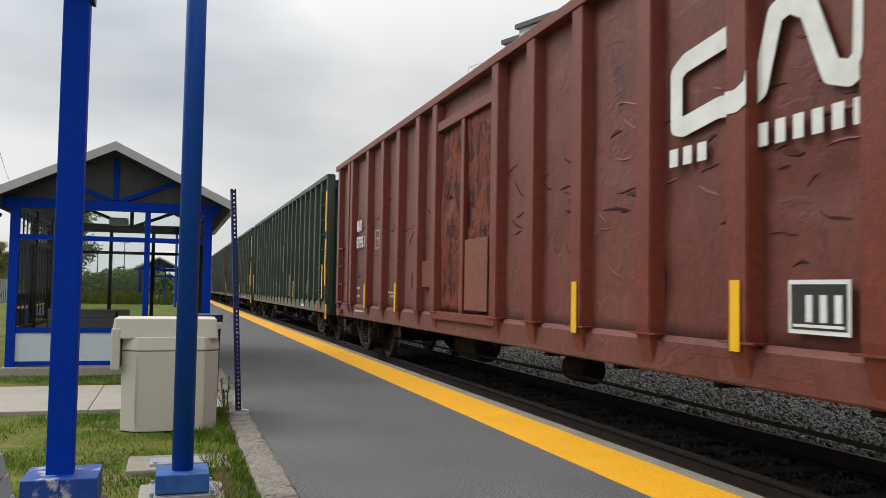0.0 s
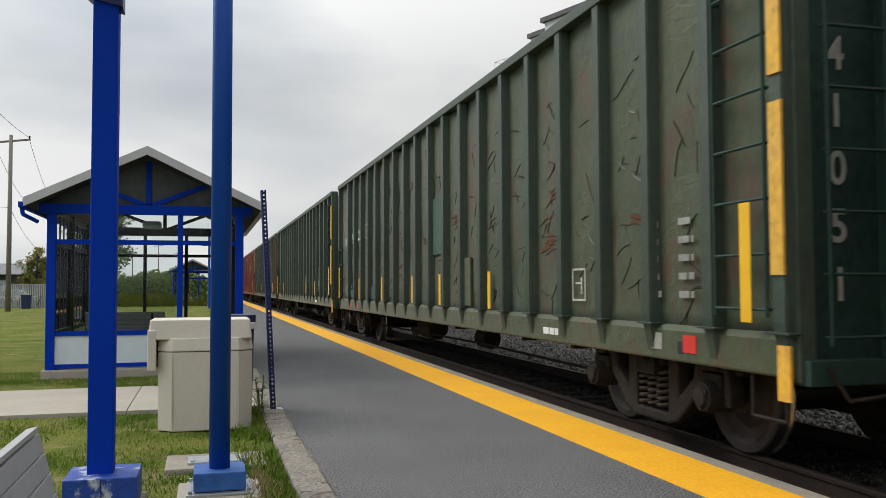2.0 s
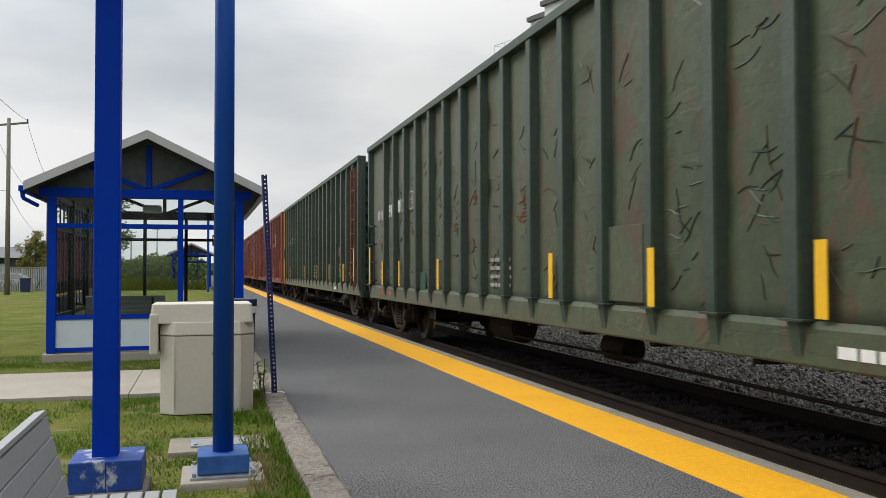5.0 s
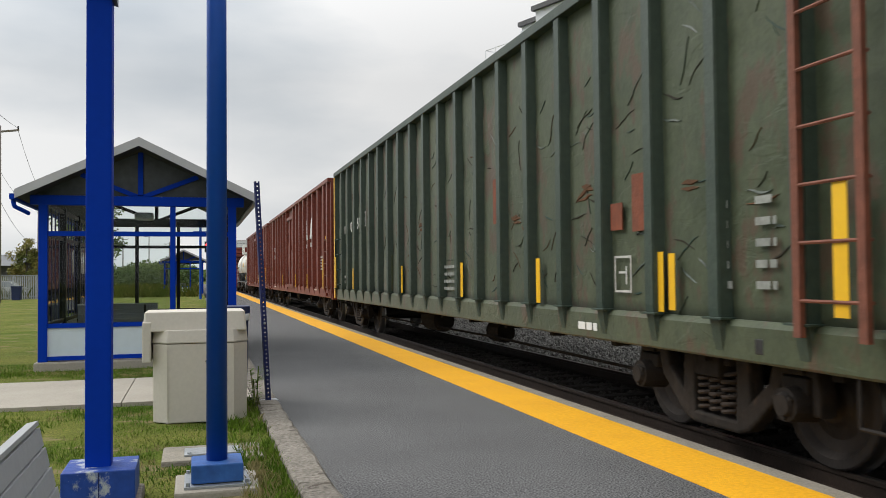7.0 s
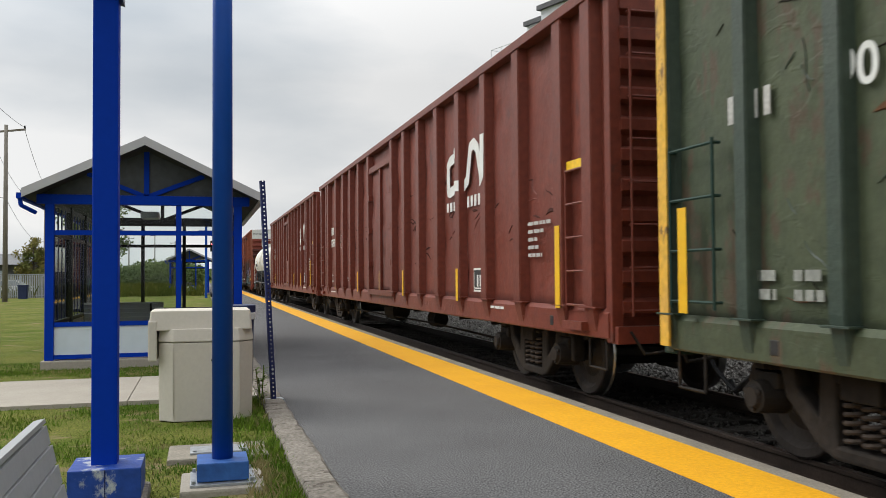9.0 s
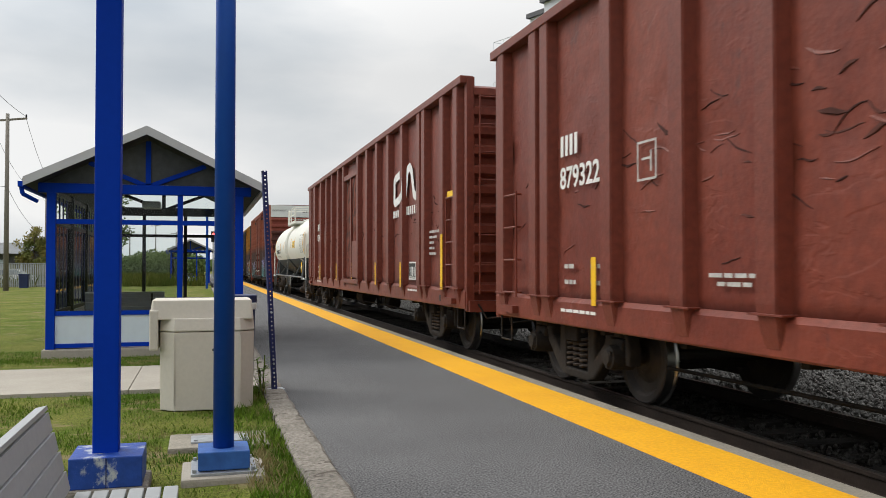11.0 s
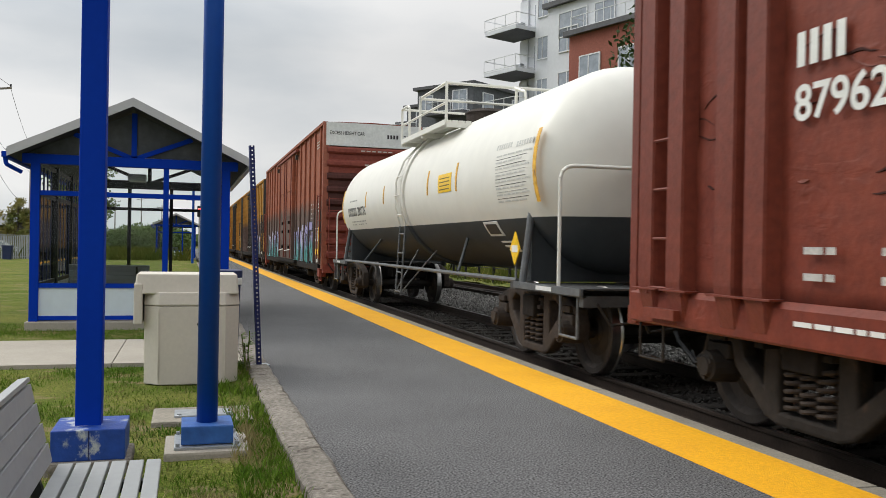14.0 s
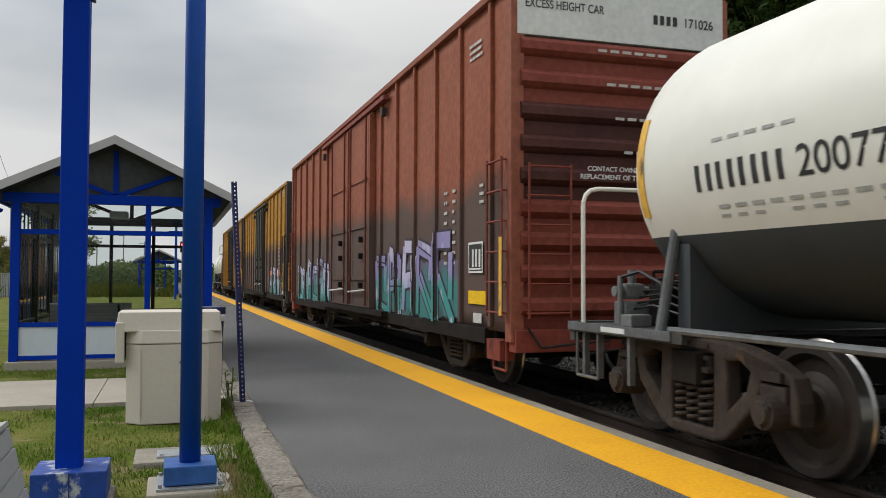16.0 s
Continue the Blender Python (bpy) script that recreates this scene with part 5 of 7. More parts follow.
def red_car(y0, L, seed, strips, logo, number):
    lab = "oxide-red high-sided freight car with dented sides and ribs"
    door = (10.1, 12.75) if L > 21 else (9.45, 11.8)
    ribs = [door[0], door[1], 0.38, L - 0.38]
    ribs += [1.15, 2.5, 3.85, 5.15, 6.45, 7.75, 8.95] if L > 21 else [1.21, 2.47, 2.84, 4.27, 5.62, 6.9, 8.15, L - 0.85]
    ribs += [L - 1.55, L - 1.92, L - 3.55, L - 4.9, L - 6.12, L - 7.42]
    c = chip_car("freight_car", lab, y0, L, "red_faded" if seed == 1.0 else "red", "red_dark", "red_dark", ribs, 0.31, 0.15, seed, 0.034)
    # sealed side door
    a, b = door
    for s in (-1,):
        x = s * 1.50
        buckle, leaf = (0.03, "red") if seed == 11.0 else (0.085, "red_door")
        if seed == 11.0:
            for z in (1.75, 2.55, 3.35):
                for y in (a + 0.12, b - 0.12):
                    part("hinge_lug", boxed(x - 0.13, x, y - 0.09, y + 0.09, z, z + 0.14, bevel=0.015), "red_dark", c)
        part("door_header", boxed(x - 0.10, x + 0.06, a + 0.1, b - 0.1, 4.02, 4.16, bevel=0.01), "red_dark", c)
        part("door_threshold", boxed(x - 0.11, x + 0.06, a - 0.05, b + 0.05, 1.08, 1.2, bevel=0.01), "red_dark", c)
        bm = dented_panel(a + 0.2, (a + b) / 2 - 0.06, 1.22, 4.02, x - 0.02, buckle, seed + 9, 0.09)
        part("door_leaf", bm, leaf, c, "buckled door sheet", smooth=True)
        bm = dented_panel((a + b) / 2 + 0.06, b - 0.2, 1.22, 4.02, x - 0.02, buckle, seed + 12, 0.09)
        part("door_leaf", bm, leaf, c, "buckled door sheet", smooth=True)
        part("door_post", boxed(x - 0.09, x, (a + b) / 2 - 0.07, (a + b) / 2 + 0.07, 1.2, 4.02, bevel=0.01), "red_dark", c)
        if seed != 11.0:
            part("door_patch", boxed(x - 0.075, x - 0.05, a + 0.3, (a + b) / 2 - 0.12, 1.25, 2.25, bevel=0.008), "ladder_rust" if L > 21 else "red", c, "flat welded repair sheet")
    for y in strips:
        near = min(ribs, key=lambda r: abs(r - y))
        on_rib = abs(near - y) < 0.3
        strip(c, -1.628 if on_rib else -1.56, near if on_rib else y, 1.12, 1.64, 0.11)
    strip(c, -1.624, 1.15, 1.15, 2.1, 0.13)
    # emblem, address bar and reporting marks
    x = -1.525
    squiggle(c, x, logo, 2.92, 2.05, 0.66, ribs)
    bars(c, x, logo + 0.1, 2.60, "xxx", 0.15, 0.12, 0.08)
    bars(c, x, logo - 1.05, 2.60, "xxxxxx", 0.17, 0.10, 0.08)
    bars(c, x, L - 2.26, 2.82, "xxxx", 0.24, 0.075, 0.05)
    side_text(c, x, L - 2.24, 2.45, number, 0.345)
    for z in (1.52, 1.34):
        line(c, x, L - 2.36, z, 0.30, 0.05, "stencil_worn")
        line(c, x, L - 3.05, z, 0.26, 0.05, "stencil_worn")
    line(c, -1.55, L - 2.3, 1.02, 0.9, 0.035, "stencil")
    line(c, -1.55, 3.9, 1.06, 0.75, 0.035, "stencil")
    for k, w in enumerate((0.72, 0.55, 0.30, 0.34, 0.45)):
        line(c, x, 2.27, 2.16 - 0.10 * k, w, 0.045, "stencil_worn")
    line(c, x, L - 5.28, 1.45, 0.62, 0.035, "stencil_worn")
    line(c, x, L - 5.4, 1.38, 0.45, 0.035, "stencil_worn")
    plate(c, -1.525, logo - 1.36, 1.28, 0.56, 0.36)
    frame_mark(c, -1.525, L - 4.08, 2.36, 0.36)
    if seed == 1.0:
        part("card_holder", boxed(-1.55, -1.50, L - 7.2, L - 6.98, 1.55, 1.82, bevel=0.008), "gouge_red", c, "small dark card holder")
    if seed == 1.0:
        part("repair_sheet", boxed(-1.56, -1.50, L - 8.35, L - 7.65, 1.57, 2.0, bevel=0.01), "red_dark", c, "welded repair sheet")
    part("yellow_mark", boxed(-1.56, -1.55, 0.5, 1.0, 2.72, 2.82), "sign_yellow", c, "small yellow notice")
    rng = random.Random(int(seed))
    # scrapes, and dent creases whose shade is painted on as dark strips
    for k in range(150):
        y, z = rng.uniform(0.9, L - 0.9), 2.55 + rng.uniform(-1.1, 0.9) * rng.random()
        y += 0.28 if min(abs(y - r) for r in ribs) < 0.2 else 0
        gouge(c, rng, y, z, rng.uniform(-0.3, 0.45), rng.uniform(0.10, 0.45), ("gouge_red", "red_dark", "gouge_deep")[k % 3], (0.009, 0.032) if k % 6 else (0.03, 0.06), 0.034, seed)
    ladder(c, -1.60, 0.42, 0.95, 1.2, 2.7, 5, "red_dark")
    ladder(c, -1.60, L - 0.95, L - 0.42, 1.2, 2.5, 4, "red_dark")
    for y in (0.5, L - 0.9):
        part("foothold", boxed(-1.64, -1.5, y, y + 0.5, 0.93, 1.02), "red_dark", c)
    return c


def plate(c, x, y, z, w, h):
    p = part("notice_plate", boxed(x - 0.004, x, y - w, y, z, z + h), "stencil", c, "white-framed black notice plate")
    part("plate_field", boxed(x - 0.008, x - 0.004, y - w + 0.03, y - 0.03, z + 0.03, z + h - 0.03), "plate_black", p)
    bm = bmesh.new()
    for k in range(3):
        box(bm, x - 0.011, x - 0.008, y - w + 0.07 + k * 0.13, y - w + 0.13 + k * 0.13, z + 0.08, z + h - 0.10)
    box(bm, x - 0.011, x - 0.008, y - w + 0.05, y - 0.05, z + 0.045, z + 0.065)
    part("plate_print", bm, "stencil", p)


def frame_mark(c, x, y, z, w):
    bm = bmesh.new()
    t = 0.022
    for a in ((y - w, y, z, z + t), (y - w, y, z + w, z + w + t), (y - w, y - w + t, z, z + w), (y - t, y, z, z + w), (y - w + 0.09, y - 0.09, z + w * 0.55, z + w * 0.55 + t), (y - w + 0.09, y - w + 0.09 + t, z + 0.08, z + w - 0.08)):
        box(bm, x - 0.004, x, *a)
    part("stencil_frame", bm, "stencil_worn", c, "white square stencil")


def green_car(y0, L, seed, variant):
    labs = ("faded green high-sided wood-chip car with rusty scrapes", "faded green wood-chip car with rusty scrapes and fresh patches", "faded green wood-chip car with a red primer ladder")
    ribs = [1.0 * k for k in range(1, int(L))] + [0.10, L - 0.10]
    c = chip_car("freight_car", labs[variant], y0, L, "green", "green_rib", "green_dark", ribs, 0.20, 0.135, seed, 0.026, flat_end=variant < 2, front_truck=2.5)
    x = -1.515
    # corner grab strips and ladders
    if variant < 2:
        for z0, z1 in ((3.05, 4.15), (1.6, 2.85)):
            part("corner_strip", boxed(-1.625, -1.60, 0.02, 0.16, z0, z1), "grab_yellow", c, "worn yellow corner strip")
        part("corner_strip", boxed(-1.58, -1.555, 0.02, 0.16, 0.70, 1.1), "grab_yellow", c, "worn yellow corner strip")
        ladder(c, -1.615, 0.22, 0.86, 1.35, 4.2, 8, "green_dark")
    else:
        bm = bmesh.new()
        for y in (0.35, 0.95):
            bar(bm, (-1.64, y, 1.1), (-1.64, y, 4.3), 0.07, 0.05, (1, 0, 0))
        part("ladder_rail", bm, "ladder_rust", c, "red primer ladder stiles")
        ladder(c, -1.65, 0.35, 0.95, 1.35, 4.1, 8, "ladder_rust", lab="red primer rungs")
    strip(c, -1.635, 0.55 if variant == 2 else 0.44, 1.25, 2.15, 0.13)
    ladder(c, -1.615, L - 0.85, L - 0.2, 1.3, 2.6, 4, "green_dark")
    strip(c, -1.635, L - 0.42, 1.2, 2.1, 0.13)
    rng = random.Random(seed)
    for y in ((6.65, 9.34, 11.4, 14.4, 17.42), (4.75, 6.9, 9.4, 14.5, 17.6, 19.0), (2.88, 5.72, 8.82, 12.85, 18.0))[variant]:
        worn = variant == 0 and y in (11.4, 17.42)
        strip(c, -1.628 if abs(y - round(y)) < 0.12 else -1.55, y, 1.2, 1.74, 0.12, "grab_yellow" if worn else "reflector", "faded orange strip" if worn else "")
    # reporting marks and small data
    bars(c, x, L - 0.95, 2.72, "xxxx", 0.22, 0.075, 0.075, "stencil_worn")
    side_text(c, x, L - 2.15, 2.74, ("91", "91", "90")[variant], 0.38)
    side_text(c, x, L - 3.08, 2.78, ("251", "013", "251")[variant], 0.38)
    frame_mark(c, x, L - 4.1, 2.78, 0.34)
    frame_mark(c, x, 3.8, 1.36, 0.34)
    for k in range(5):
        line(c, x, 2.05, 1.42 + 0.16 * k, 0.2, 0.06, "stencil_faint")
        line(c, x, 1.55, 1.42 + 0.16 * k, 0.24, 0.06, "stencil_faint")
    for z in (1.48, 1.34):
        line(c, x, L - 1.2, z, 0.3, 0.08, "stencil_faint")
        line(c, x, L - 1.7, z, 0.3, 0.08, "stencil_faint")
    for k in range(0 if variant == 0 else 4):
        line(c, x, L - 11.1 if variant == 2 else L - 9.2, 1.3 + 0.12 * k, 0.85, 0.05, "stencil_faint")
    line(c, -1.55, 4.6, 0.95, 0.45, 0.08, "stencil")
    hy = (7.6, 7.2, 13.9)[variant]
    part("service_hatch", boxed(-1.535, -1.49, hy, hy + 0.72, 1.22, 1.98, bevel=0.008), "green", c, "flat grey-green hatch sheet")
    # paint repairs
    if variant == 0:
        part("paint_patch", boxed(-1.524, -1.512, 9.24, 9.88, 2.10, 3.12), "green_patch", c, "fresh green paint patch")
        part("paint_patch", boxed(-1.524, -1.512, 15.25, 15.82, 1.22, 1.54), "green_patch", c, "fresh green paint patch")
        for y in (1.25, 1.8):
            part("tag_mark", boxed(-1.553, -1.546, y, y + 0.2, 0.95, 1.1), "tag_red" if y < 1.5 else "stencil_faint", c)
        for y in (18.62, 17.57):
            part("tag_mark", boxed(-1.553, -1.546, y, y + 0.2, 0.95, 1.06), "tag_red", c, "small red tag")
        for a in ((18.5, 18.82, 1.22, 1.42), (19.55, 19.9, 2.2, 2.55)):
            part("paint_patch", boxed(-1.524, -1.512, *a), "green_patch", c, "fresh green paint patch")
        part("sill_plate", boxed(-1.556, -1.545, 17.15, 17.5, 0.90, 1.12, bevel=0.004), "green", c, "riveted plate on the sill")
    elif variant == 1:
        part("paint_patch", boxed(-1.524, -1.512, L - 5.45, L - 5.0, 1.1, 1.5), "green_patch", c, "fresh green paint patch")
        part("paint_patch", boxed(-1.524, -1.512, 3.8, 4.2, 1.45, 2.2), "green_patch", c, "fresh green paint patch")
        for y in (L - 1.7, L - 2.5):
            part("tag_mark", boxed(-1.553, -1.546, y, y + 0.17, 0.98, 1.08), "tag_red", c)
    else:
        for a in ((3.13, 3.42, 1.95, 2.5), (3.62, 3.86, 1.98, 2.25), (7.12, 7.40, 2.26, 2.89)):
            part("paint_patch", boxed(-1.524, -1.512, *a), "rust_patch", c, "orange primer patch")
        part("corner_strip", boxed(-1.625, -1.60, L - 0.16, L - 0.02, 0.9, 4.45), "grab_yellow", c, "yellow corner strip")
        strip(c, -1.55, 2.68, 1.22, 1.72, 0.10)
        bm = bmesh.new()
        for k in range(5):
            bar(bm, (-0.55 + 0.16 * k, -0.075, 2.62), (-0.38 + 0.16 * k, -0.075, 2.70 - 0.05 * (k % 2)), 0.10, 0.004, (0, 1, 0))
        part("chalk_scrawl", bm, "rust_orange", c, "orange sprayed scrawl")
    # scrapes in rust, and dent creases drawn as dark strips of painted shade
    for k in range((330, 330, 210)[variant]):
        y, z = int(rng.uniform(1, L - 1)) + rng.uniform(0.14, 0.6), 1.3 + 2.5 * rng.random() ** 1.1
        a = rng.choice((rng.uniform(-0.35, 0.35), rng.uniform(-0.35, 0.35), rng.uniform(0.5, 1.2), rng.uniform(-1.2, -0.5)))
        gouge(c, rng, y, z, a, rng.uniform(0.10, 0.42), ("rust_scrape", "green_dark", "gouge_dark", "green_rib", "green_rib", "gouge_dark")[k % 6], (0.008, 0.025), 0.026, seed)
    # rust smears where the sheet was ground bare, in a band at mid height
    for k in range((16, 14, 7)[variant]):
        y, z = int(rng.uniform(1, L - 1)) + rng.uniform(0.2, 0.45), rng.uniform(1.9, 2.75)
        for q in range(rng.randint(2, 4)):
            gouge(c, rng, y + rng.uniform(-0.05, 0.05), z + 0.055 * q, rng.uniform(-0.15, 0.3), rng.uniform(0.18, 0.42), "rust_scrape", (0.03, 0.085), 0.026, seed)
    return c


def chalk_marks(c):
    for k, ch in enumerate("41051"):
        lettering(c, ch, 0.34, pose(-1.18, 0.018, 3.1 - k * 0.42, 90, 0, 0), "stencil_faint")


def tank_car(y0, L, detailed=True):
    c = car_root("tank_car", "white tank car with a black lower half", "tank car", y0)
    R, zc, ya, yb = 1.50, 2.54, 0.75, L - 0.75
    belt, Rz = 1.92, 1.34
    c.scale.x = 0.93

    def shell(a_from, a_to, n):
        bm = bmesh.new()
        prof = []
        hd = 0.8
        for k in range(9):
            a = math.pi / 2 * k / 8
            prof.append((ya + hd * (1 - math.cos(a)), R * math.sin(a) if k else 0.02))
        prof += [(ya + hd + (yb - ya - 2 * hd) * k / 12, R) for k in range(1, 12)]
        for k in range(8, -1, -1):
            a = math.pi / 2 * k / 8
            prof.append((yb - hd * (1 - math.cos(a)), R * math.sin(a) if k else 0.02))
        rings = []
        for y, r in prof:
            row = []
            for k in range(n + 1):
                # arc whose ends stay on the belt line
                t = a_from + (a_to - a_from) * k / n
                row.append(bm.verts.new((r * math.cos(t), y, zc + r * Rz / R * math.sin(t))))
            rings.append(row)
        for p, q in zip(rings, rings[1:]):
            for k in range(n):
                bm.faces.new((p[k], p[k + 1], q[k + 1], q[k]))
        return bm
    bm = shell(0, 2 * math.pi, 48)
    bmesh.ops.remove_doubles(bm, verts=bm.verts[:], dist=0.001)
    res = bmesh.ops.bisect_plane(bm, geom=bm.verts[:] + bm.edges[:] + bm.faces[:], plane_co=(0, 0, belt), plane_no=(0, 0, 1))
    low = bm.copy()
    bmesh.ops.delete(bm, geom=[f for f in bm.faces if f.calc_center_median().z < belt], context="FACES")
    bmesh.ops.delete(low, geom=[f for f in low.faces if f.calc_center_median().z > belt], context="FACES")
    part("upper_shell", bm, "tank_white", c, "off-white painted upper shell", smooth=True)
    part("lower_shell", low, "tank_black", c, "black painted lower shell", smooth=True)
    ym = L / 2

    def on(y, z, off=0.0):
        s = max(-1.0, min(1.0, (z - zc) / Rz))
        return (-(R + off) * math.cos(math.asin(s)), y, zc + (Rz + off) * s)

    def curved(name, y1, y2, z1, z2, mat, off=0.006, lab="", n=8):
        bm = bmesh.new()
        rows = [[bm.verts.new(on(y, z1 + (z2 - z1) * k / n, o)) for o in (off, 0.0) for y in (y1, y2)] for k in range(n + 1)]
        for p, q in zip(rows, rows[1:]):
            bm.faces.new((p[0], p[1], q[1], q[0]))
            bm.faces.new((p[0], q[0], q[2], p[2]))
            bm.faces.new((p[1], p[3], q[3], q[1]))
        for p in (rows[0], rows[-1]):
            bm.faces.new((p[0], p[1], p[3], p[2]))
        return part(name, bm, mat, c, lab)
    # girth rings
    bm = bmesh.new()
    hoops = []
    for k in range(56):
        t = 2 * math.pi * k / 56
        hoops.append([bm.verts.new(((R + 0.02 + 0.05 * math.cos(q)) * math.cos(t), ym - 0.20 + 0.05 * math.sin(q), zc + (Rz + 0.02 + 0.05 * math.cos(q)) * math.sin(t))) for q in (0, 1.05, 2.1, 3.14, 4.19, 5.24)])
    for k in range(56):
        p, q = hoops[k], hoops[(k + 1) % 56]
        for j in range(6):
            bm.faces.new((p[j], p[(j + 1) % 6], q[(j + 1) % 6], q[j]))
    bmesh.ops.bisect_plane(bm, geom=bm.verts[:] + bm.edges[:] + bm.faces[:], plane_co=(0, 0, belt), plane_no=(0, 0, 1))
    low = bm.copy()
    bmesh.ops.delete(bm, geom=[f for f in bm.faces if f.calc_center_median().z < belt], context="FACES")
    bmesh.ops.delete(low, geom=[f for f in low.faces if f.calc_center_median().z > belt], context="FACES")
    part("girth_band", bm, "tank_white", c, "raised band round the shell")
    part("girth_band", low, "tank_black", c, "black raised band round the shell")
    # reflective strips and notices
    for y, z1, z2 in ((1.32, 2.1, 3.0), (4.48, 2.4, 2.85), (6.14, 2.42, 2.85), (9.65, 2.42, 2.80), (11.55, 2.42, 2.78), (L - 1.5, 2.1, 2.98)):
        w = 0.035 if z2 < 2.9 else 0.05
        curved("reflector_strip", y - w, y + w, z1, z2, "grab_yellow", 0.008, "faded yellow reflective strip")
    curved("warning_notice", 4.74, 5.47, 2.42, 2.72, "sign_yellow", 0.008, "yellow notice with small print")
    for k in range(4):
        curved("notice_line", 4.83, 5.38, 2.46 + 0.06 * k, 2.478 + 0.06 * k, "notice_brown", 0.010)
    rng = random.Random(5)
    for k in range(15):
        z = 2.14 + 0.044 * k
        if k % 2:
            curved("data_line", 1.60, 2.70, z, z + 0.007, "print_grey" if k in (3, 9) else "black_stencil", 0.002, n=1)
            continue
        yy = 2.70
        while yy > 1.72:
            w = rng.uniform(0.10, 0.26)
            curved("data_text", yy - w, yy, z, z + 0.02, "print_pale", 0.002, n=1)
            yy -= w + 0.04
    for yy in (1.46, 2.20):
        for q in range(7):
            curved("data_heading", yy + q * 0.085, yy + q * 0.085 + 0.055, 2.86 - 0.02 * (yy < 1.8), 2.93 - 0.02 * (yy < 1.8), "print_pale", 0.002, n=2)
    # owner's marks as plain bars
    y = 13.78
    for _ in range(4):
        curved("painted_mark", y - 0.055, y, 2.25, 2.46, "black_stencil", 0.004)
        curved("painted_mark", y - 0.20, y - 0.145, 2.25, 2.46, "black_stencil", 0.004)
        y -= 0.275
    lettering(c, "200776", 0.305, pose(-1.5, 12.62, 2.25, 90, 0, -90) @ Matrix.Diagonal((1.08, 1, 1, 1)), "black_stencil", lambda yy, z: on(yy, z, 0.004)[0], 0.001)
    for z in (2.10, 2.62):
        for q in range(5 if z > 2.3 else 9):
            curved("data_text", 13.42 - 0.2 * q, 13.55 - 0.2 * q, z, z + 0.028, "print_grey", 0.003, n=1)
            if z < 2.3 and q % 4 < 3:
                curved("data_text", 13.44 - 0.2 * q, 13.55 - 0.2 * q, z - 0.07, z - 0.045, "print_grey", 0.003, n=1)
    for k in range(3):
        curved("tank_notice", 2.95, 3.4, 1.60 - 0.06 * k, 1.625 - 0.06 * k, "stencil", 0.01)
    p = curved("tank_notice", 3.05, 3.63, 1.70, 1.90, "stencil", 0.012, "white-framed notice")
    curved("notice_field", 3.11, 3.57, 1.73, 1.87, "plate_black", 0.016)
    # walkway and handrail along the sill
    for s in (-1, 1):
        bm = bmesh.new()
        pipe(bm, [(s * 1.46, 1.9, 1.11), (s * 1.46, L - 1.9, 1.11)], 0.032, 8)
        part("side_rail", bm, "tank_grey", c, "grey pipe rail along the sill")
        for yy in (4.4, L - 4.4):
            bm = bmesh.new()
            pipe(bm, [(s * 1.46, yy, 1.14), (s * 1.1, yy + (0.5 if yy < ym else -0.5), 1.72)], 0.028, 6)
            part("rail_brace", bm, "tank_black", c)
    for yy, s in ((0, 1), (L, -1)):
        bm = bmesh.new()
        box(bm, -1.46, 1.46, *sorted((yy, yy + s * 1.9)), 1.02, 1.08)
        box(bm, -1.48, -1.42, *sorted((yy, yy + s * 2.1)), 1.0, 1.09)
        box(bm, 1.42, 1.48, *sorted((yy, yy + s * 2.1)), 1.0, 1.12)
        box(bm, -1.46, 1.46, *sorted((yy, yy + s * 0.1)), 0.90, 1.10)
        part("end_platform", bm, "platform_grime", c, "grimy grey steel end platform")
        bm = bmesh.new()
        box(bm, -0.28, 0.28, *sorted((yy + s * 0.1, yy + s * 2.7)), 0.7, 1.05)
        part("stub_sill", bm, "under", c)
        # end handrail
        bm = bmesh.new()
        if s > 0:
            yy = 0.62
        ye = yy + s * (0.08 if s > 0 else 0.25)
        pipe(bm, [(-1.43, ye, 1.06), (-1.43, ye, 2.34), (-1.40, ye, 2.42), (-1.34, ye, 2.47), (-1.24, ye, 2.49), (1.24, ye, 2.49), (1.40, ye, 2.42), (1.43, ye, 2.30), (1.43, ye, 1.06)], 0.024, 8)
        part("handrail", bm, "tank_white", c, "white bent pipe handrail")
        yy = 0 if s > 0 else L
        # saddle and bolster web
        for sx in (-1, 1):
            bm = bmesh.new()
            rod(bm, (sx * 1.46, yy + s * 1.74, 1.05), (sx * 1.31, yy + s * 1.80, 2.0), 0.05, 10)
            part("saddle_strut", bm, "tank_grey", c, "grey slanted saddle strut")
        bm = bmesh.new()
        extrude(bm, [(-1.30, 1.1), (1.30, 1.1), (1.30, 1.85), (0.9, 1.5), (0, 1.32), (-0.9, 1.5), (-1.30, 1.85)], 1, *sorted((yy + s * 1.80, yy + s * 1.98)))
        part("saddle", bm, "tank_black", c)
        # placard
        if s > 0:
            bm = bmesh.new()
            extrude(bm, [(1.98, 1.30), (2.15, 1.52), (1.98, 1.74), (1.81, 1.52)], 0, -1.475, -1.46)
            pl = part("placard", bm, "sign_yellow", c, "yellow diamond hazard placard")
            part("placard_print", boxed(-1.479, -1.475, 1.88, 2.08, 1.47, 1.56), "stencil", pl)
            bm = boxed(-1.46, -1.44, 1.96, 2.00, 1.1, 1.4)
            part("placard_bracket", bm, "tank_grey", c)
        part("platform_edge", boxed(-1.50, -1.475, *sorted((yy + s * 0.02, yy + s * 1.95)), 1.015, 1.10, bevel=0.004), "tank_grey", c, "grey angle along the end platform")
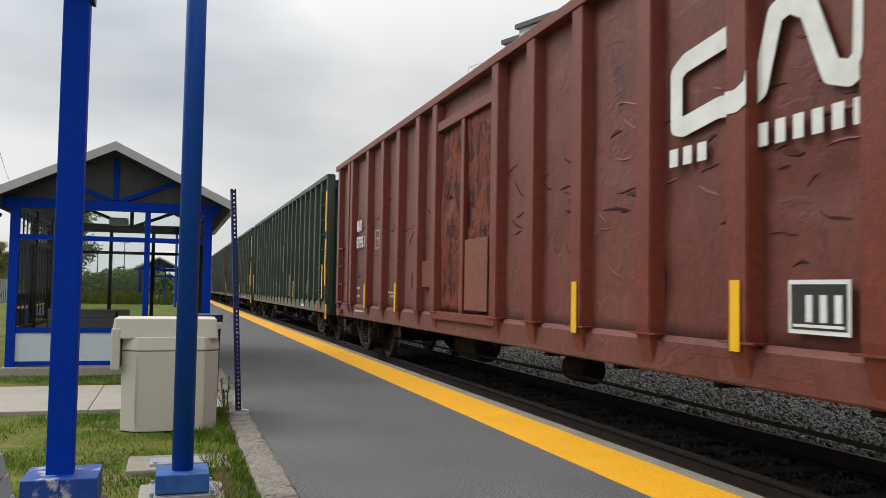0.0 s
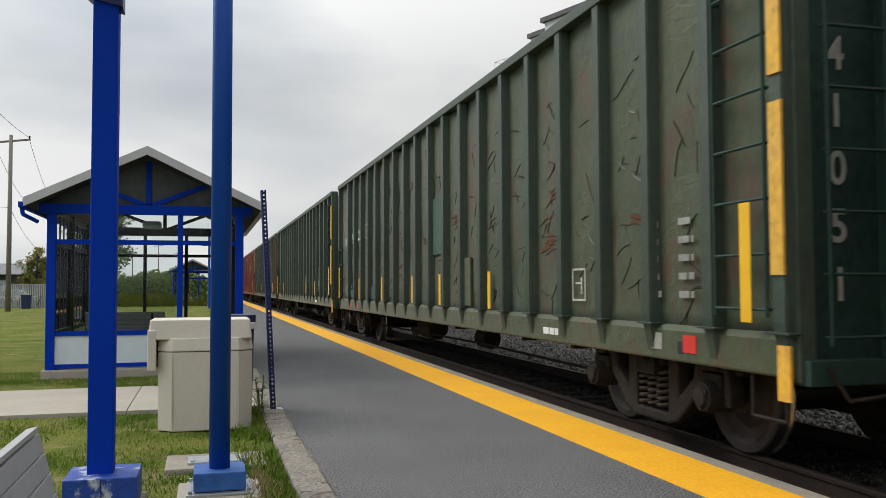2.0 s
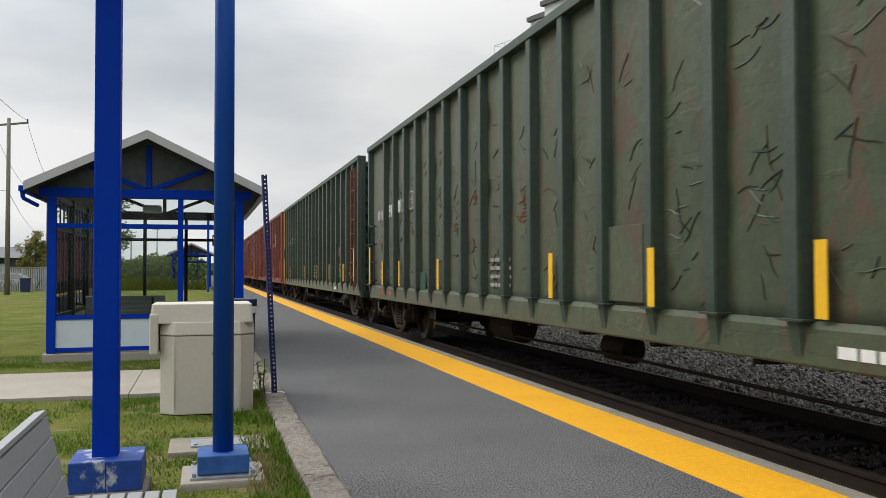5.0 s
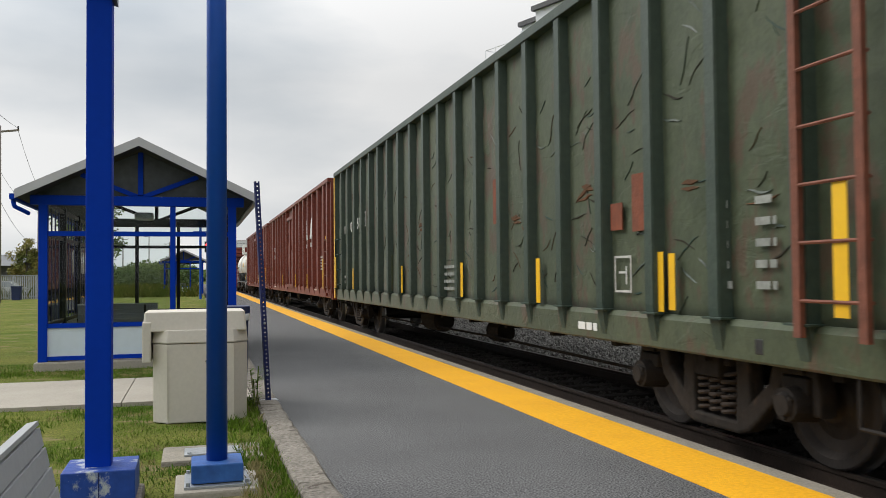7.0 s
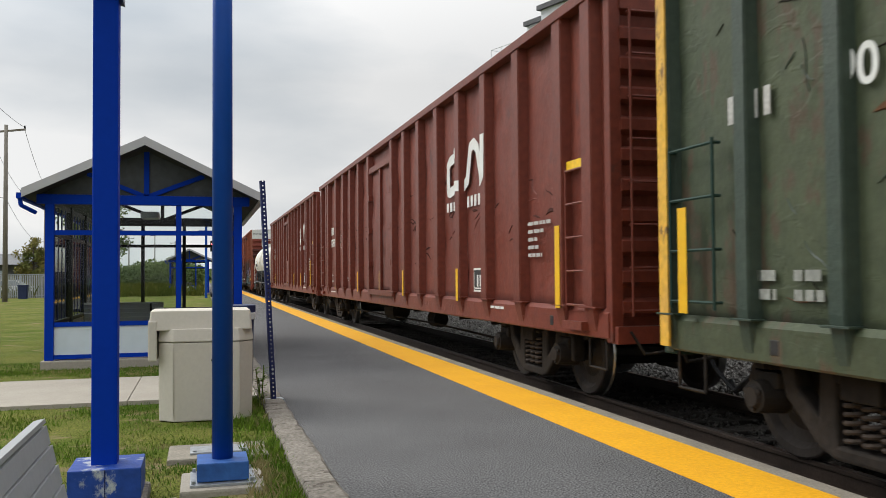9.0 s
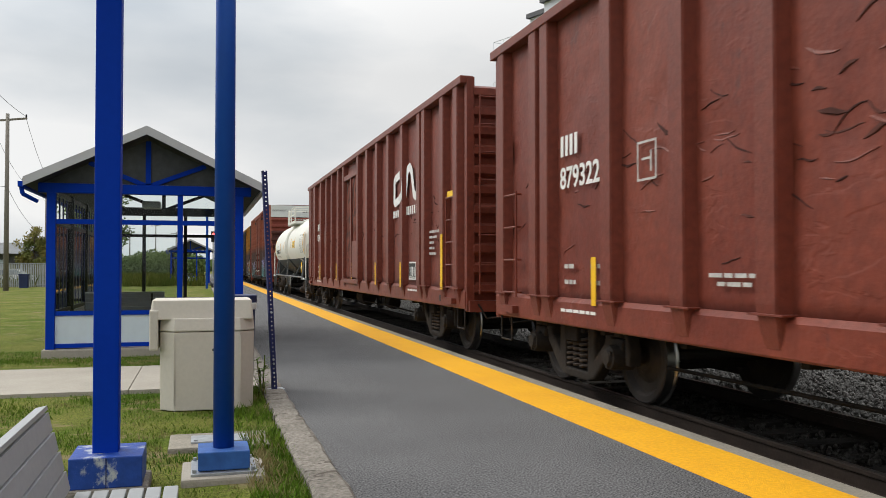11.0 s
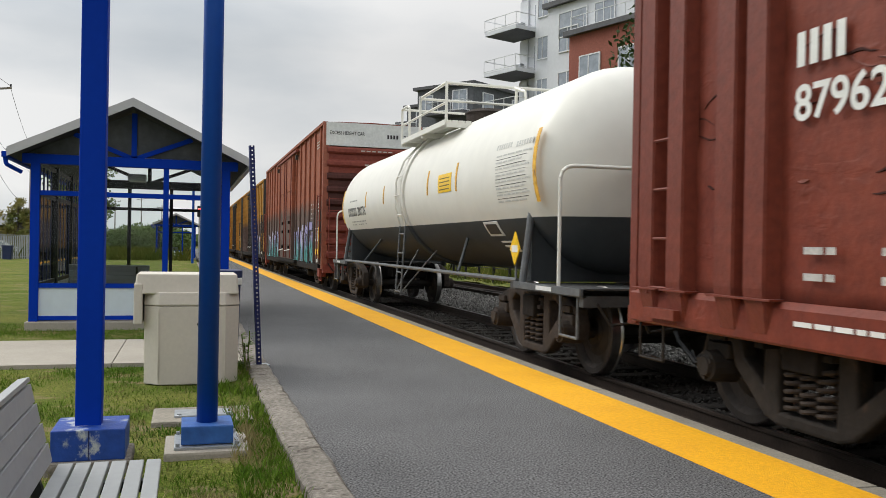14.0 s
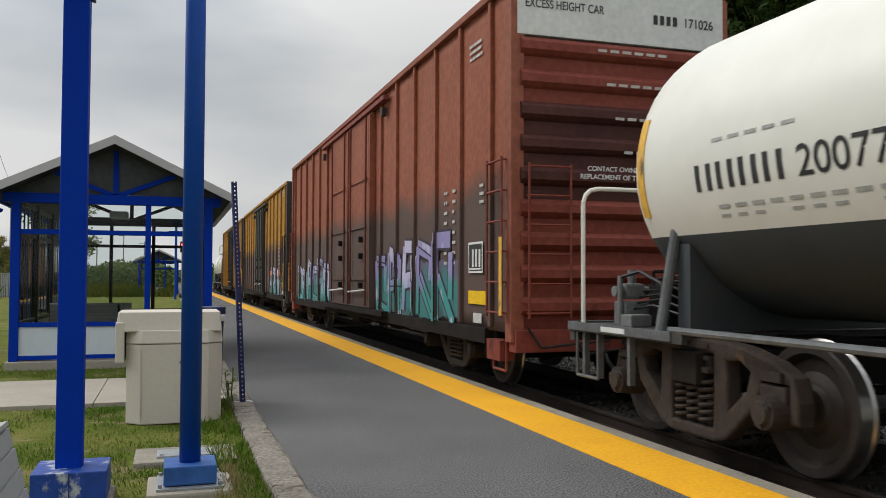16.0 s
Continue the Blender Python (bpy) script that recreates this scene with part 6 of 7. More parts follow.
        part("platform_plate", boxed(-1.506, -1.501, *sorted((yy + s * 0.75, yy + s * 1.2)), 1.03, 1.08), "panel_white", c, "small white plate")
        for dy in (0.25, 0.55, 1.15) if s < 0 else ():
            part("platform_hanger", boxed(-1.44, -1.38, *sorted((yy + s * dy, yy + s * (dy + 0.05))), 0.55, 1.02), "tank_grey", c)
        bm = bmesh.new()
        pipe(bm, [(-1.45, yy + s * 0.15, 1.1), (-1.45, yy + s * 0.15, 0.55), (-1.45, yy + s * 0.6, 0.55), (-1.45, yy + s * 0.6, 1.1)], 0.018, 6)
        part("sill_step", bm, "tank_grey", c)
        # brake gear: valve body, tanks, bent pipes and hoses
        if s > 0:
            continue
        bm = bmesh.new()
        box(bm, -1.15, -0.80, *sorted((yy + s * 0.42, yy + s * 0.66)), 1.08, 1.32, 0.02)
        box(bm, -1.12, -0.88, *sorted((yy + s * 0.46, yy + s * 0.62)), 1.34, 1.50, 0.03)
        rod(bm, (-1.22, yy + s * 0.54, 1.42), (-0.7, yy + s * 0.54, 1.42), 0.055, 10)
        rod(bm, (-1.0, yy + s * 0.54, 1.50), (-1.0, yy + s * 0.54, 1.64), 0.045, 10)
        rod(bm, (-1.18, yy + s * 0.60, 1.08), (-1.18, yy + s * 0.60, 1.58), 0.03, 8)
        box(bm, -1.30, -1.05, *sorted((yy + s * 0.80, yy + s * 1.0)), 1.08, 1.20, 0.015)
        part("brake_valve", bm, "valve_grey", c, "grey cast brake valve")
        bm = bmesh.new()
        for q in range(6):
            zq = 1.24 + 0.06 * q
            pipe(bm, [(-1.05 + 0.05 * q, yy + s * 0.62, zq), (-1.0 + 0.04 * q, yy + s * (0.95 + 0.06 * q), zq + 0.05), (-0.95, yy + s * (1.3 + 0.07 * q), zq - 0.02), (-0.8, yy + s * 1.85, 1.22 + 0.03 * q)], 0.013, 6)
        pipe(bm, [(-1.18, yy + s * 0.6, 1.56), (-1.1, yy + s * 0.85, 1.62), (-1.1, yy + s * 1.25, 1.5), (-1.2, yy + s * 1.5, 1.18)], 0.018, 6)
        part("brake_pipes", bm, "black_metal", c, "bundle of bent brake pipes")
        bm = bmesh.new()
        rod(bm, (-0.55, yy + s * 0.9, 1.36), (-0.2, yy + s * 1.3, 1.36), 0.16, 12)
        box(bm, -0.9, -0.55, *sorted((yy + s * 0.7, yy + s * 1.05)), 1.08, 1.5, 0.03)
        pipe(bm, [(-0.9, yy + s * 0.8, 1.5), (-0.9, yy + s * 0.8, 1.62), (-0.4, yy + s * 1.0, 1.62)], 0.02, 6)
        pipe(bm, [(-0.3, yy + s * 0.6, 1.45), (0.3, yy + s * 1.7, 1.4)], 0.02, 6)
        part("brake_valve_gear", bm, "under", c, "cluster of brake valves and pipes")
    # side ladder to the top platform
    for yy in (ym - 0.10, ym + 0.33):
        part("ladder_rail", pipe(bmesh.new(), [(-1.50, yy, 0.55), (-1.42, yy, belt)], 0.022, 6), "tank_grey", c, "grey ladder rail")
        pts = [(-1.42, yy, belt)] + [on(yy, z, 0.06) for z in (2.3, 2.8, 3.2, 3.6)] + [(-1.30, yy, 3.7)]
        part("ladder_rail", pipe(bmesh.new(), pts, 0.022, 6), "tank_white", c, "white ladder rail")
    for k in range(10):
        z = 0.62 + k * 0.38
        x = -1.50 + 0.06 * (z - 0.6) if z < 1.9 else on(0, min(z, 4.15), 0.06)[0]
        if z < 3.7:
            part("rung", pipe(bmesh.new(), [(x, ym - 0.10, z), (x, ym + 0.33, z)], 0.016, 6), "tank_grey" if z < belt else "tank_white", c)
    bm = bmesh.new()
    pipe(bm, [(-1.5, ym - 0.10, 0.6), (-0.9, ym - 0.67, 1.45)], 0.014, 6)
    pipe(bm, [(-1.5, ym + 0.33, 0.6), (-0.9, ym + 0.68, 1.45)], 0.014, 6)
    part("ladder_brace", bm, "tank_grey", c)
    # top platform with railing and dome housing
    pa, pb, zd = 5.5, 8.6, 3.64
    plank = mesh_of("grating_plank", boxed(-0.055, 0.055, pa, pb, zd, zd + 0.035), "tank_white")
    for s in (-1, 1):
        for k in range(4):
            place("grating_plank", plank, c, pose(s * (0.93 + k * 0.13), 0, 0))
        part("platform_edge", boxed(*sorted((s * 1.33, s * 1.38)), pa, pb, zd - 0.045, zd + 0.045), "tank_white", c)
        for y in (pa, (pa + pb) / 2, pb):
            part("platform_bracket", boxed(*sorted((s * 0.85, s * 1.36)), y - 0.03, y + 0.03, zd - 0.09, zd - 0.005), "tank_white", c)
        bm = bmesh.new()
        x = s * 1.36
        pipe(bm, [(x, pb, zd), (x, pb, zd + 0.66), (x, pb - 0.5, zd + 0.66), (x, pb - 0.6, zd + 0.6), (x, pb - 0.6, zd)], 0.028, 6)
        pipe(bm, [(x, 7.2, zd), (x, 7.2, zd + 0.6), (x, 7.1, zd + 0.66), (x, pa, zd + 0.66)], 0.028, 6)
        pipe(bm, [(x, pb, zd + 0.33), (x, pa, zd + 0.33)], 0.022, 6)
        for y in (pa,):
            pipe(bm, [(x, y, zd), (x, y, zd + 0.66)], 0.028, 6)
        part("platform_railing", bm, "tank_white", c, "white pipe safety railing")
    bm = bmesh.new()
    pipe(bm, [(-1.36, pa, zd + 0.66), (-0.05, pa, zd + 0.66), (0.05, pa - 0.3, zd + 0.55), (0.05, pa - 0.35, zd + 0.2)], 0.028, 6)
    pipe(bm, [(0, pa, zd + 0.2), (0, pa, zd + 0.66)], 0.028, 6)
    pipe(bm, [(0, pa, zd + 0.66), (1.36, pa, zd + 0.66)], 0.028, 6)
    for yy in (pb, 7.2):
        pipe(bm, [(-1.36, yy, zd + 0.66), (1.36, yy, zd + 0.66)], 0.026, 6)
    part("platform_railing", bm, "tank_white", c, "white pipe safety railing")
    bm = bmesh.new()
    rod(bm, (0, 7.0, 3.85), (0, 7.0, 4.06), 0.42, 24)
    rod(bm, (0, 7.0, 4.06), (0, 7.0, 4.12), 0.46, 24, 0.36)
    part("dome_housing", bm, "truck_brown", c, "rusty valve housing")
    couplers(c, L)
    for yy in (1.85, L - 1.9):
        truck(c, yy, "truck_brown")
    return c


def on_side(c, bm, name, mat, ribs, half, step, lab=""):
    """A thin painted shape on the side sheet, carried on over the faces of the ribs it crosses."""
    ys = [v.co.y for v in bm.verts]
    lo, hi = min(ys), max(ys)
    for r in ribs:
        if lo - half < r < hi + half:
            cp = bm.copy()
            for no, at in ((1, r + half), (-1, r - half)):
                bmesh.ops.bisect_plane(cp, geom=cp.verts[:] + cp.edges[:] + cp.faces[:], plane_co=(0, at, 0), plane_no=(0, no, 0), clear_outer=True)
            if cp.verts:
                bmesh.ops.translate(cp, verts=cp.verts[:], vec=(-step, 0, 0))
                part(name, cp, mat, c)
            else:
                cp.free()
    return part(name, bm, mat, c, lab)


def sprayed_piece(c, y0, y1, z0, z1, seed, fills, ribs):
    """Sprayed mural of crowded bent strokes that cannot be read, with dark outlines over a ragged cloud."""
    rng = random.Random(seed)
    x, half, step = -1.484, 0.046, 0.056
    # ragged cloud behind the strokes
    bm = bmesh.new()
    n = 26
    up = [(y1 - (y1 - y0) * k / n, z1 - 0.22 - 0.3 * abs(noise.noise((k * 0.5, seed, 0))) - 0.12 * rng.random()) for k in range(n + 1)]
    dn = [(y, z0 - 0.02 + 0.16 * rng.random()) for y, _ in up]
    for (p, q), (r, t) in zip(zip(up, up[1:]), zip(dn, dn[1:])):
        bm.faces.new([bm.verts.new((x, *v)) for v in (p, q, t, r)])
    bmesh.ops.remove_doubles(bm, verts=bm.verts[:], dist=0.0005)
    on_side(c, bm, "sprayed_cloud", "spray_cloud", ribs, half, step)
    # crowded strokes: uprights, leaning bars and short arms
    y, k = y1 - 0.15, 0
    while y > y0 + 0.35:
        w, f = rng.uniform(0.75, 1.05), fills[k % len(fills)]
        h0, h1, lean = z0 + rng.uniform(0.02, 0.2), z1 - rng.uniform(0.0, 0.3), rng.uniform(-0.12, 0.12)
        arms = [((0.0, 0.0), (0.0, 1.0)), ((0.0, 1.0), (0.75, rng.uniform(0.8, 1.0))), ((0.75, rng.uniform(0.8, 0.95)), (0.7, rng.uniform(0.1, 0.5)))]
        arms += rng.choice(([((0.0, 0.5), (0.75, 0.45))], [((0.05, 0.1), (0.8, 0.0))], [((0.1, 0.55), (0.85, 0.0))], [((0.0, 0.45), (0.8, 0.5)), ((0.7, 0.45), (0.75, 0.02))]))
        for (a, b), (p, q) in arms:
            thick = rng.uniform(0.17, 0.27)
            pa = (y - a * w + lean * b, h0 + (h1 - h0) * b)
            pb = (y - p * w + lean * q, h0 + (h1 - h0) * q)
            k += 1
            off = 0.0004 * (k % 9)
            for dx, wide, name, mat in ((0.004, thick + 0.085, "sprayed_outline", "spray_line"), (0.009, thick, "sprayed_stroke", f)):
                bm = bar(bmesh.new(), (x - dx - off, *pa), (x - dx - off, *pb), wide, 0.001, (1, 0, 0))
                on_side(c, bm, name, mat, ribs, half, step)
            if rng.random() < 0.5:
                bm = bar(bmesh.new(), (x - 0.0145, pa[0] - thick * 0.2, pa[1]), (x - 0.0145, pb[0] - thick * 0.2, pb[1] - 0.05), 0.028, 0.001, (1, 0, 0))
                on_side(c, bm, "sprayed_outline", "spray_line", ribs, half, step)
        y -= w + rng.uniform(-0.05, 0.08)


def box_car(y0, L, side, end, lab, door_mat, top=5.28, name="boxcar"):
    c = car_root(name, lab, "boxcar", y0)
    c.scale.x = 1.0
    sill = 0.88
    tall = side == "graffiti_red"
    xp = 1.47
    for s in (-1, 1):
        bm = dented_panel(0.05, L - 0.05, sill, top - 0.12, s * xp, 0.008, 3.0 + s, 0.22)
        part("side_panel", bm, side, c, "painted steel side sheet", smooth=True)
        d0, d1 = (7.3, 11.8) if tall else (L / 2 - 1.55, L / 2 + 1.55)
        ribs = [0.75 + k * 1.2 for k in range(int((L - 1) / 1.2) + 1)]
        ribs = [y for y in ribs if not d0 - 0.15 < y < d1 + 0.15]
        rm = mesh_of("rib", boxed(-0.055, 0.0, -0.045, 0.045, sill + 0.05, top - 0.14, bevel=0.01), side)
        for y in ribs:
            place("rib", rm, c, pose(s * xp, y, 0, 0, 0, 0 if s < 0 else 180))
        part("roof_edge", boxed(*sorted((s * 1.40, s * 1.55)), 0, L, top - 0.14, top - 0.04, bevel=0.01), side if side != "graffiti_red" else "box_red", c)
        part("side_sill", boxed(*sorted((s * 1.38, s * 1.52)), 0.9, L - 0.9, sill - 0.18, sill + 0.02, bevel=0.01), "under", c)
        for a, b in ((d0, (d0 + d1) / 2), ((d0 + d1) / 2, d1)):
            dr = part("door", boxed(*sorted((s * 1.47, s * 1.56)), a + 0.02, b - 0.02, sill + 0.05, top - 0.35, bevel=0.012), door_mat, c, "plug door leaf")
            for z in (1.5, 2.6, 3.6):
                part("door_bar", boxed(*sorted((s * 1.555, s * 1.59)), a + 0.06, b - 0.06, z, z + 0.07), door_mat, dr)
            part("door_stile", boxed(*sorted((s * 1.555, s * 1.60)), a + 0.03, a + 0.12, sill + 0.08, top - 0.4, bevel=0.008), door_mat, dr)
            for z in (sill + 0.45, 1.95, 2.3):
                part("lock_keeper", boxed(*sorted((s * 1.56, s * 1.645)), (a + b) / 2 - 0.32, (a + b) / 2 - 0.22, z, z + 0.12, bevel=0.008), "under", dr)
            bm = bmesh.new()
            pipe(bm, [(s * 1.64, a + 0.3, 1.30), (s * 1.64, b - 0.3, 1.24)], 0.02, 6)
            part("lock_handle", bm, "panel_white", dr, "pale worn locking handle")
            for y in (a + 0.35, b - 0.35):
                bm = bmesh.new()
                pipe(bm, [(s * 1.61, y, sill + 0.1), (s * 1.61, y, top - 0.4)], 0.022, 6)
                part("locking_rod", bm, "red_dark" if side == "graffiti_red" else "box_black", dr)
        part("door_track", boxed(*sorted((s * 1.50, s * 1.62)), d0 - 1.2, d1 + 1.2, top - 0.34, top - 0.26), end, c)
        part("door_sill", boxed(*sorted((s * 1.50, s * 1.64)), d0 - 1.2, d1 + 1.2, sill - 0.06, sill + 0.04), "under", c)
        for y in (d0 - 1.0, d1 + 1.0):
            part("roller_bracket", boxed(*sorted((s * 1.50, s * 1.60)), y, y + 0.14, top - 0.62, top - 0.45, bevel=0.02), "box_black", c)
    bm = bmesh.new()
    extrude(bm, [(-1.50, top - 0.06), (-1.0, top - 0.03), (0, top - 0.01), (1.0, top - 0.03), (1.50, top - 0.06), (1.4, top - 0.14), (-1.4, top - 0.14)], 1, 0, L)
    part("roof", bm, end, c, "low pitched steel roof")
    for y, s in ((0.0, -1), (L, 1)):
        n, z0, z1 = 9, sill + 0.05, top - 0.78
        for k in range(n):
            za, h = z0 + (z1 - z0) * k / n, (z1 - z0) / n
            prof = [(y, za), (y, za + h * 0.40), (y + s * 0.045, za + h * 0.46), (y + s * 0.10, za + h * 0.58), (y + s * 0.10, za + h * 0.82), (y + s * 0.05, za + h * 0.95), (y, za + h), (y - s * 0.1, za + h), (y - s * 0.1, za)]
            bm = extrude(bmesh.new(), prof, 0, -1.42, 1.42)
            part("end_panel", bm, "sooty_end" if tall and k in (4, 5, 6) and s < 0 else end, c, "dark repainted pressed end sheet" if tall and k in (4, 5, 6) and s < 0 else "")
        if tall and s < 0:
            for k, (x0, row) in enumerate(((-0.55, "CONTACT OWNER BEFORE"), (-0.65, "REPLACEMENT OF THE"))):
                lettering(c, row, 0.085, pose(x0, y - 0.102, z0 + (z1 - z0) * 4 / n + (0.36 - 0.10 * k) * 1.0, 90, 0, 0), "stencil", None, 0.001)
        wb = part("end_band", boxed(-1.46, 1.46, *sorted((y + s * 0.045, y - s * 0.1)), z1 + 0.02, top - 0.055), "panel_white" if side == "graffiti_red" else end, c, "white painted top band" if side == "graffiti_red" else "")
        if side == "graffiti_red" and s < 0:
            ym = -0.047
            lettering(c, "EXCESS HEIGHT CAR", 0.15, pose(-1.36, ym, z1 + 0.36, 90, 0, 0) @ Matrix.Diagonal((0.76, 1, 1, 1)), "black_stencil", None, 0.0015)
            for k in range(4):
                part("painted_mark", boxed(0.42 + k * 0.095, 0.48 + k * 0.095, ym - 0.003, ym, z1 + 0.30, z1 + 0.42), "black_stencil", c)
            lettering(c, "171026", 0.17, pose(0.86, ym - 0.002, z1 + 0.30, 90, 0, 0) @ Matrix.Diagonal((0.88, 1, 1, 1)), "black_stencil", None, 0.002)
            for k in range(4):
                for q in range(6 - k // 2):
                    part("painted_line", boxed(-0.4 + 0.12 * k + 0.17 * q, -0.28 + 0.12 * k + 0.17 * q, -0.106, -0.101, z1 - 0.135 - 0.42 * k, z1 - 0.10 - 0.42 * k), "stencil_worn", c)
        for sx in (-1, 1):
            part("corner_post", boxed(*sorted((sx * 1.37, sx * 1.54)), *sorted((y - s * 0.16, y + s * 0.04)), sill - 0.1, top - 0.08, bevel=0.014), end if side != "graffiti_red" else "box_red", c)
        part("end_sill", boxed(-1.5, 1.5, *sorted((y - s * 0.12, y + s * 0.1)), sill - 0.22, sill + 0.05, bevel=0.01), end, c)
        ladder(c, y + s * 0.15, -1.35, -0.8, sill + 0.25, 2.9, 6, end, "x")
        ladder(c, -1.60, *sorted((y - s * 0.12, y - s * 0.62)), sill + 0.25, 3.0, 6, end)
        bm = bmesh.new()
        box(bm, -1.55, -1.35, *sorted((y - s * 0.3, y - s * 0.75)), sill - 0.35, sill - 0.1)
        pipe(bm, [(-1.5, y - s * 0.2, sill - 0.1), (-1.5, y - s * 0.2, 0.42), (-1.5, y - s * 0.62, 0.42), (-1.5, y - s * 0.62, sill - 0.1)], 0.018, 6)
        part("sill_step", bm, end, c)
        strip(c, -1.625, y - s * 0.09, 1.1, 2.05, 0.09, "grab_yellow")
    plate(c, -1.49, 1.62, 1.62, 0.56, 0.42)
    part("small_notice", boxed(-1.495, -1.482, 0.92, 1.62, 1.20, 1.38), "sign_yellow", c, "small yellow notice")
    part("small_notice", boxed(-1.495, -1.482, 1.1, 1.42, 0.95, 1.08), "print_pale", c, "small pale notice")
    for k in range(8):
        line(c, -1.484, 2.75, 1.75 + 0.15 * k, 0.16, 0.045, "stencil_worn")
        line(c, -1.484, 2.35, 1.75 + 0.15 * k, 0.14, 0.045, "stencil_worn")
    for k in range(3):
        line(c, -1.484, 1.2, 2.55 + 0.11 * k, 0.16, 0.04, "stencil_worn")
        line(c, -1.484, 1.6, 4.55 + 0.09 * k, 0.5, 0.04, "print_pale")
    if tall:
        sprayed_piece(c, 2.0, 7.15, 0.86, 2.15, 3, ("spray_cool", "spray_pale"), ribs)
        sprayed_piece(c, 12.1, 17.9, 0.86, 2.05, 8, ("spray_pale", "spray_cool"), ribs)
    elif side == "graffiti_yellow":
        sprayed_piece(c, 1.2, 5.6, 0.86, 1.95, 5, ("spray_warm", "spray_pale"), ribs)
    part("floor_plate", boxed(-1.4, 1.4, 0.1, L - 0.1, sill, sill + 0.08), "under", c)
    underframe(c, L, sill)
    couplers(c, L)
    for y in (2.9, L - 2.2):
        truck(c, y)
    return c


red_car(0.15, 21.15, 1.0, (17.64, 15.03, 11.5, 7.80, 5.18), 6.05, "879310")
B = green_car(22.63, 20.8, 2.0, 0)
chalk_marks(B)
green_car(44.80, 20.9, 5.0, 1)
green_car(67.05, 21.2, 8.0, 2)
red_car(89.35, 21.55, 11.0, (18.37, 14.43, 11.58, 8.93, 5.2), 5.9, "879322")
red_car(112.35, 20.2, 14.0, (16.75, 13.36, 10.55, 7.12, 4.45), 5.24, "87962")
tank_car(133.6, 16.1)
box_car(150.95, 19.3, "graffiti_red", "box_end_red", "faded red excess-height boxcar with sprayed graffiti", "graffiti_red")
box_car(171.6, 18.4, "graffiti_yellow", "box_black", "faded yellow boxcar with black doors and graffiti", "box_black", 5.0)
box_car(191.2, 18.4, "box_yellow", "box_black", "faded yellow boxcar with rusty sides", "box_black", 5.0)
tank_car(211.0, 16.1, False)


# ---- distance: buildings, trees, poles ----
def tree(name, lab, x, y, h, r, mat, seed, n_leaf=2600, crown_base=0.45, leaf=0.16, z0=-0.3):
    t = thing(name, lab, "tree", pose(x, y, z0))
    rng = np.random.RandomState(seed)
    bm = bmesh.new()
    rod(bm, (0, 0, 0), (0.1, 0, h * 0.4), h * 0.022, 10, h * 0.016)
    rod(bm, (0.1, 0, h * 0.4), (0, 0.1, h * 0.85), h * 0.016, 8, h * 0.004)
    tips = []
    for k in range(11):
        a, z = rng.rand() * 6.28, h * (0.34 + 0.045 * k)
        ln = r * (0.95 - 0.05 * k) * (0.7 + 0.4 * rng.rand())
        tip = (ln * math.cos(a), ln * math.sin(a), z + ln * 0.45)
        rod(bm, (0.05, 0, z), tip, h * 0.008, 6, h * 0.002)
        tips.append(tip)
    part("trunk", bm, "bark", t)
    verts, faces = [], []
    centres = [(rng.normal(0, r * 0.42), rng.normal(0, r * 0.42), h * (crown_base + (1 - crown_base) * rng.rand() * 0.92), r * (0.22 + 0.22 * rng.rand())) for _ in range(30)] + [(*p, r * 0.26) for p in tips]
    for k in range(n_leaf):
        cx, cy, cz, cr = centres[rng.randint(len(centres))]
        d = rng.normal(size=3)
        d *= cr * rng.rand() ** 0.4 / np.linalg.norm(d)
        p = np.array((cx, cy, max(cz, h * crown_base * 0.9))) + d
        u, v = rng.normal(size=3), rng.normal(size=3)
        u *= leaf * (0.6 + rng.rand()) / np.linalg.norm(u)
        v *= leaf * 0.6 / np.linalg.norm(v)
        n = len(verts)
        verts += [tuple(p - u), tuple(p + v), tuple(p + u), tuple(p - v)]
        faces.append((n, n + 1, n + 2, n + 3))
    me = bpy.data.meshes.new("crown")
    me.from_pydata(verts, [], faces)
    me.materials.append(M[mat])
    place("crown", me, t)
    return t


def hedge(name, lab, x0, x1, y0, y1, h, mat, seed, count, leaf):
    rng = np.random.RandomState(seed)
    verts, faces = [], []
    for _ in range(count):
        x, y = x0 + (x1 - x0) * rng.rand(), y0 + (y1 - y0) * rng.rand()
        hh = h * (0.55 + 0.6 * noise.noise((x * 0.12, y * 0.05, seed)) + 0.18 * noise.noise((x * 0.7, y * 0.3, seed)))
        z = -0.2 + max(0.3, hh) * rng.rand() ** 0.6
        u, v = rng.normal(size=3), rng.normal(size=3)
        u *= leaf * (0.6 + rng.rand()) / np.linalg.norm(u)
        v *= leaf * 0.7 / np.linalg.norm(v)
        p, n = np.array((x, y, z)), len(verts)
        verts += [tuple(p - u), tuple(p + v), tuple(p + u), tuple(p - v)]
        faces.append((n, n + 1, n + 2, n + 3))
    me = bpy.data.meshes.new(name)
    me.from_pydata(verts, [], faces)
    me.materials.append(M[mat])
    tagged(new(name, me), lab, "hedge", kind="stuff")


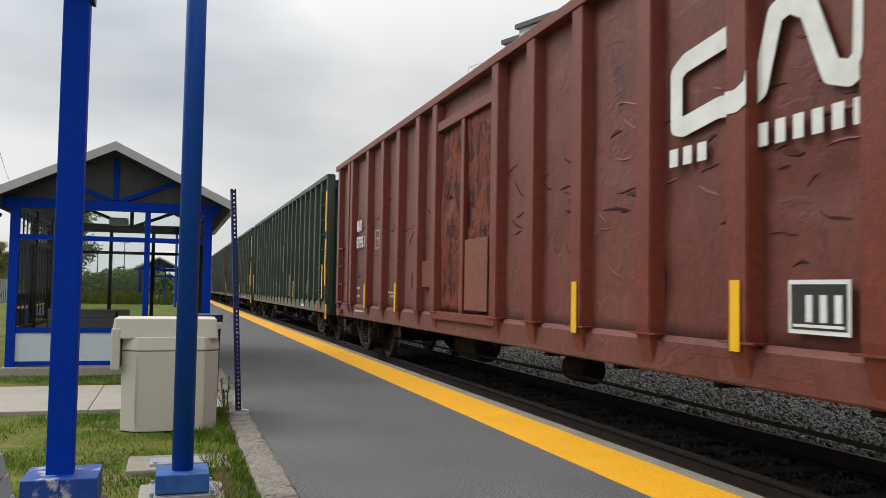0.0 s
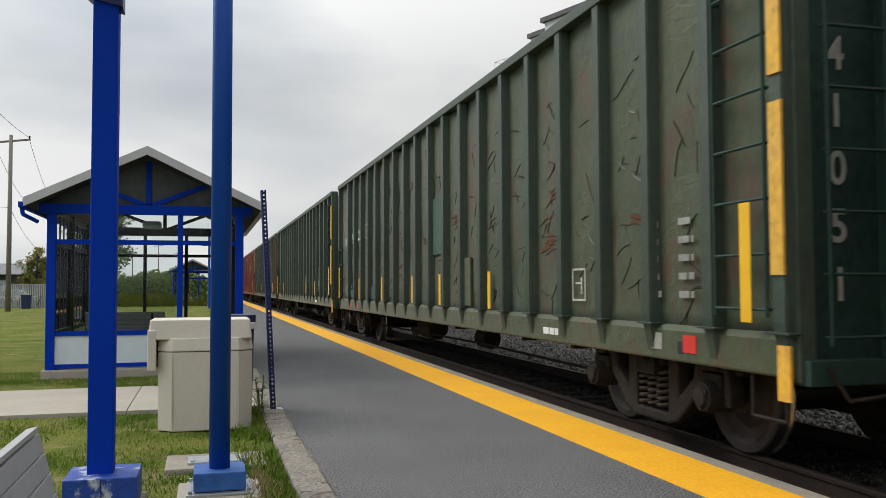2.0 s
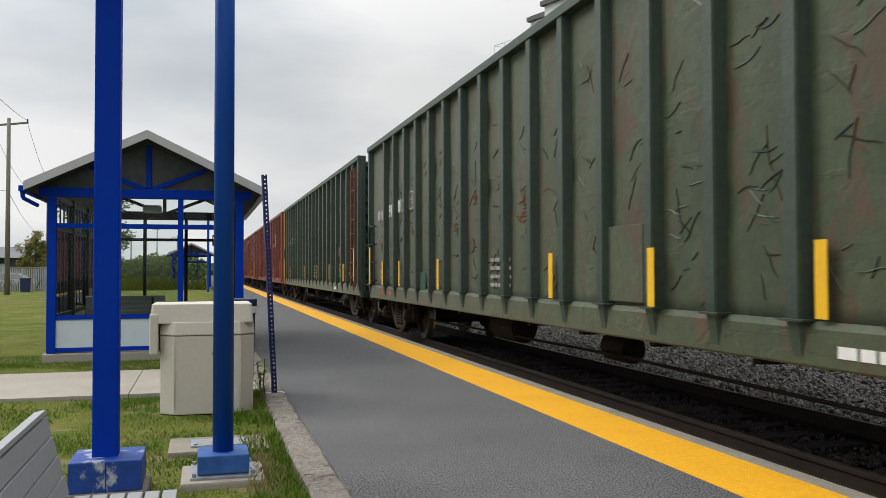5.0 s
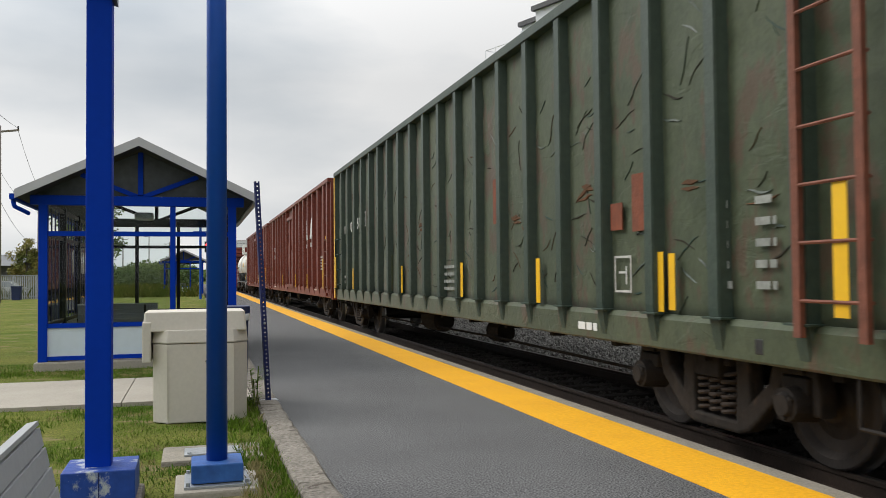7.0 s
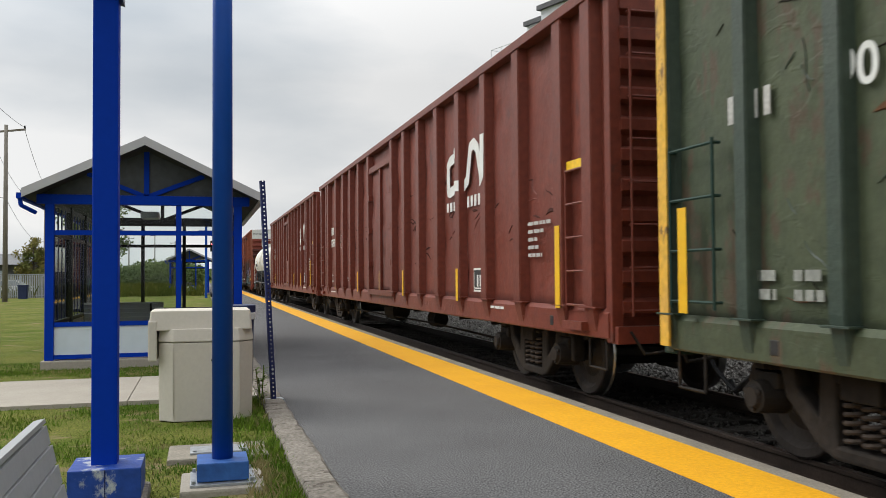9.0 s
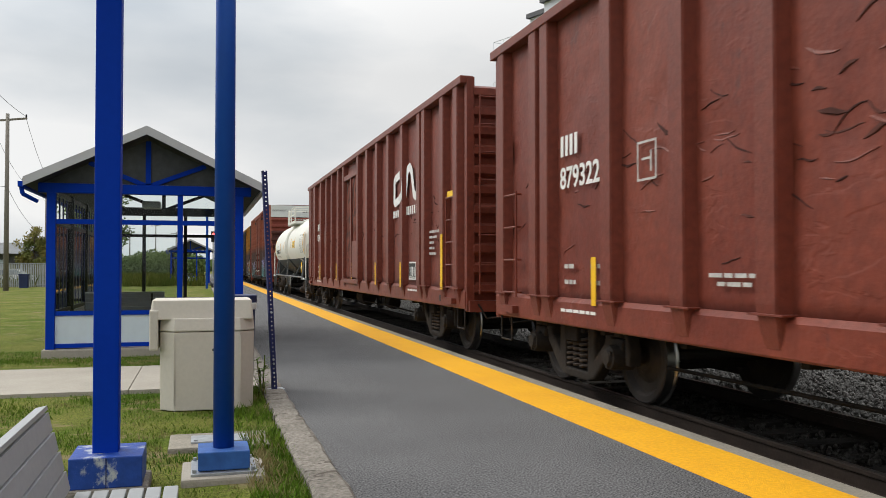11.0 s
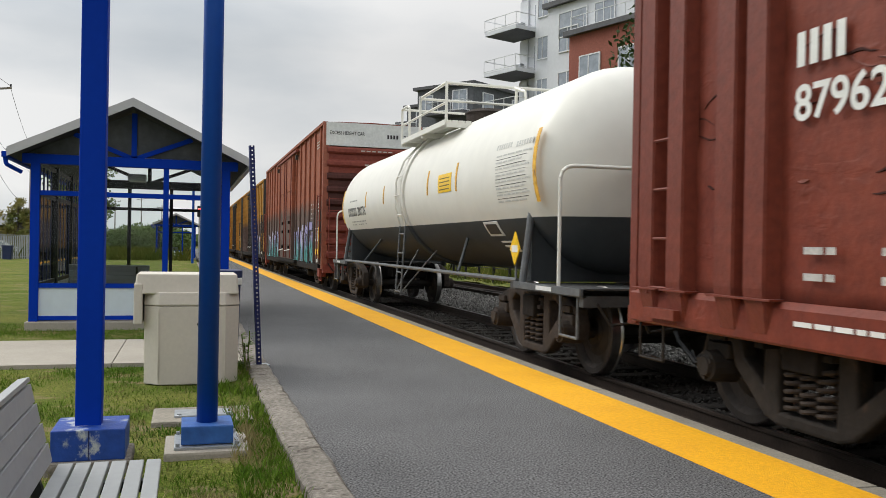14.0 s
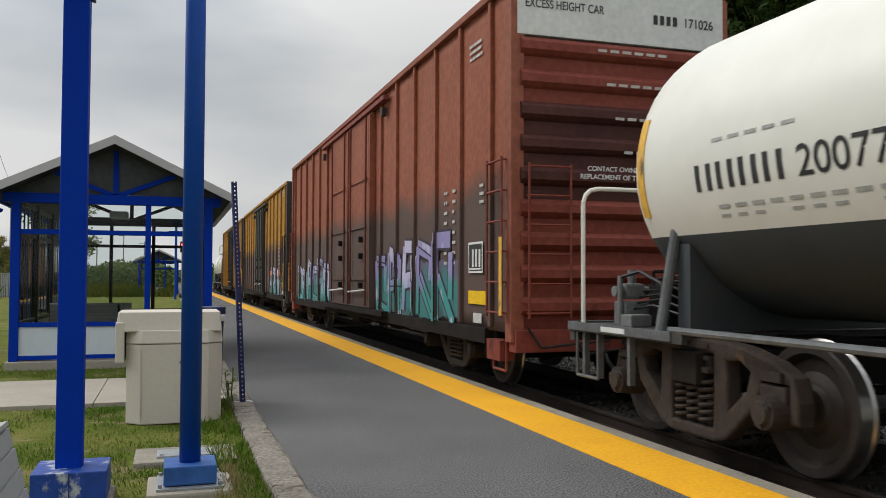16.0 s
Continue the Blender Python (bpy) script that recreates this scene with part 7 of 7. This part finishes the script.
def window_in(b, x0, x1, y, z0, z1, split=True):
    """A window on a wall whose outside faces -y."""
    w = part("window", boxed(x0, x1, y - 0.06, y + 0.02, z0, z1), "window", b, "dark reflecting window")
    bm = bmesh.new()
    t = 0.09
    for a in ((x0, x1, z0 - t, z0), (x0, x1, z1, z1 + t), (x0 - t, x0, z0 - t, z1 + t), (x1, x1 + t, z0 - t, z1 + t)):
        box(bm, a[0], a[1], y - 0.10, y + 0.02, a[2], a[3])
    if split:
        xm = x0 + (x1 - x0) * 0.45
        box(bm, xm - 0.04, xm + 0.04, y - 0.09, y - 0.05, z0, z1)
    part("window_frame", bm, "white_frame", w)
    return w


def railing(b, x0, x1, y, z, depth, mat="white_frame"):
    bm = bmesh.new()
    for zz in (z + 1.0, z + 0.1):
        pipe(bm, [(x0, y, zz), (x0, y - depth, zz), (x1, y - depth, zz), (x1, y, zz)], 0.035, 5)
    n = max(2, int((x1 - x0) / 1.3))
    for k in range(n + 1):
        x = x0 + (x1 - x0) * k / n
        pipe(bm, [(x, y - depth, z), (x, y - depth, z + 1.0)], 0.03, 5)
    part("balcony_railing", bm, mat, b, "pale metal balcony railing")


def apartments():
    # local x runs along the facade towards the tracks' near end, outside faces -y
    b = thing("apartment_building", "six-storey pale grey apartment block with red cladding and balconies", "building", pose(27.1, 62.4, 0, 0, 0, -70.7))
    g = -0.45
    part("wall", boxed(0, 26, 0, 14, g, 20.4), "facade_white", b, "pale grey main wing")
    part("wall", boxed(-1.95, 2.6, 0.45, 13, g, 23.1), "facade_white", b, "pale grey stair wing")
    part("wall", boxed(-5.0, -1.95, 1.6, 13, g, 22.7), "facade_white", b, "pale grey corner wing")
    part("wall", boxed(4.0, 26, -1.5, 0.0, g, 17.2), "facade_brick", b, "red clad projecting bay")
    part("wall", boxed(6.5, 26, 2.2, 13, 20.4, 23.6), "facade_white", b, "set-back top storey")
    for x0, x1, y0, y1, z in ((-5.2, -2.3, 1.3, 13.2, 22.7), (-2.2, 2.9, 0.15, 13.2, 23.1), (-0.3, 26.2, -0.4, 14.2, 20.4), (3.7, 26.2, -1.9, 0.2, 17.2), (6.2, 26.2, 1.6, 13.2, 23.6)):
        part("roof", boxed(x0, x1, y0, y1, z, z + 0.38), "slab_edge", b, "dark flat roof edge")
    for k in range(6):
        z = 19.4 - 3.4 * k
        window_in(b, -1.55, -0.35, 0.45, z + 0.75, z + 2.45)
        if k:
            window_in(b, 1.4, 3.4, 0, z + 0.75, z + 2.5)
        else:
            window_in(b, 1.4, 4.3, 0, z - 1.5, z + 0.3)
        for x in (5.2, 9.0, 13.4, 18.0):
            if k > 0:
                window_in(b, x, x + 1.9, -1.5, z - 2.2, z - 0.5)
            else:
                window_in(b, x, x + 1.9, 0, z - 1.5, z + 0.3)
        if z > 0:
            part("balcony_slab", boxed(-6.0, -1.96, -1.6, 1.59, z - 0.32, z), "slab_edge" if k > 9 else "facade_white", b, "pale balcony slab")
            part("balcony_soffit", boxed(-5.9, -2.0, -1.5, 1.58, z - 0.34, z - 0.325), "slab_edge", b)
            railing(b, -6.0, -2.0, 1.5, z, 3.1)
            part("balcony_door", boxed(-3.2, -2.1, 1.5, 1.595, z + 0.02, z + 2.3), "window", b)
            part("screen_wall", boxed(-5.0, -4.0, 1.45, 1.59, z + 0.0, z + 2.9), "facade_white", b)
            ch = part("balcony_chair", boxed(-4.0, -3.5, 0.2, 0.7, z, z + 0.75, bevel=0.05), "steel", b)
    railing(b, 0.1, 6.2, 1.6, 20.8, 1.7)
    railing(b, 4.2, 25.5, -0.2, 17.6, 1.4)

    # local x runs along the narrow front, which faces -y; the long flank runs back along y at x = 6.8
    d = thing("apartment_building", "low charcoal apartment block with white windows and balconies", "building", pose(21.6, 81.5, 0, 0, 0, -55.3))
    part("wall", boxed(0, 6.8, 0, 22, g, 16.75), "facade_grey", d, "charcoal clad front block")
    part("wall", boxed(-3.3, 0, 2.2, 16, g, 15.6), "facade_grey", d, "charcoal clad stepped wing")
    part("wall", boxed(-5.4, -3.3, 3.4, 14, g, 14.2), "facade_brick", d, "red clad low wing")
    for x0, x1, y0, y1, z in ((-0.35, 7.15, -0.35, 22.3, 16.75), (-3.6, -0.35, 1.9, 16.3, 15.6), (-5.7, -3.6, 3.1, 14.3, 14.2)):
        part("roof", boxed(x0, x1, y0, y1, z, z + 0.3), "slab_edge", d, "dark flat roof edge")
    for k in range(5):
        z = 14.15 - 3.1 * k
        window_in(d, 0.35, 1.9, 0, z + 0.5, z + 1.95)
        window_in(d, 4.5, 6.1, 0, z + 0.15, z + 2.15)
        part("balcony_slab", boxed(2.2, 6.9, -1.6, 0, z - 0.25, z), "slab_edge", d, "dark balcony slab")
        railing(d, 2.3, 6.8, 0, z, 1.5)
        part("balcony_slab", boxed(-4.6, -0.1, 0.7, 2.2, z - 1.5, z - 1.3), "slab_edge", d, "dark balcony slab")
        railing(d, -4.5, -0.2, 2.2, z - 1.3, 1.4)
        window_in(d, -1.9, -0.7, 2.2, z - 0.8, z + 0.9)
        for q in range(4):
            yq = 1.6 + 5.0 * q
            w = part("window", boxed(6.78, 6.86, yq, yq + 1.6, z + 0.4, z + 2.0), "window", d)
            bm = bmesh.new()
            for e in ((yq - 0.09, yq + 1.69, z + 0.31, z + 0.4), (yq - 0.09, yq + 1.69, z + 2.0, z + 2.09), (yq - 0.09, yq, z + 0.4, z + 2.0), (yq + 1.6, yq + 1.69, z + 0.4, z + 2.0)):
                box(bm, 6.78, 6.9, *e)
            part("window_frame", bm, "white_frame", w)


def house():
    h = thing("warehouse", "long low dark building with a grey metal roof", "building", pose(-29.6, 95, -0.3))
    part("wall", boxed(-14, 12, 0, 10, 0, 3.2), "siding", h)
    bm = bmesh.new()
    extrude(bm, [(-1.2, 3.1), (5, 4.35), (11.2, 3.1), (5, 4.1)], 0, -14.8, 12.8)
    part("roof", bm, "shingle", h, "shallow grey metal roof")
    for x in (-10, -5, 0, 5):
        part("window", boxed(x, x + 2.2, -0.05, 0.05, 1.2, 2.4), "window", h)
    part("door", boxed(8.2, 10.4, -0.05, 0.05, 0, 2.5), "kick_panel", h)


def utility_pole(x, y, h, lab):
    p = thing("utility_pole", lab, "utility pole", pose(x, y, -0.3), "utility poles")
    bm = bmesh.new()
    rod(bm, (0, 0, 0), (0, 0, h), 0.17, 10, 0.11)
    part("pole", bm, "wood_pole", p, smooth=True)
    bm = bmesh.new()
    bar(bm, (-1.15, 0, h - 0.55), (1.15, 0, h - 0.25), 0.12, 0.1, (0, 1, 0))
    part("crossarm", bm, "wood_pole", p)
    for sx in (-1.1, 0, 1.1):
        bm = bmesh.new()
        rod(bm, (sx, 0, h - 0.4 + 0.13 * sx), (sx, 0, h - 0.15 + 0.13 * sx), 0.05, 8)
        part("insulator", bm, "black_metal", p)
    return p


def wires(pairs):
    w = thing("overhead_cables", "thin black overhead cables between wooden poles", "cable")
    for a, b, sag in pairs:
        bm = bmesh.new()
        pts = []
        for k in range(17):
            t = k / 16
            p = Vector(a).lerp(Vector(b), t)
            p.z -= sag * 4 * t * (1 - t)
            pts.append(p)
        pipe(bm, pts, 0.014, 5)
        part("cable", bm, "wire", w)


def left_distance():
    utility_pole(-12.05, 60, 11.6, "weathered wooden utility pole with a tilted crossarm")
    utility_pole(-16.8, 104, 11.0, "distant wooden utility pole")
    utility_pole(-19.5, 150, 11.0, "distant wooden utility pole")
    wires([((-13.1, 60, 10.9), (-17.8, 104, 10.2), 1.2), ((-11.0, 60, 11.2), (-15.7, 104, 10.5), 1.2), ((-13.1, 60, 10.9), (-9.9, 12, 11.4), 1.2),
           ((-11.0, 60, 11.2), (-7.8, 12, 11.7), 1.2), ((-12.05, 60, 6.6), (-16.8, 104, 5.6), 1.0), ((-12.05, 60, 6.6), (-22, 20, 7.5), 0.9), ((-17.8, 104, 10.2), (-20.5, 150, 10.0), 1.2)])
    for x, y, h in ((-21.5, 190, 12), (-16.0, 210, 11), (-11.5, 235, 13), (-6.0, 220, 10.5), (-27.0, 205, 12)):
        utility_pole(x, y, h, "far wooden utility pole on the skyline")
    f = thing("chain_link_fence", "grey chain-link fence at the far side of the lawn", "fence", kind="structure")
    for k in range(22):
        x = -44 + k * 1.55
        part("post", boxed(x - 0.03, x + 0.03, 69.97, 70.03, -0.2, 1.75), "steel", f)
        bm = bmesh.new()
        for j in range(12):
            xx = x + 0.06 + j * 0.125
            box(bm, xx, xx + 0.07, 69.99, 70.01, -0.05, 1.65)
        part("slat_panel", bm, "fence_grey", f)
    for z in (0.1, 1.68):
        part("rail", boxed(-44, -9.9, 69.98, 70.02, z, z + 0.05), "steel", f)
    r = thing("refuse_bin", "dark blue wheeled refuse bin by the fence", "waste bin", pose(-12.35, 67.5, -0.1))
    part("body", chamfered(-0.32, 0.32, -0.32, 0.32, 0.06, 0, 0.95, 0.04), "bin_blue", r)
    part("lid", chamfered(-0.35, 0.35, -0.35, 0.35, 0.06, 0.95, 1.05), "bin_blue", r)
    for n, x in enumerate((-14.6, -19.6)):
        c = thing("parked_car", "white parked car behind the fence", "car", pose(x, 73, -0.1, 0, 0, 4), "parked cars")
        bm = bmesh.new()
        extrude(bm, [(-2.2, 0.35), (-2.2, 0.75), (-1.4, 0.9), (-0.8, 1.4), (0.8, 1.42), (1.5, 0.95), (2.2, 0.85), (2.2, 0.35)], 1, -0.85, 0.85)
        part("body", bm, "car_white", c)
        bm = bmesh.new()
        extrude(bm, [(-1.2, 0.93), (-0.75, 1.34), (0.75, 1.36), (1.3, 0.96)], 1, -0.87, 0.87)
        part("side_window", bm, "window", c)
        for wx in (-1.35, 1.35):
            bm = bmesh.new()
            rod(bm, (wx, -0.88, 0.33), (wx, 0.88, 0.33), 0.33, 16)
            part("wheel", bm, "plate_black", c)
    house()
    tree("tree", "bushy tree turning orange beside the fence", -14.6, 84, 5.6, 1.35, "leaf_autumn", 3, 3600, 0.12, 0.12)
    tree("tree", "slender green tree beyond the shelter", -7.8, 72, 8.2, 2.5, "leaf_far", 6, 3800, 0.5, 0.15)
    hedge("hedge", "dense green scrub along the far edge of the lawn", -16, 0.2, 96, 118, 4.2, "leaf_far", 11, 34000, 0.17)
    hedge("far_woods", "distant wooded skyline", -160, 60, 330, 380, 8.5, "leaf_far", 17, 22000, 0.9)
    blades("tall_grass", "tall pale grass beyond the mown lawn", "weeds", -26, 0.2, 70, 97, -0.1, 26000, 0.4, 1.15, 0.03)
    s = thing("railway_signal", "railway signal mast with a lit red lamp", "signal", pose(1.55, 122, 0))
    bm = bmesh.new()
    rod(bm, (0, 0, 0), (0, 0, 6.3), 0.09, 8)
    part("mast", bm, "steel", s)
    part("head", boxed(-0.28, 0.28, -0.12, 0.12, 4.9, 6.4, bevel=0.05), "black_metal", s)
    bm = bmesh.new()
    rod(bm, (0, -0.16, 5.95), (0, -0.12, 5.95), 0.17, 16)
    part("red_lens", bm, "signal_red", s, "glowing red lens")
    q = thing("lamp_post", "blue lamp post by the far shelter", "lamp post", pose(0.35, 62, -0.06))
    bm = bmesh.new()
    rod(bm, (0, 0, 0), (0, 0, 5.2), 0.085, 12)
    part("shaft", bm, "blue_pole", q)
    part("sign_panel", boxed(-0.5, 0.45, -0.05, 0.05, 4.4, 4.75), "blue", q)


def right_distance():
    apartments()
    tree("tree", "tall dark-leaved tree beyond the tracks", 23.6, 27.8, 19.0, 6.4, "leaf", 2, 62000, 0.36, 0.13)
    f = thing("wire_fence", "low black post-and-wire fence beyond the second track", "fence", kind="structure")
    for k in range(28):
        y = 6 + k * 2.0
        part("post", boxed(13.15, 13.25, y - 0.05, y + 0.05, -0.4, 1.15), "black_metal", f)
        if k % 5 == 3:
            bm = bmesh.new()
            bar(bm, (13.2, y, 1.0), (13.2, y + 1.0, -0.3), 0.06, 0.06, (1, 0, 0))
            bar(bm, (13.2, y, 1.0), (13.2, y - 1.0, -0.3), 0.06, 0.06, (1, 0, 0))
            part("brace", bm, "black_metal", f)
    for z in (0.5, 1.1):
        part("wire", boxed(13.19, 13.21, 5, 62, z, z + 0.02), "wire", f)


left_distance()
right_distance()
stones()
blades("grass", "short green and straw-coloured grass beside the platform", "grass", -3.6, 0.645, 2.2, 16.5, -0.075, 190000, 0.02, 0.066, 0.0042, on_hard)
blades("kerb_grass", "longer grass along the kerb", "grass", 0.28, 0.652, 3.0, 14.0, -0.07, 13000, 0.04, 0.13, 0.0045, lambda x, y: 10.75 < y < 13.45 or (x < 0.5 and 9.2 < y < 10.2))
blades("field_weeds", "tall green and yellow weeds beyond the second track", "weeds", 12.6, 24, 8, 60, -0.3, 26000, 0.25, 0.8, 0.016)


def weed_plant():
    w = thing("weed", "tall leafy weed growing beside the bin", "plant", pose(0.62, 9.75, -0.06))
    rng = np.random.RandomState(9)
    for k in range(4):
        bm = bmesh.new()
        dx, h = rng.uniform(-0.06, 0.08), rng.uniform(0.35, 0.62)
        pipe(bm, [(0.02 * k, 0.03 * k, 0), (dx * 0.5, 0.02 * k, h * 0.5), (dx, 0.03 * k, h)], 0.006, 5)
        part("stem", bm, "grass", w)
        bm = bmesh.new()
        for q in range(16):
            z, a = h * (0.15 + 0.85 * rng.rand()), rng.rand() * 6.28
            p, ln = Vector((dx * z / h, 0.03 * k, z)), 0.05 + 0.06 * rng.rand()
            bar(bm, p, p + Vector((ln * math.cos(a), ln * math.sin(a), 0.02)), 0.022, 0.002, (0, 0, 1))
        part("leaves", bm, "leaf_far", w)


weed_plant()


# ---- what moves ----
def motions():
    for car, y0 in CARS:
        walk(car, [(0.25 * k, pose(TRACK_X, y0 - travelled(0.25 * k), RAIL_Z)) for k in range(65)])
    step = 1 / 15
    for w, dy in WHEELSETS:
        walk(w, [(k * step, pose(0, dy, WHEEL_R, math.degrees(travelled(k * step) / (WHEEL_R * TRUCK)) % 360, 0, 0)) for k in range(241)])


motions()
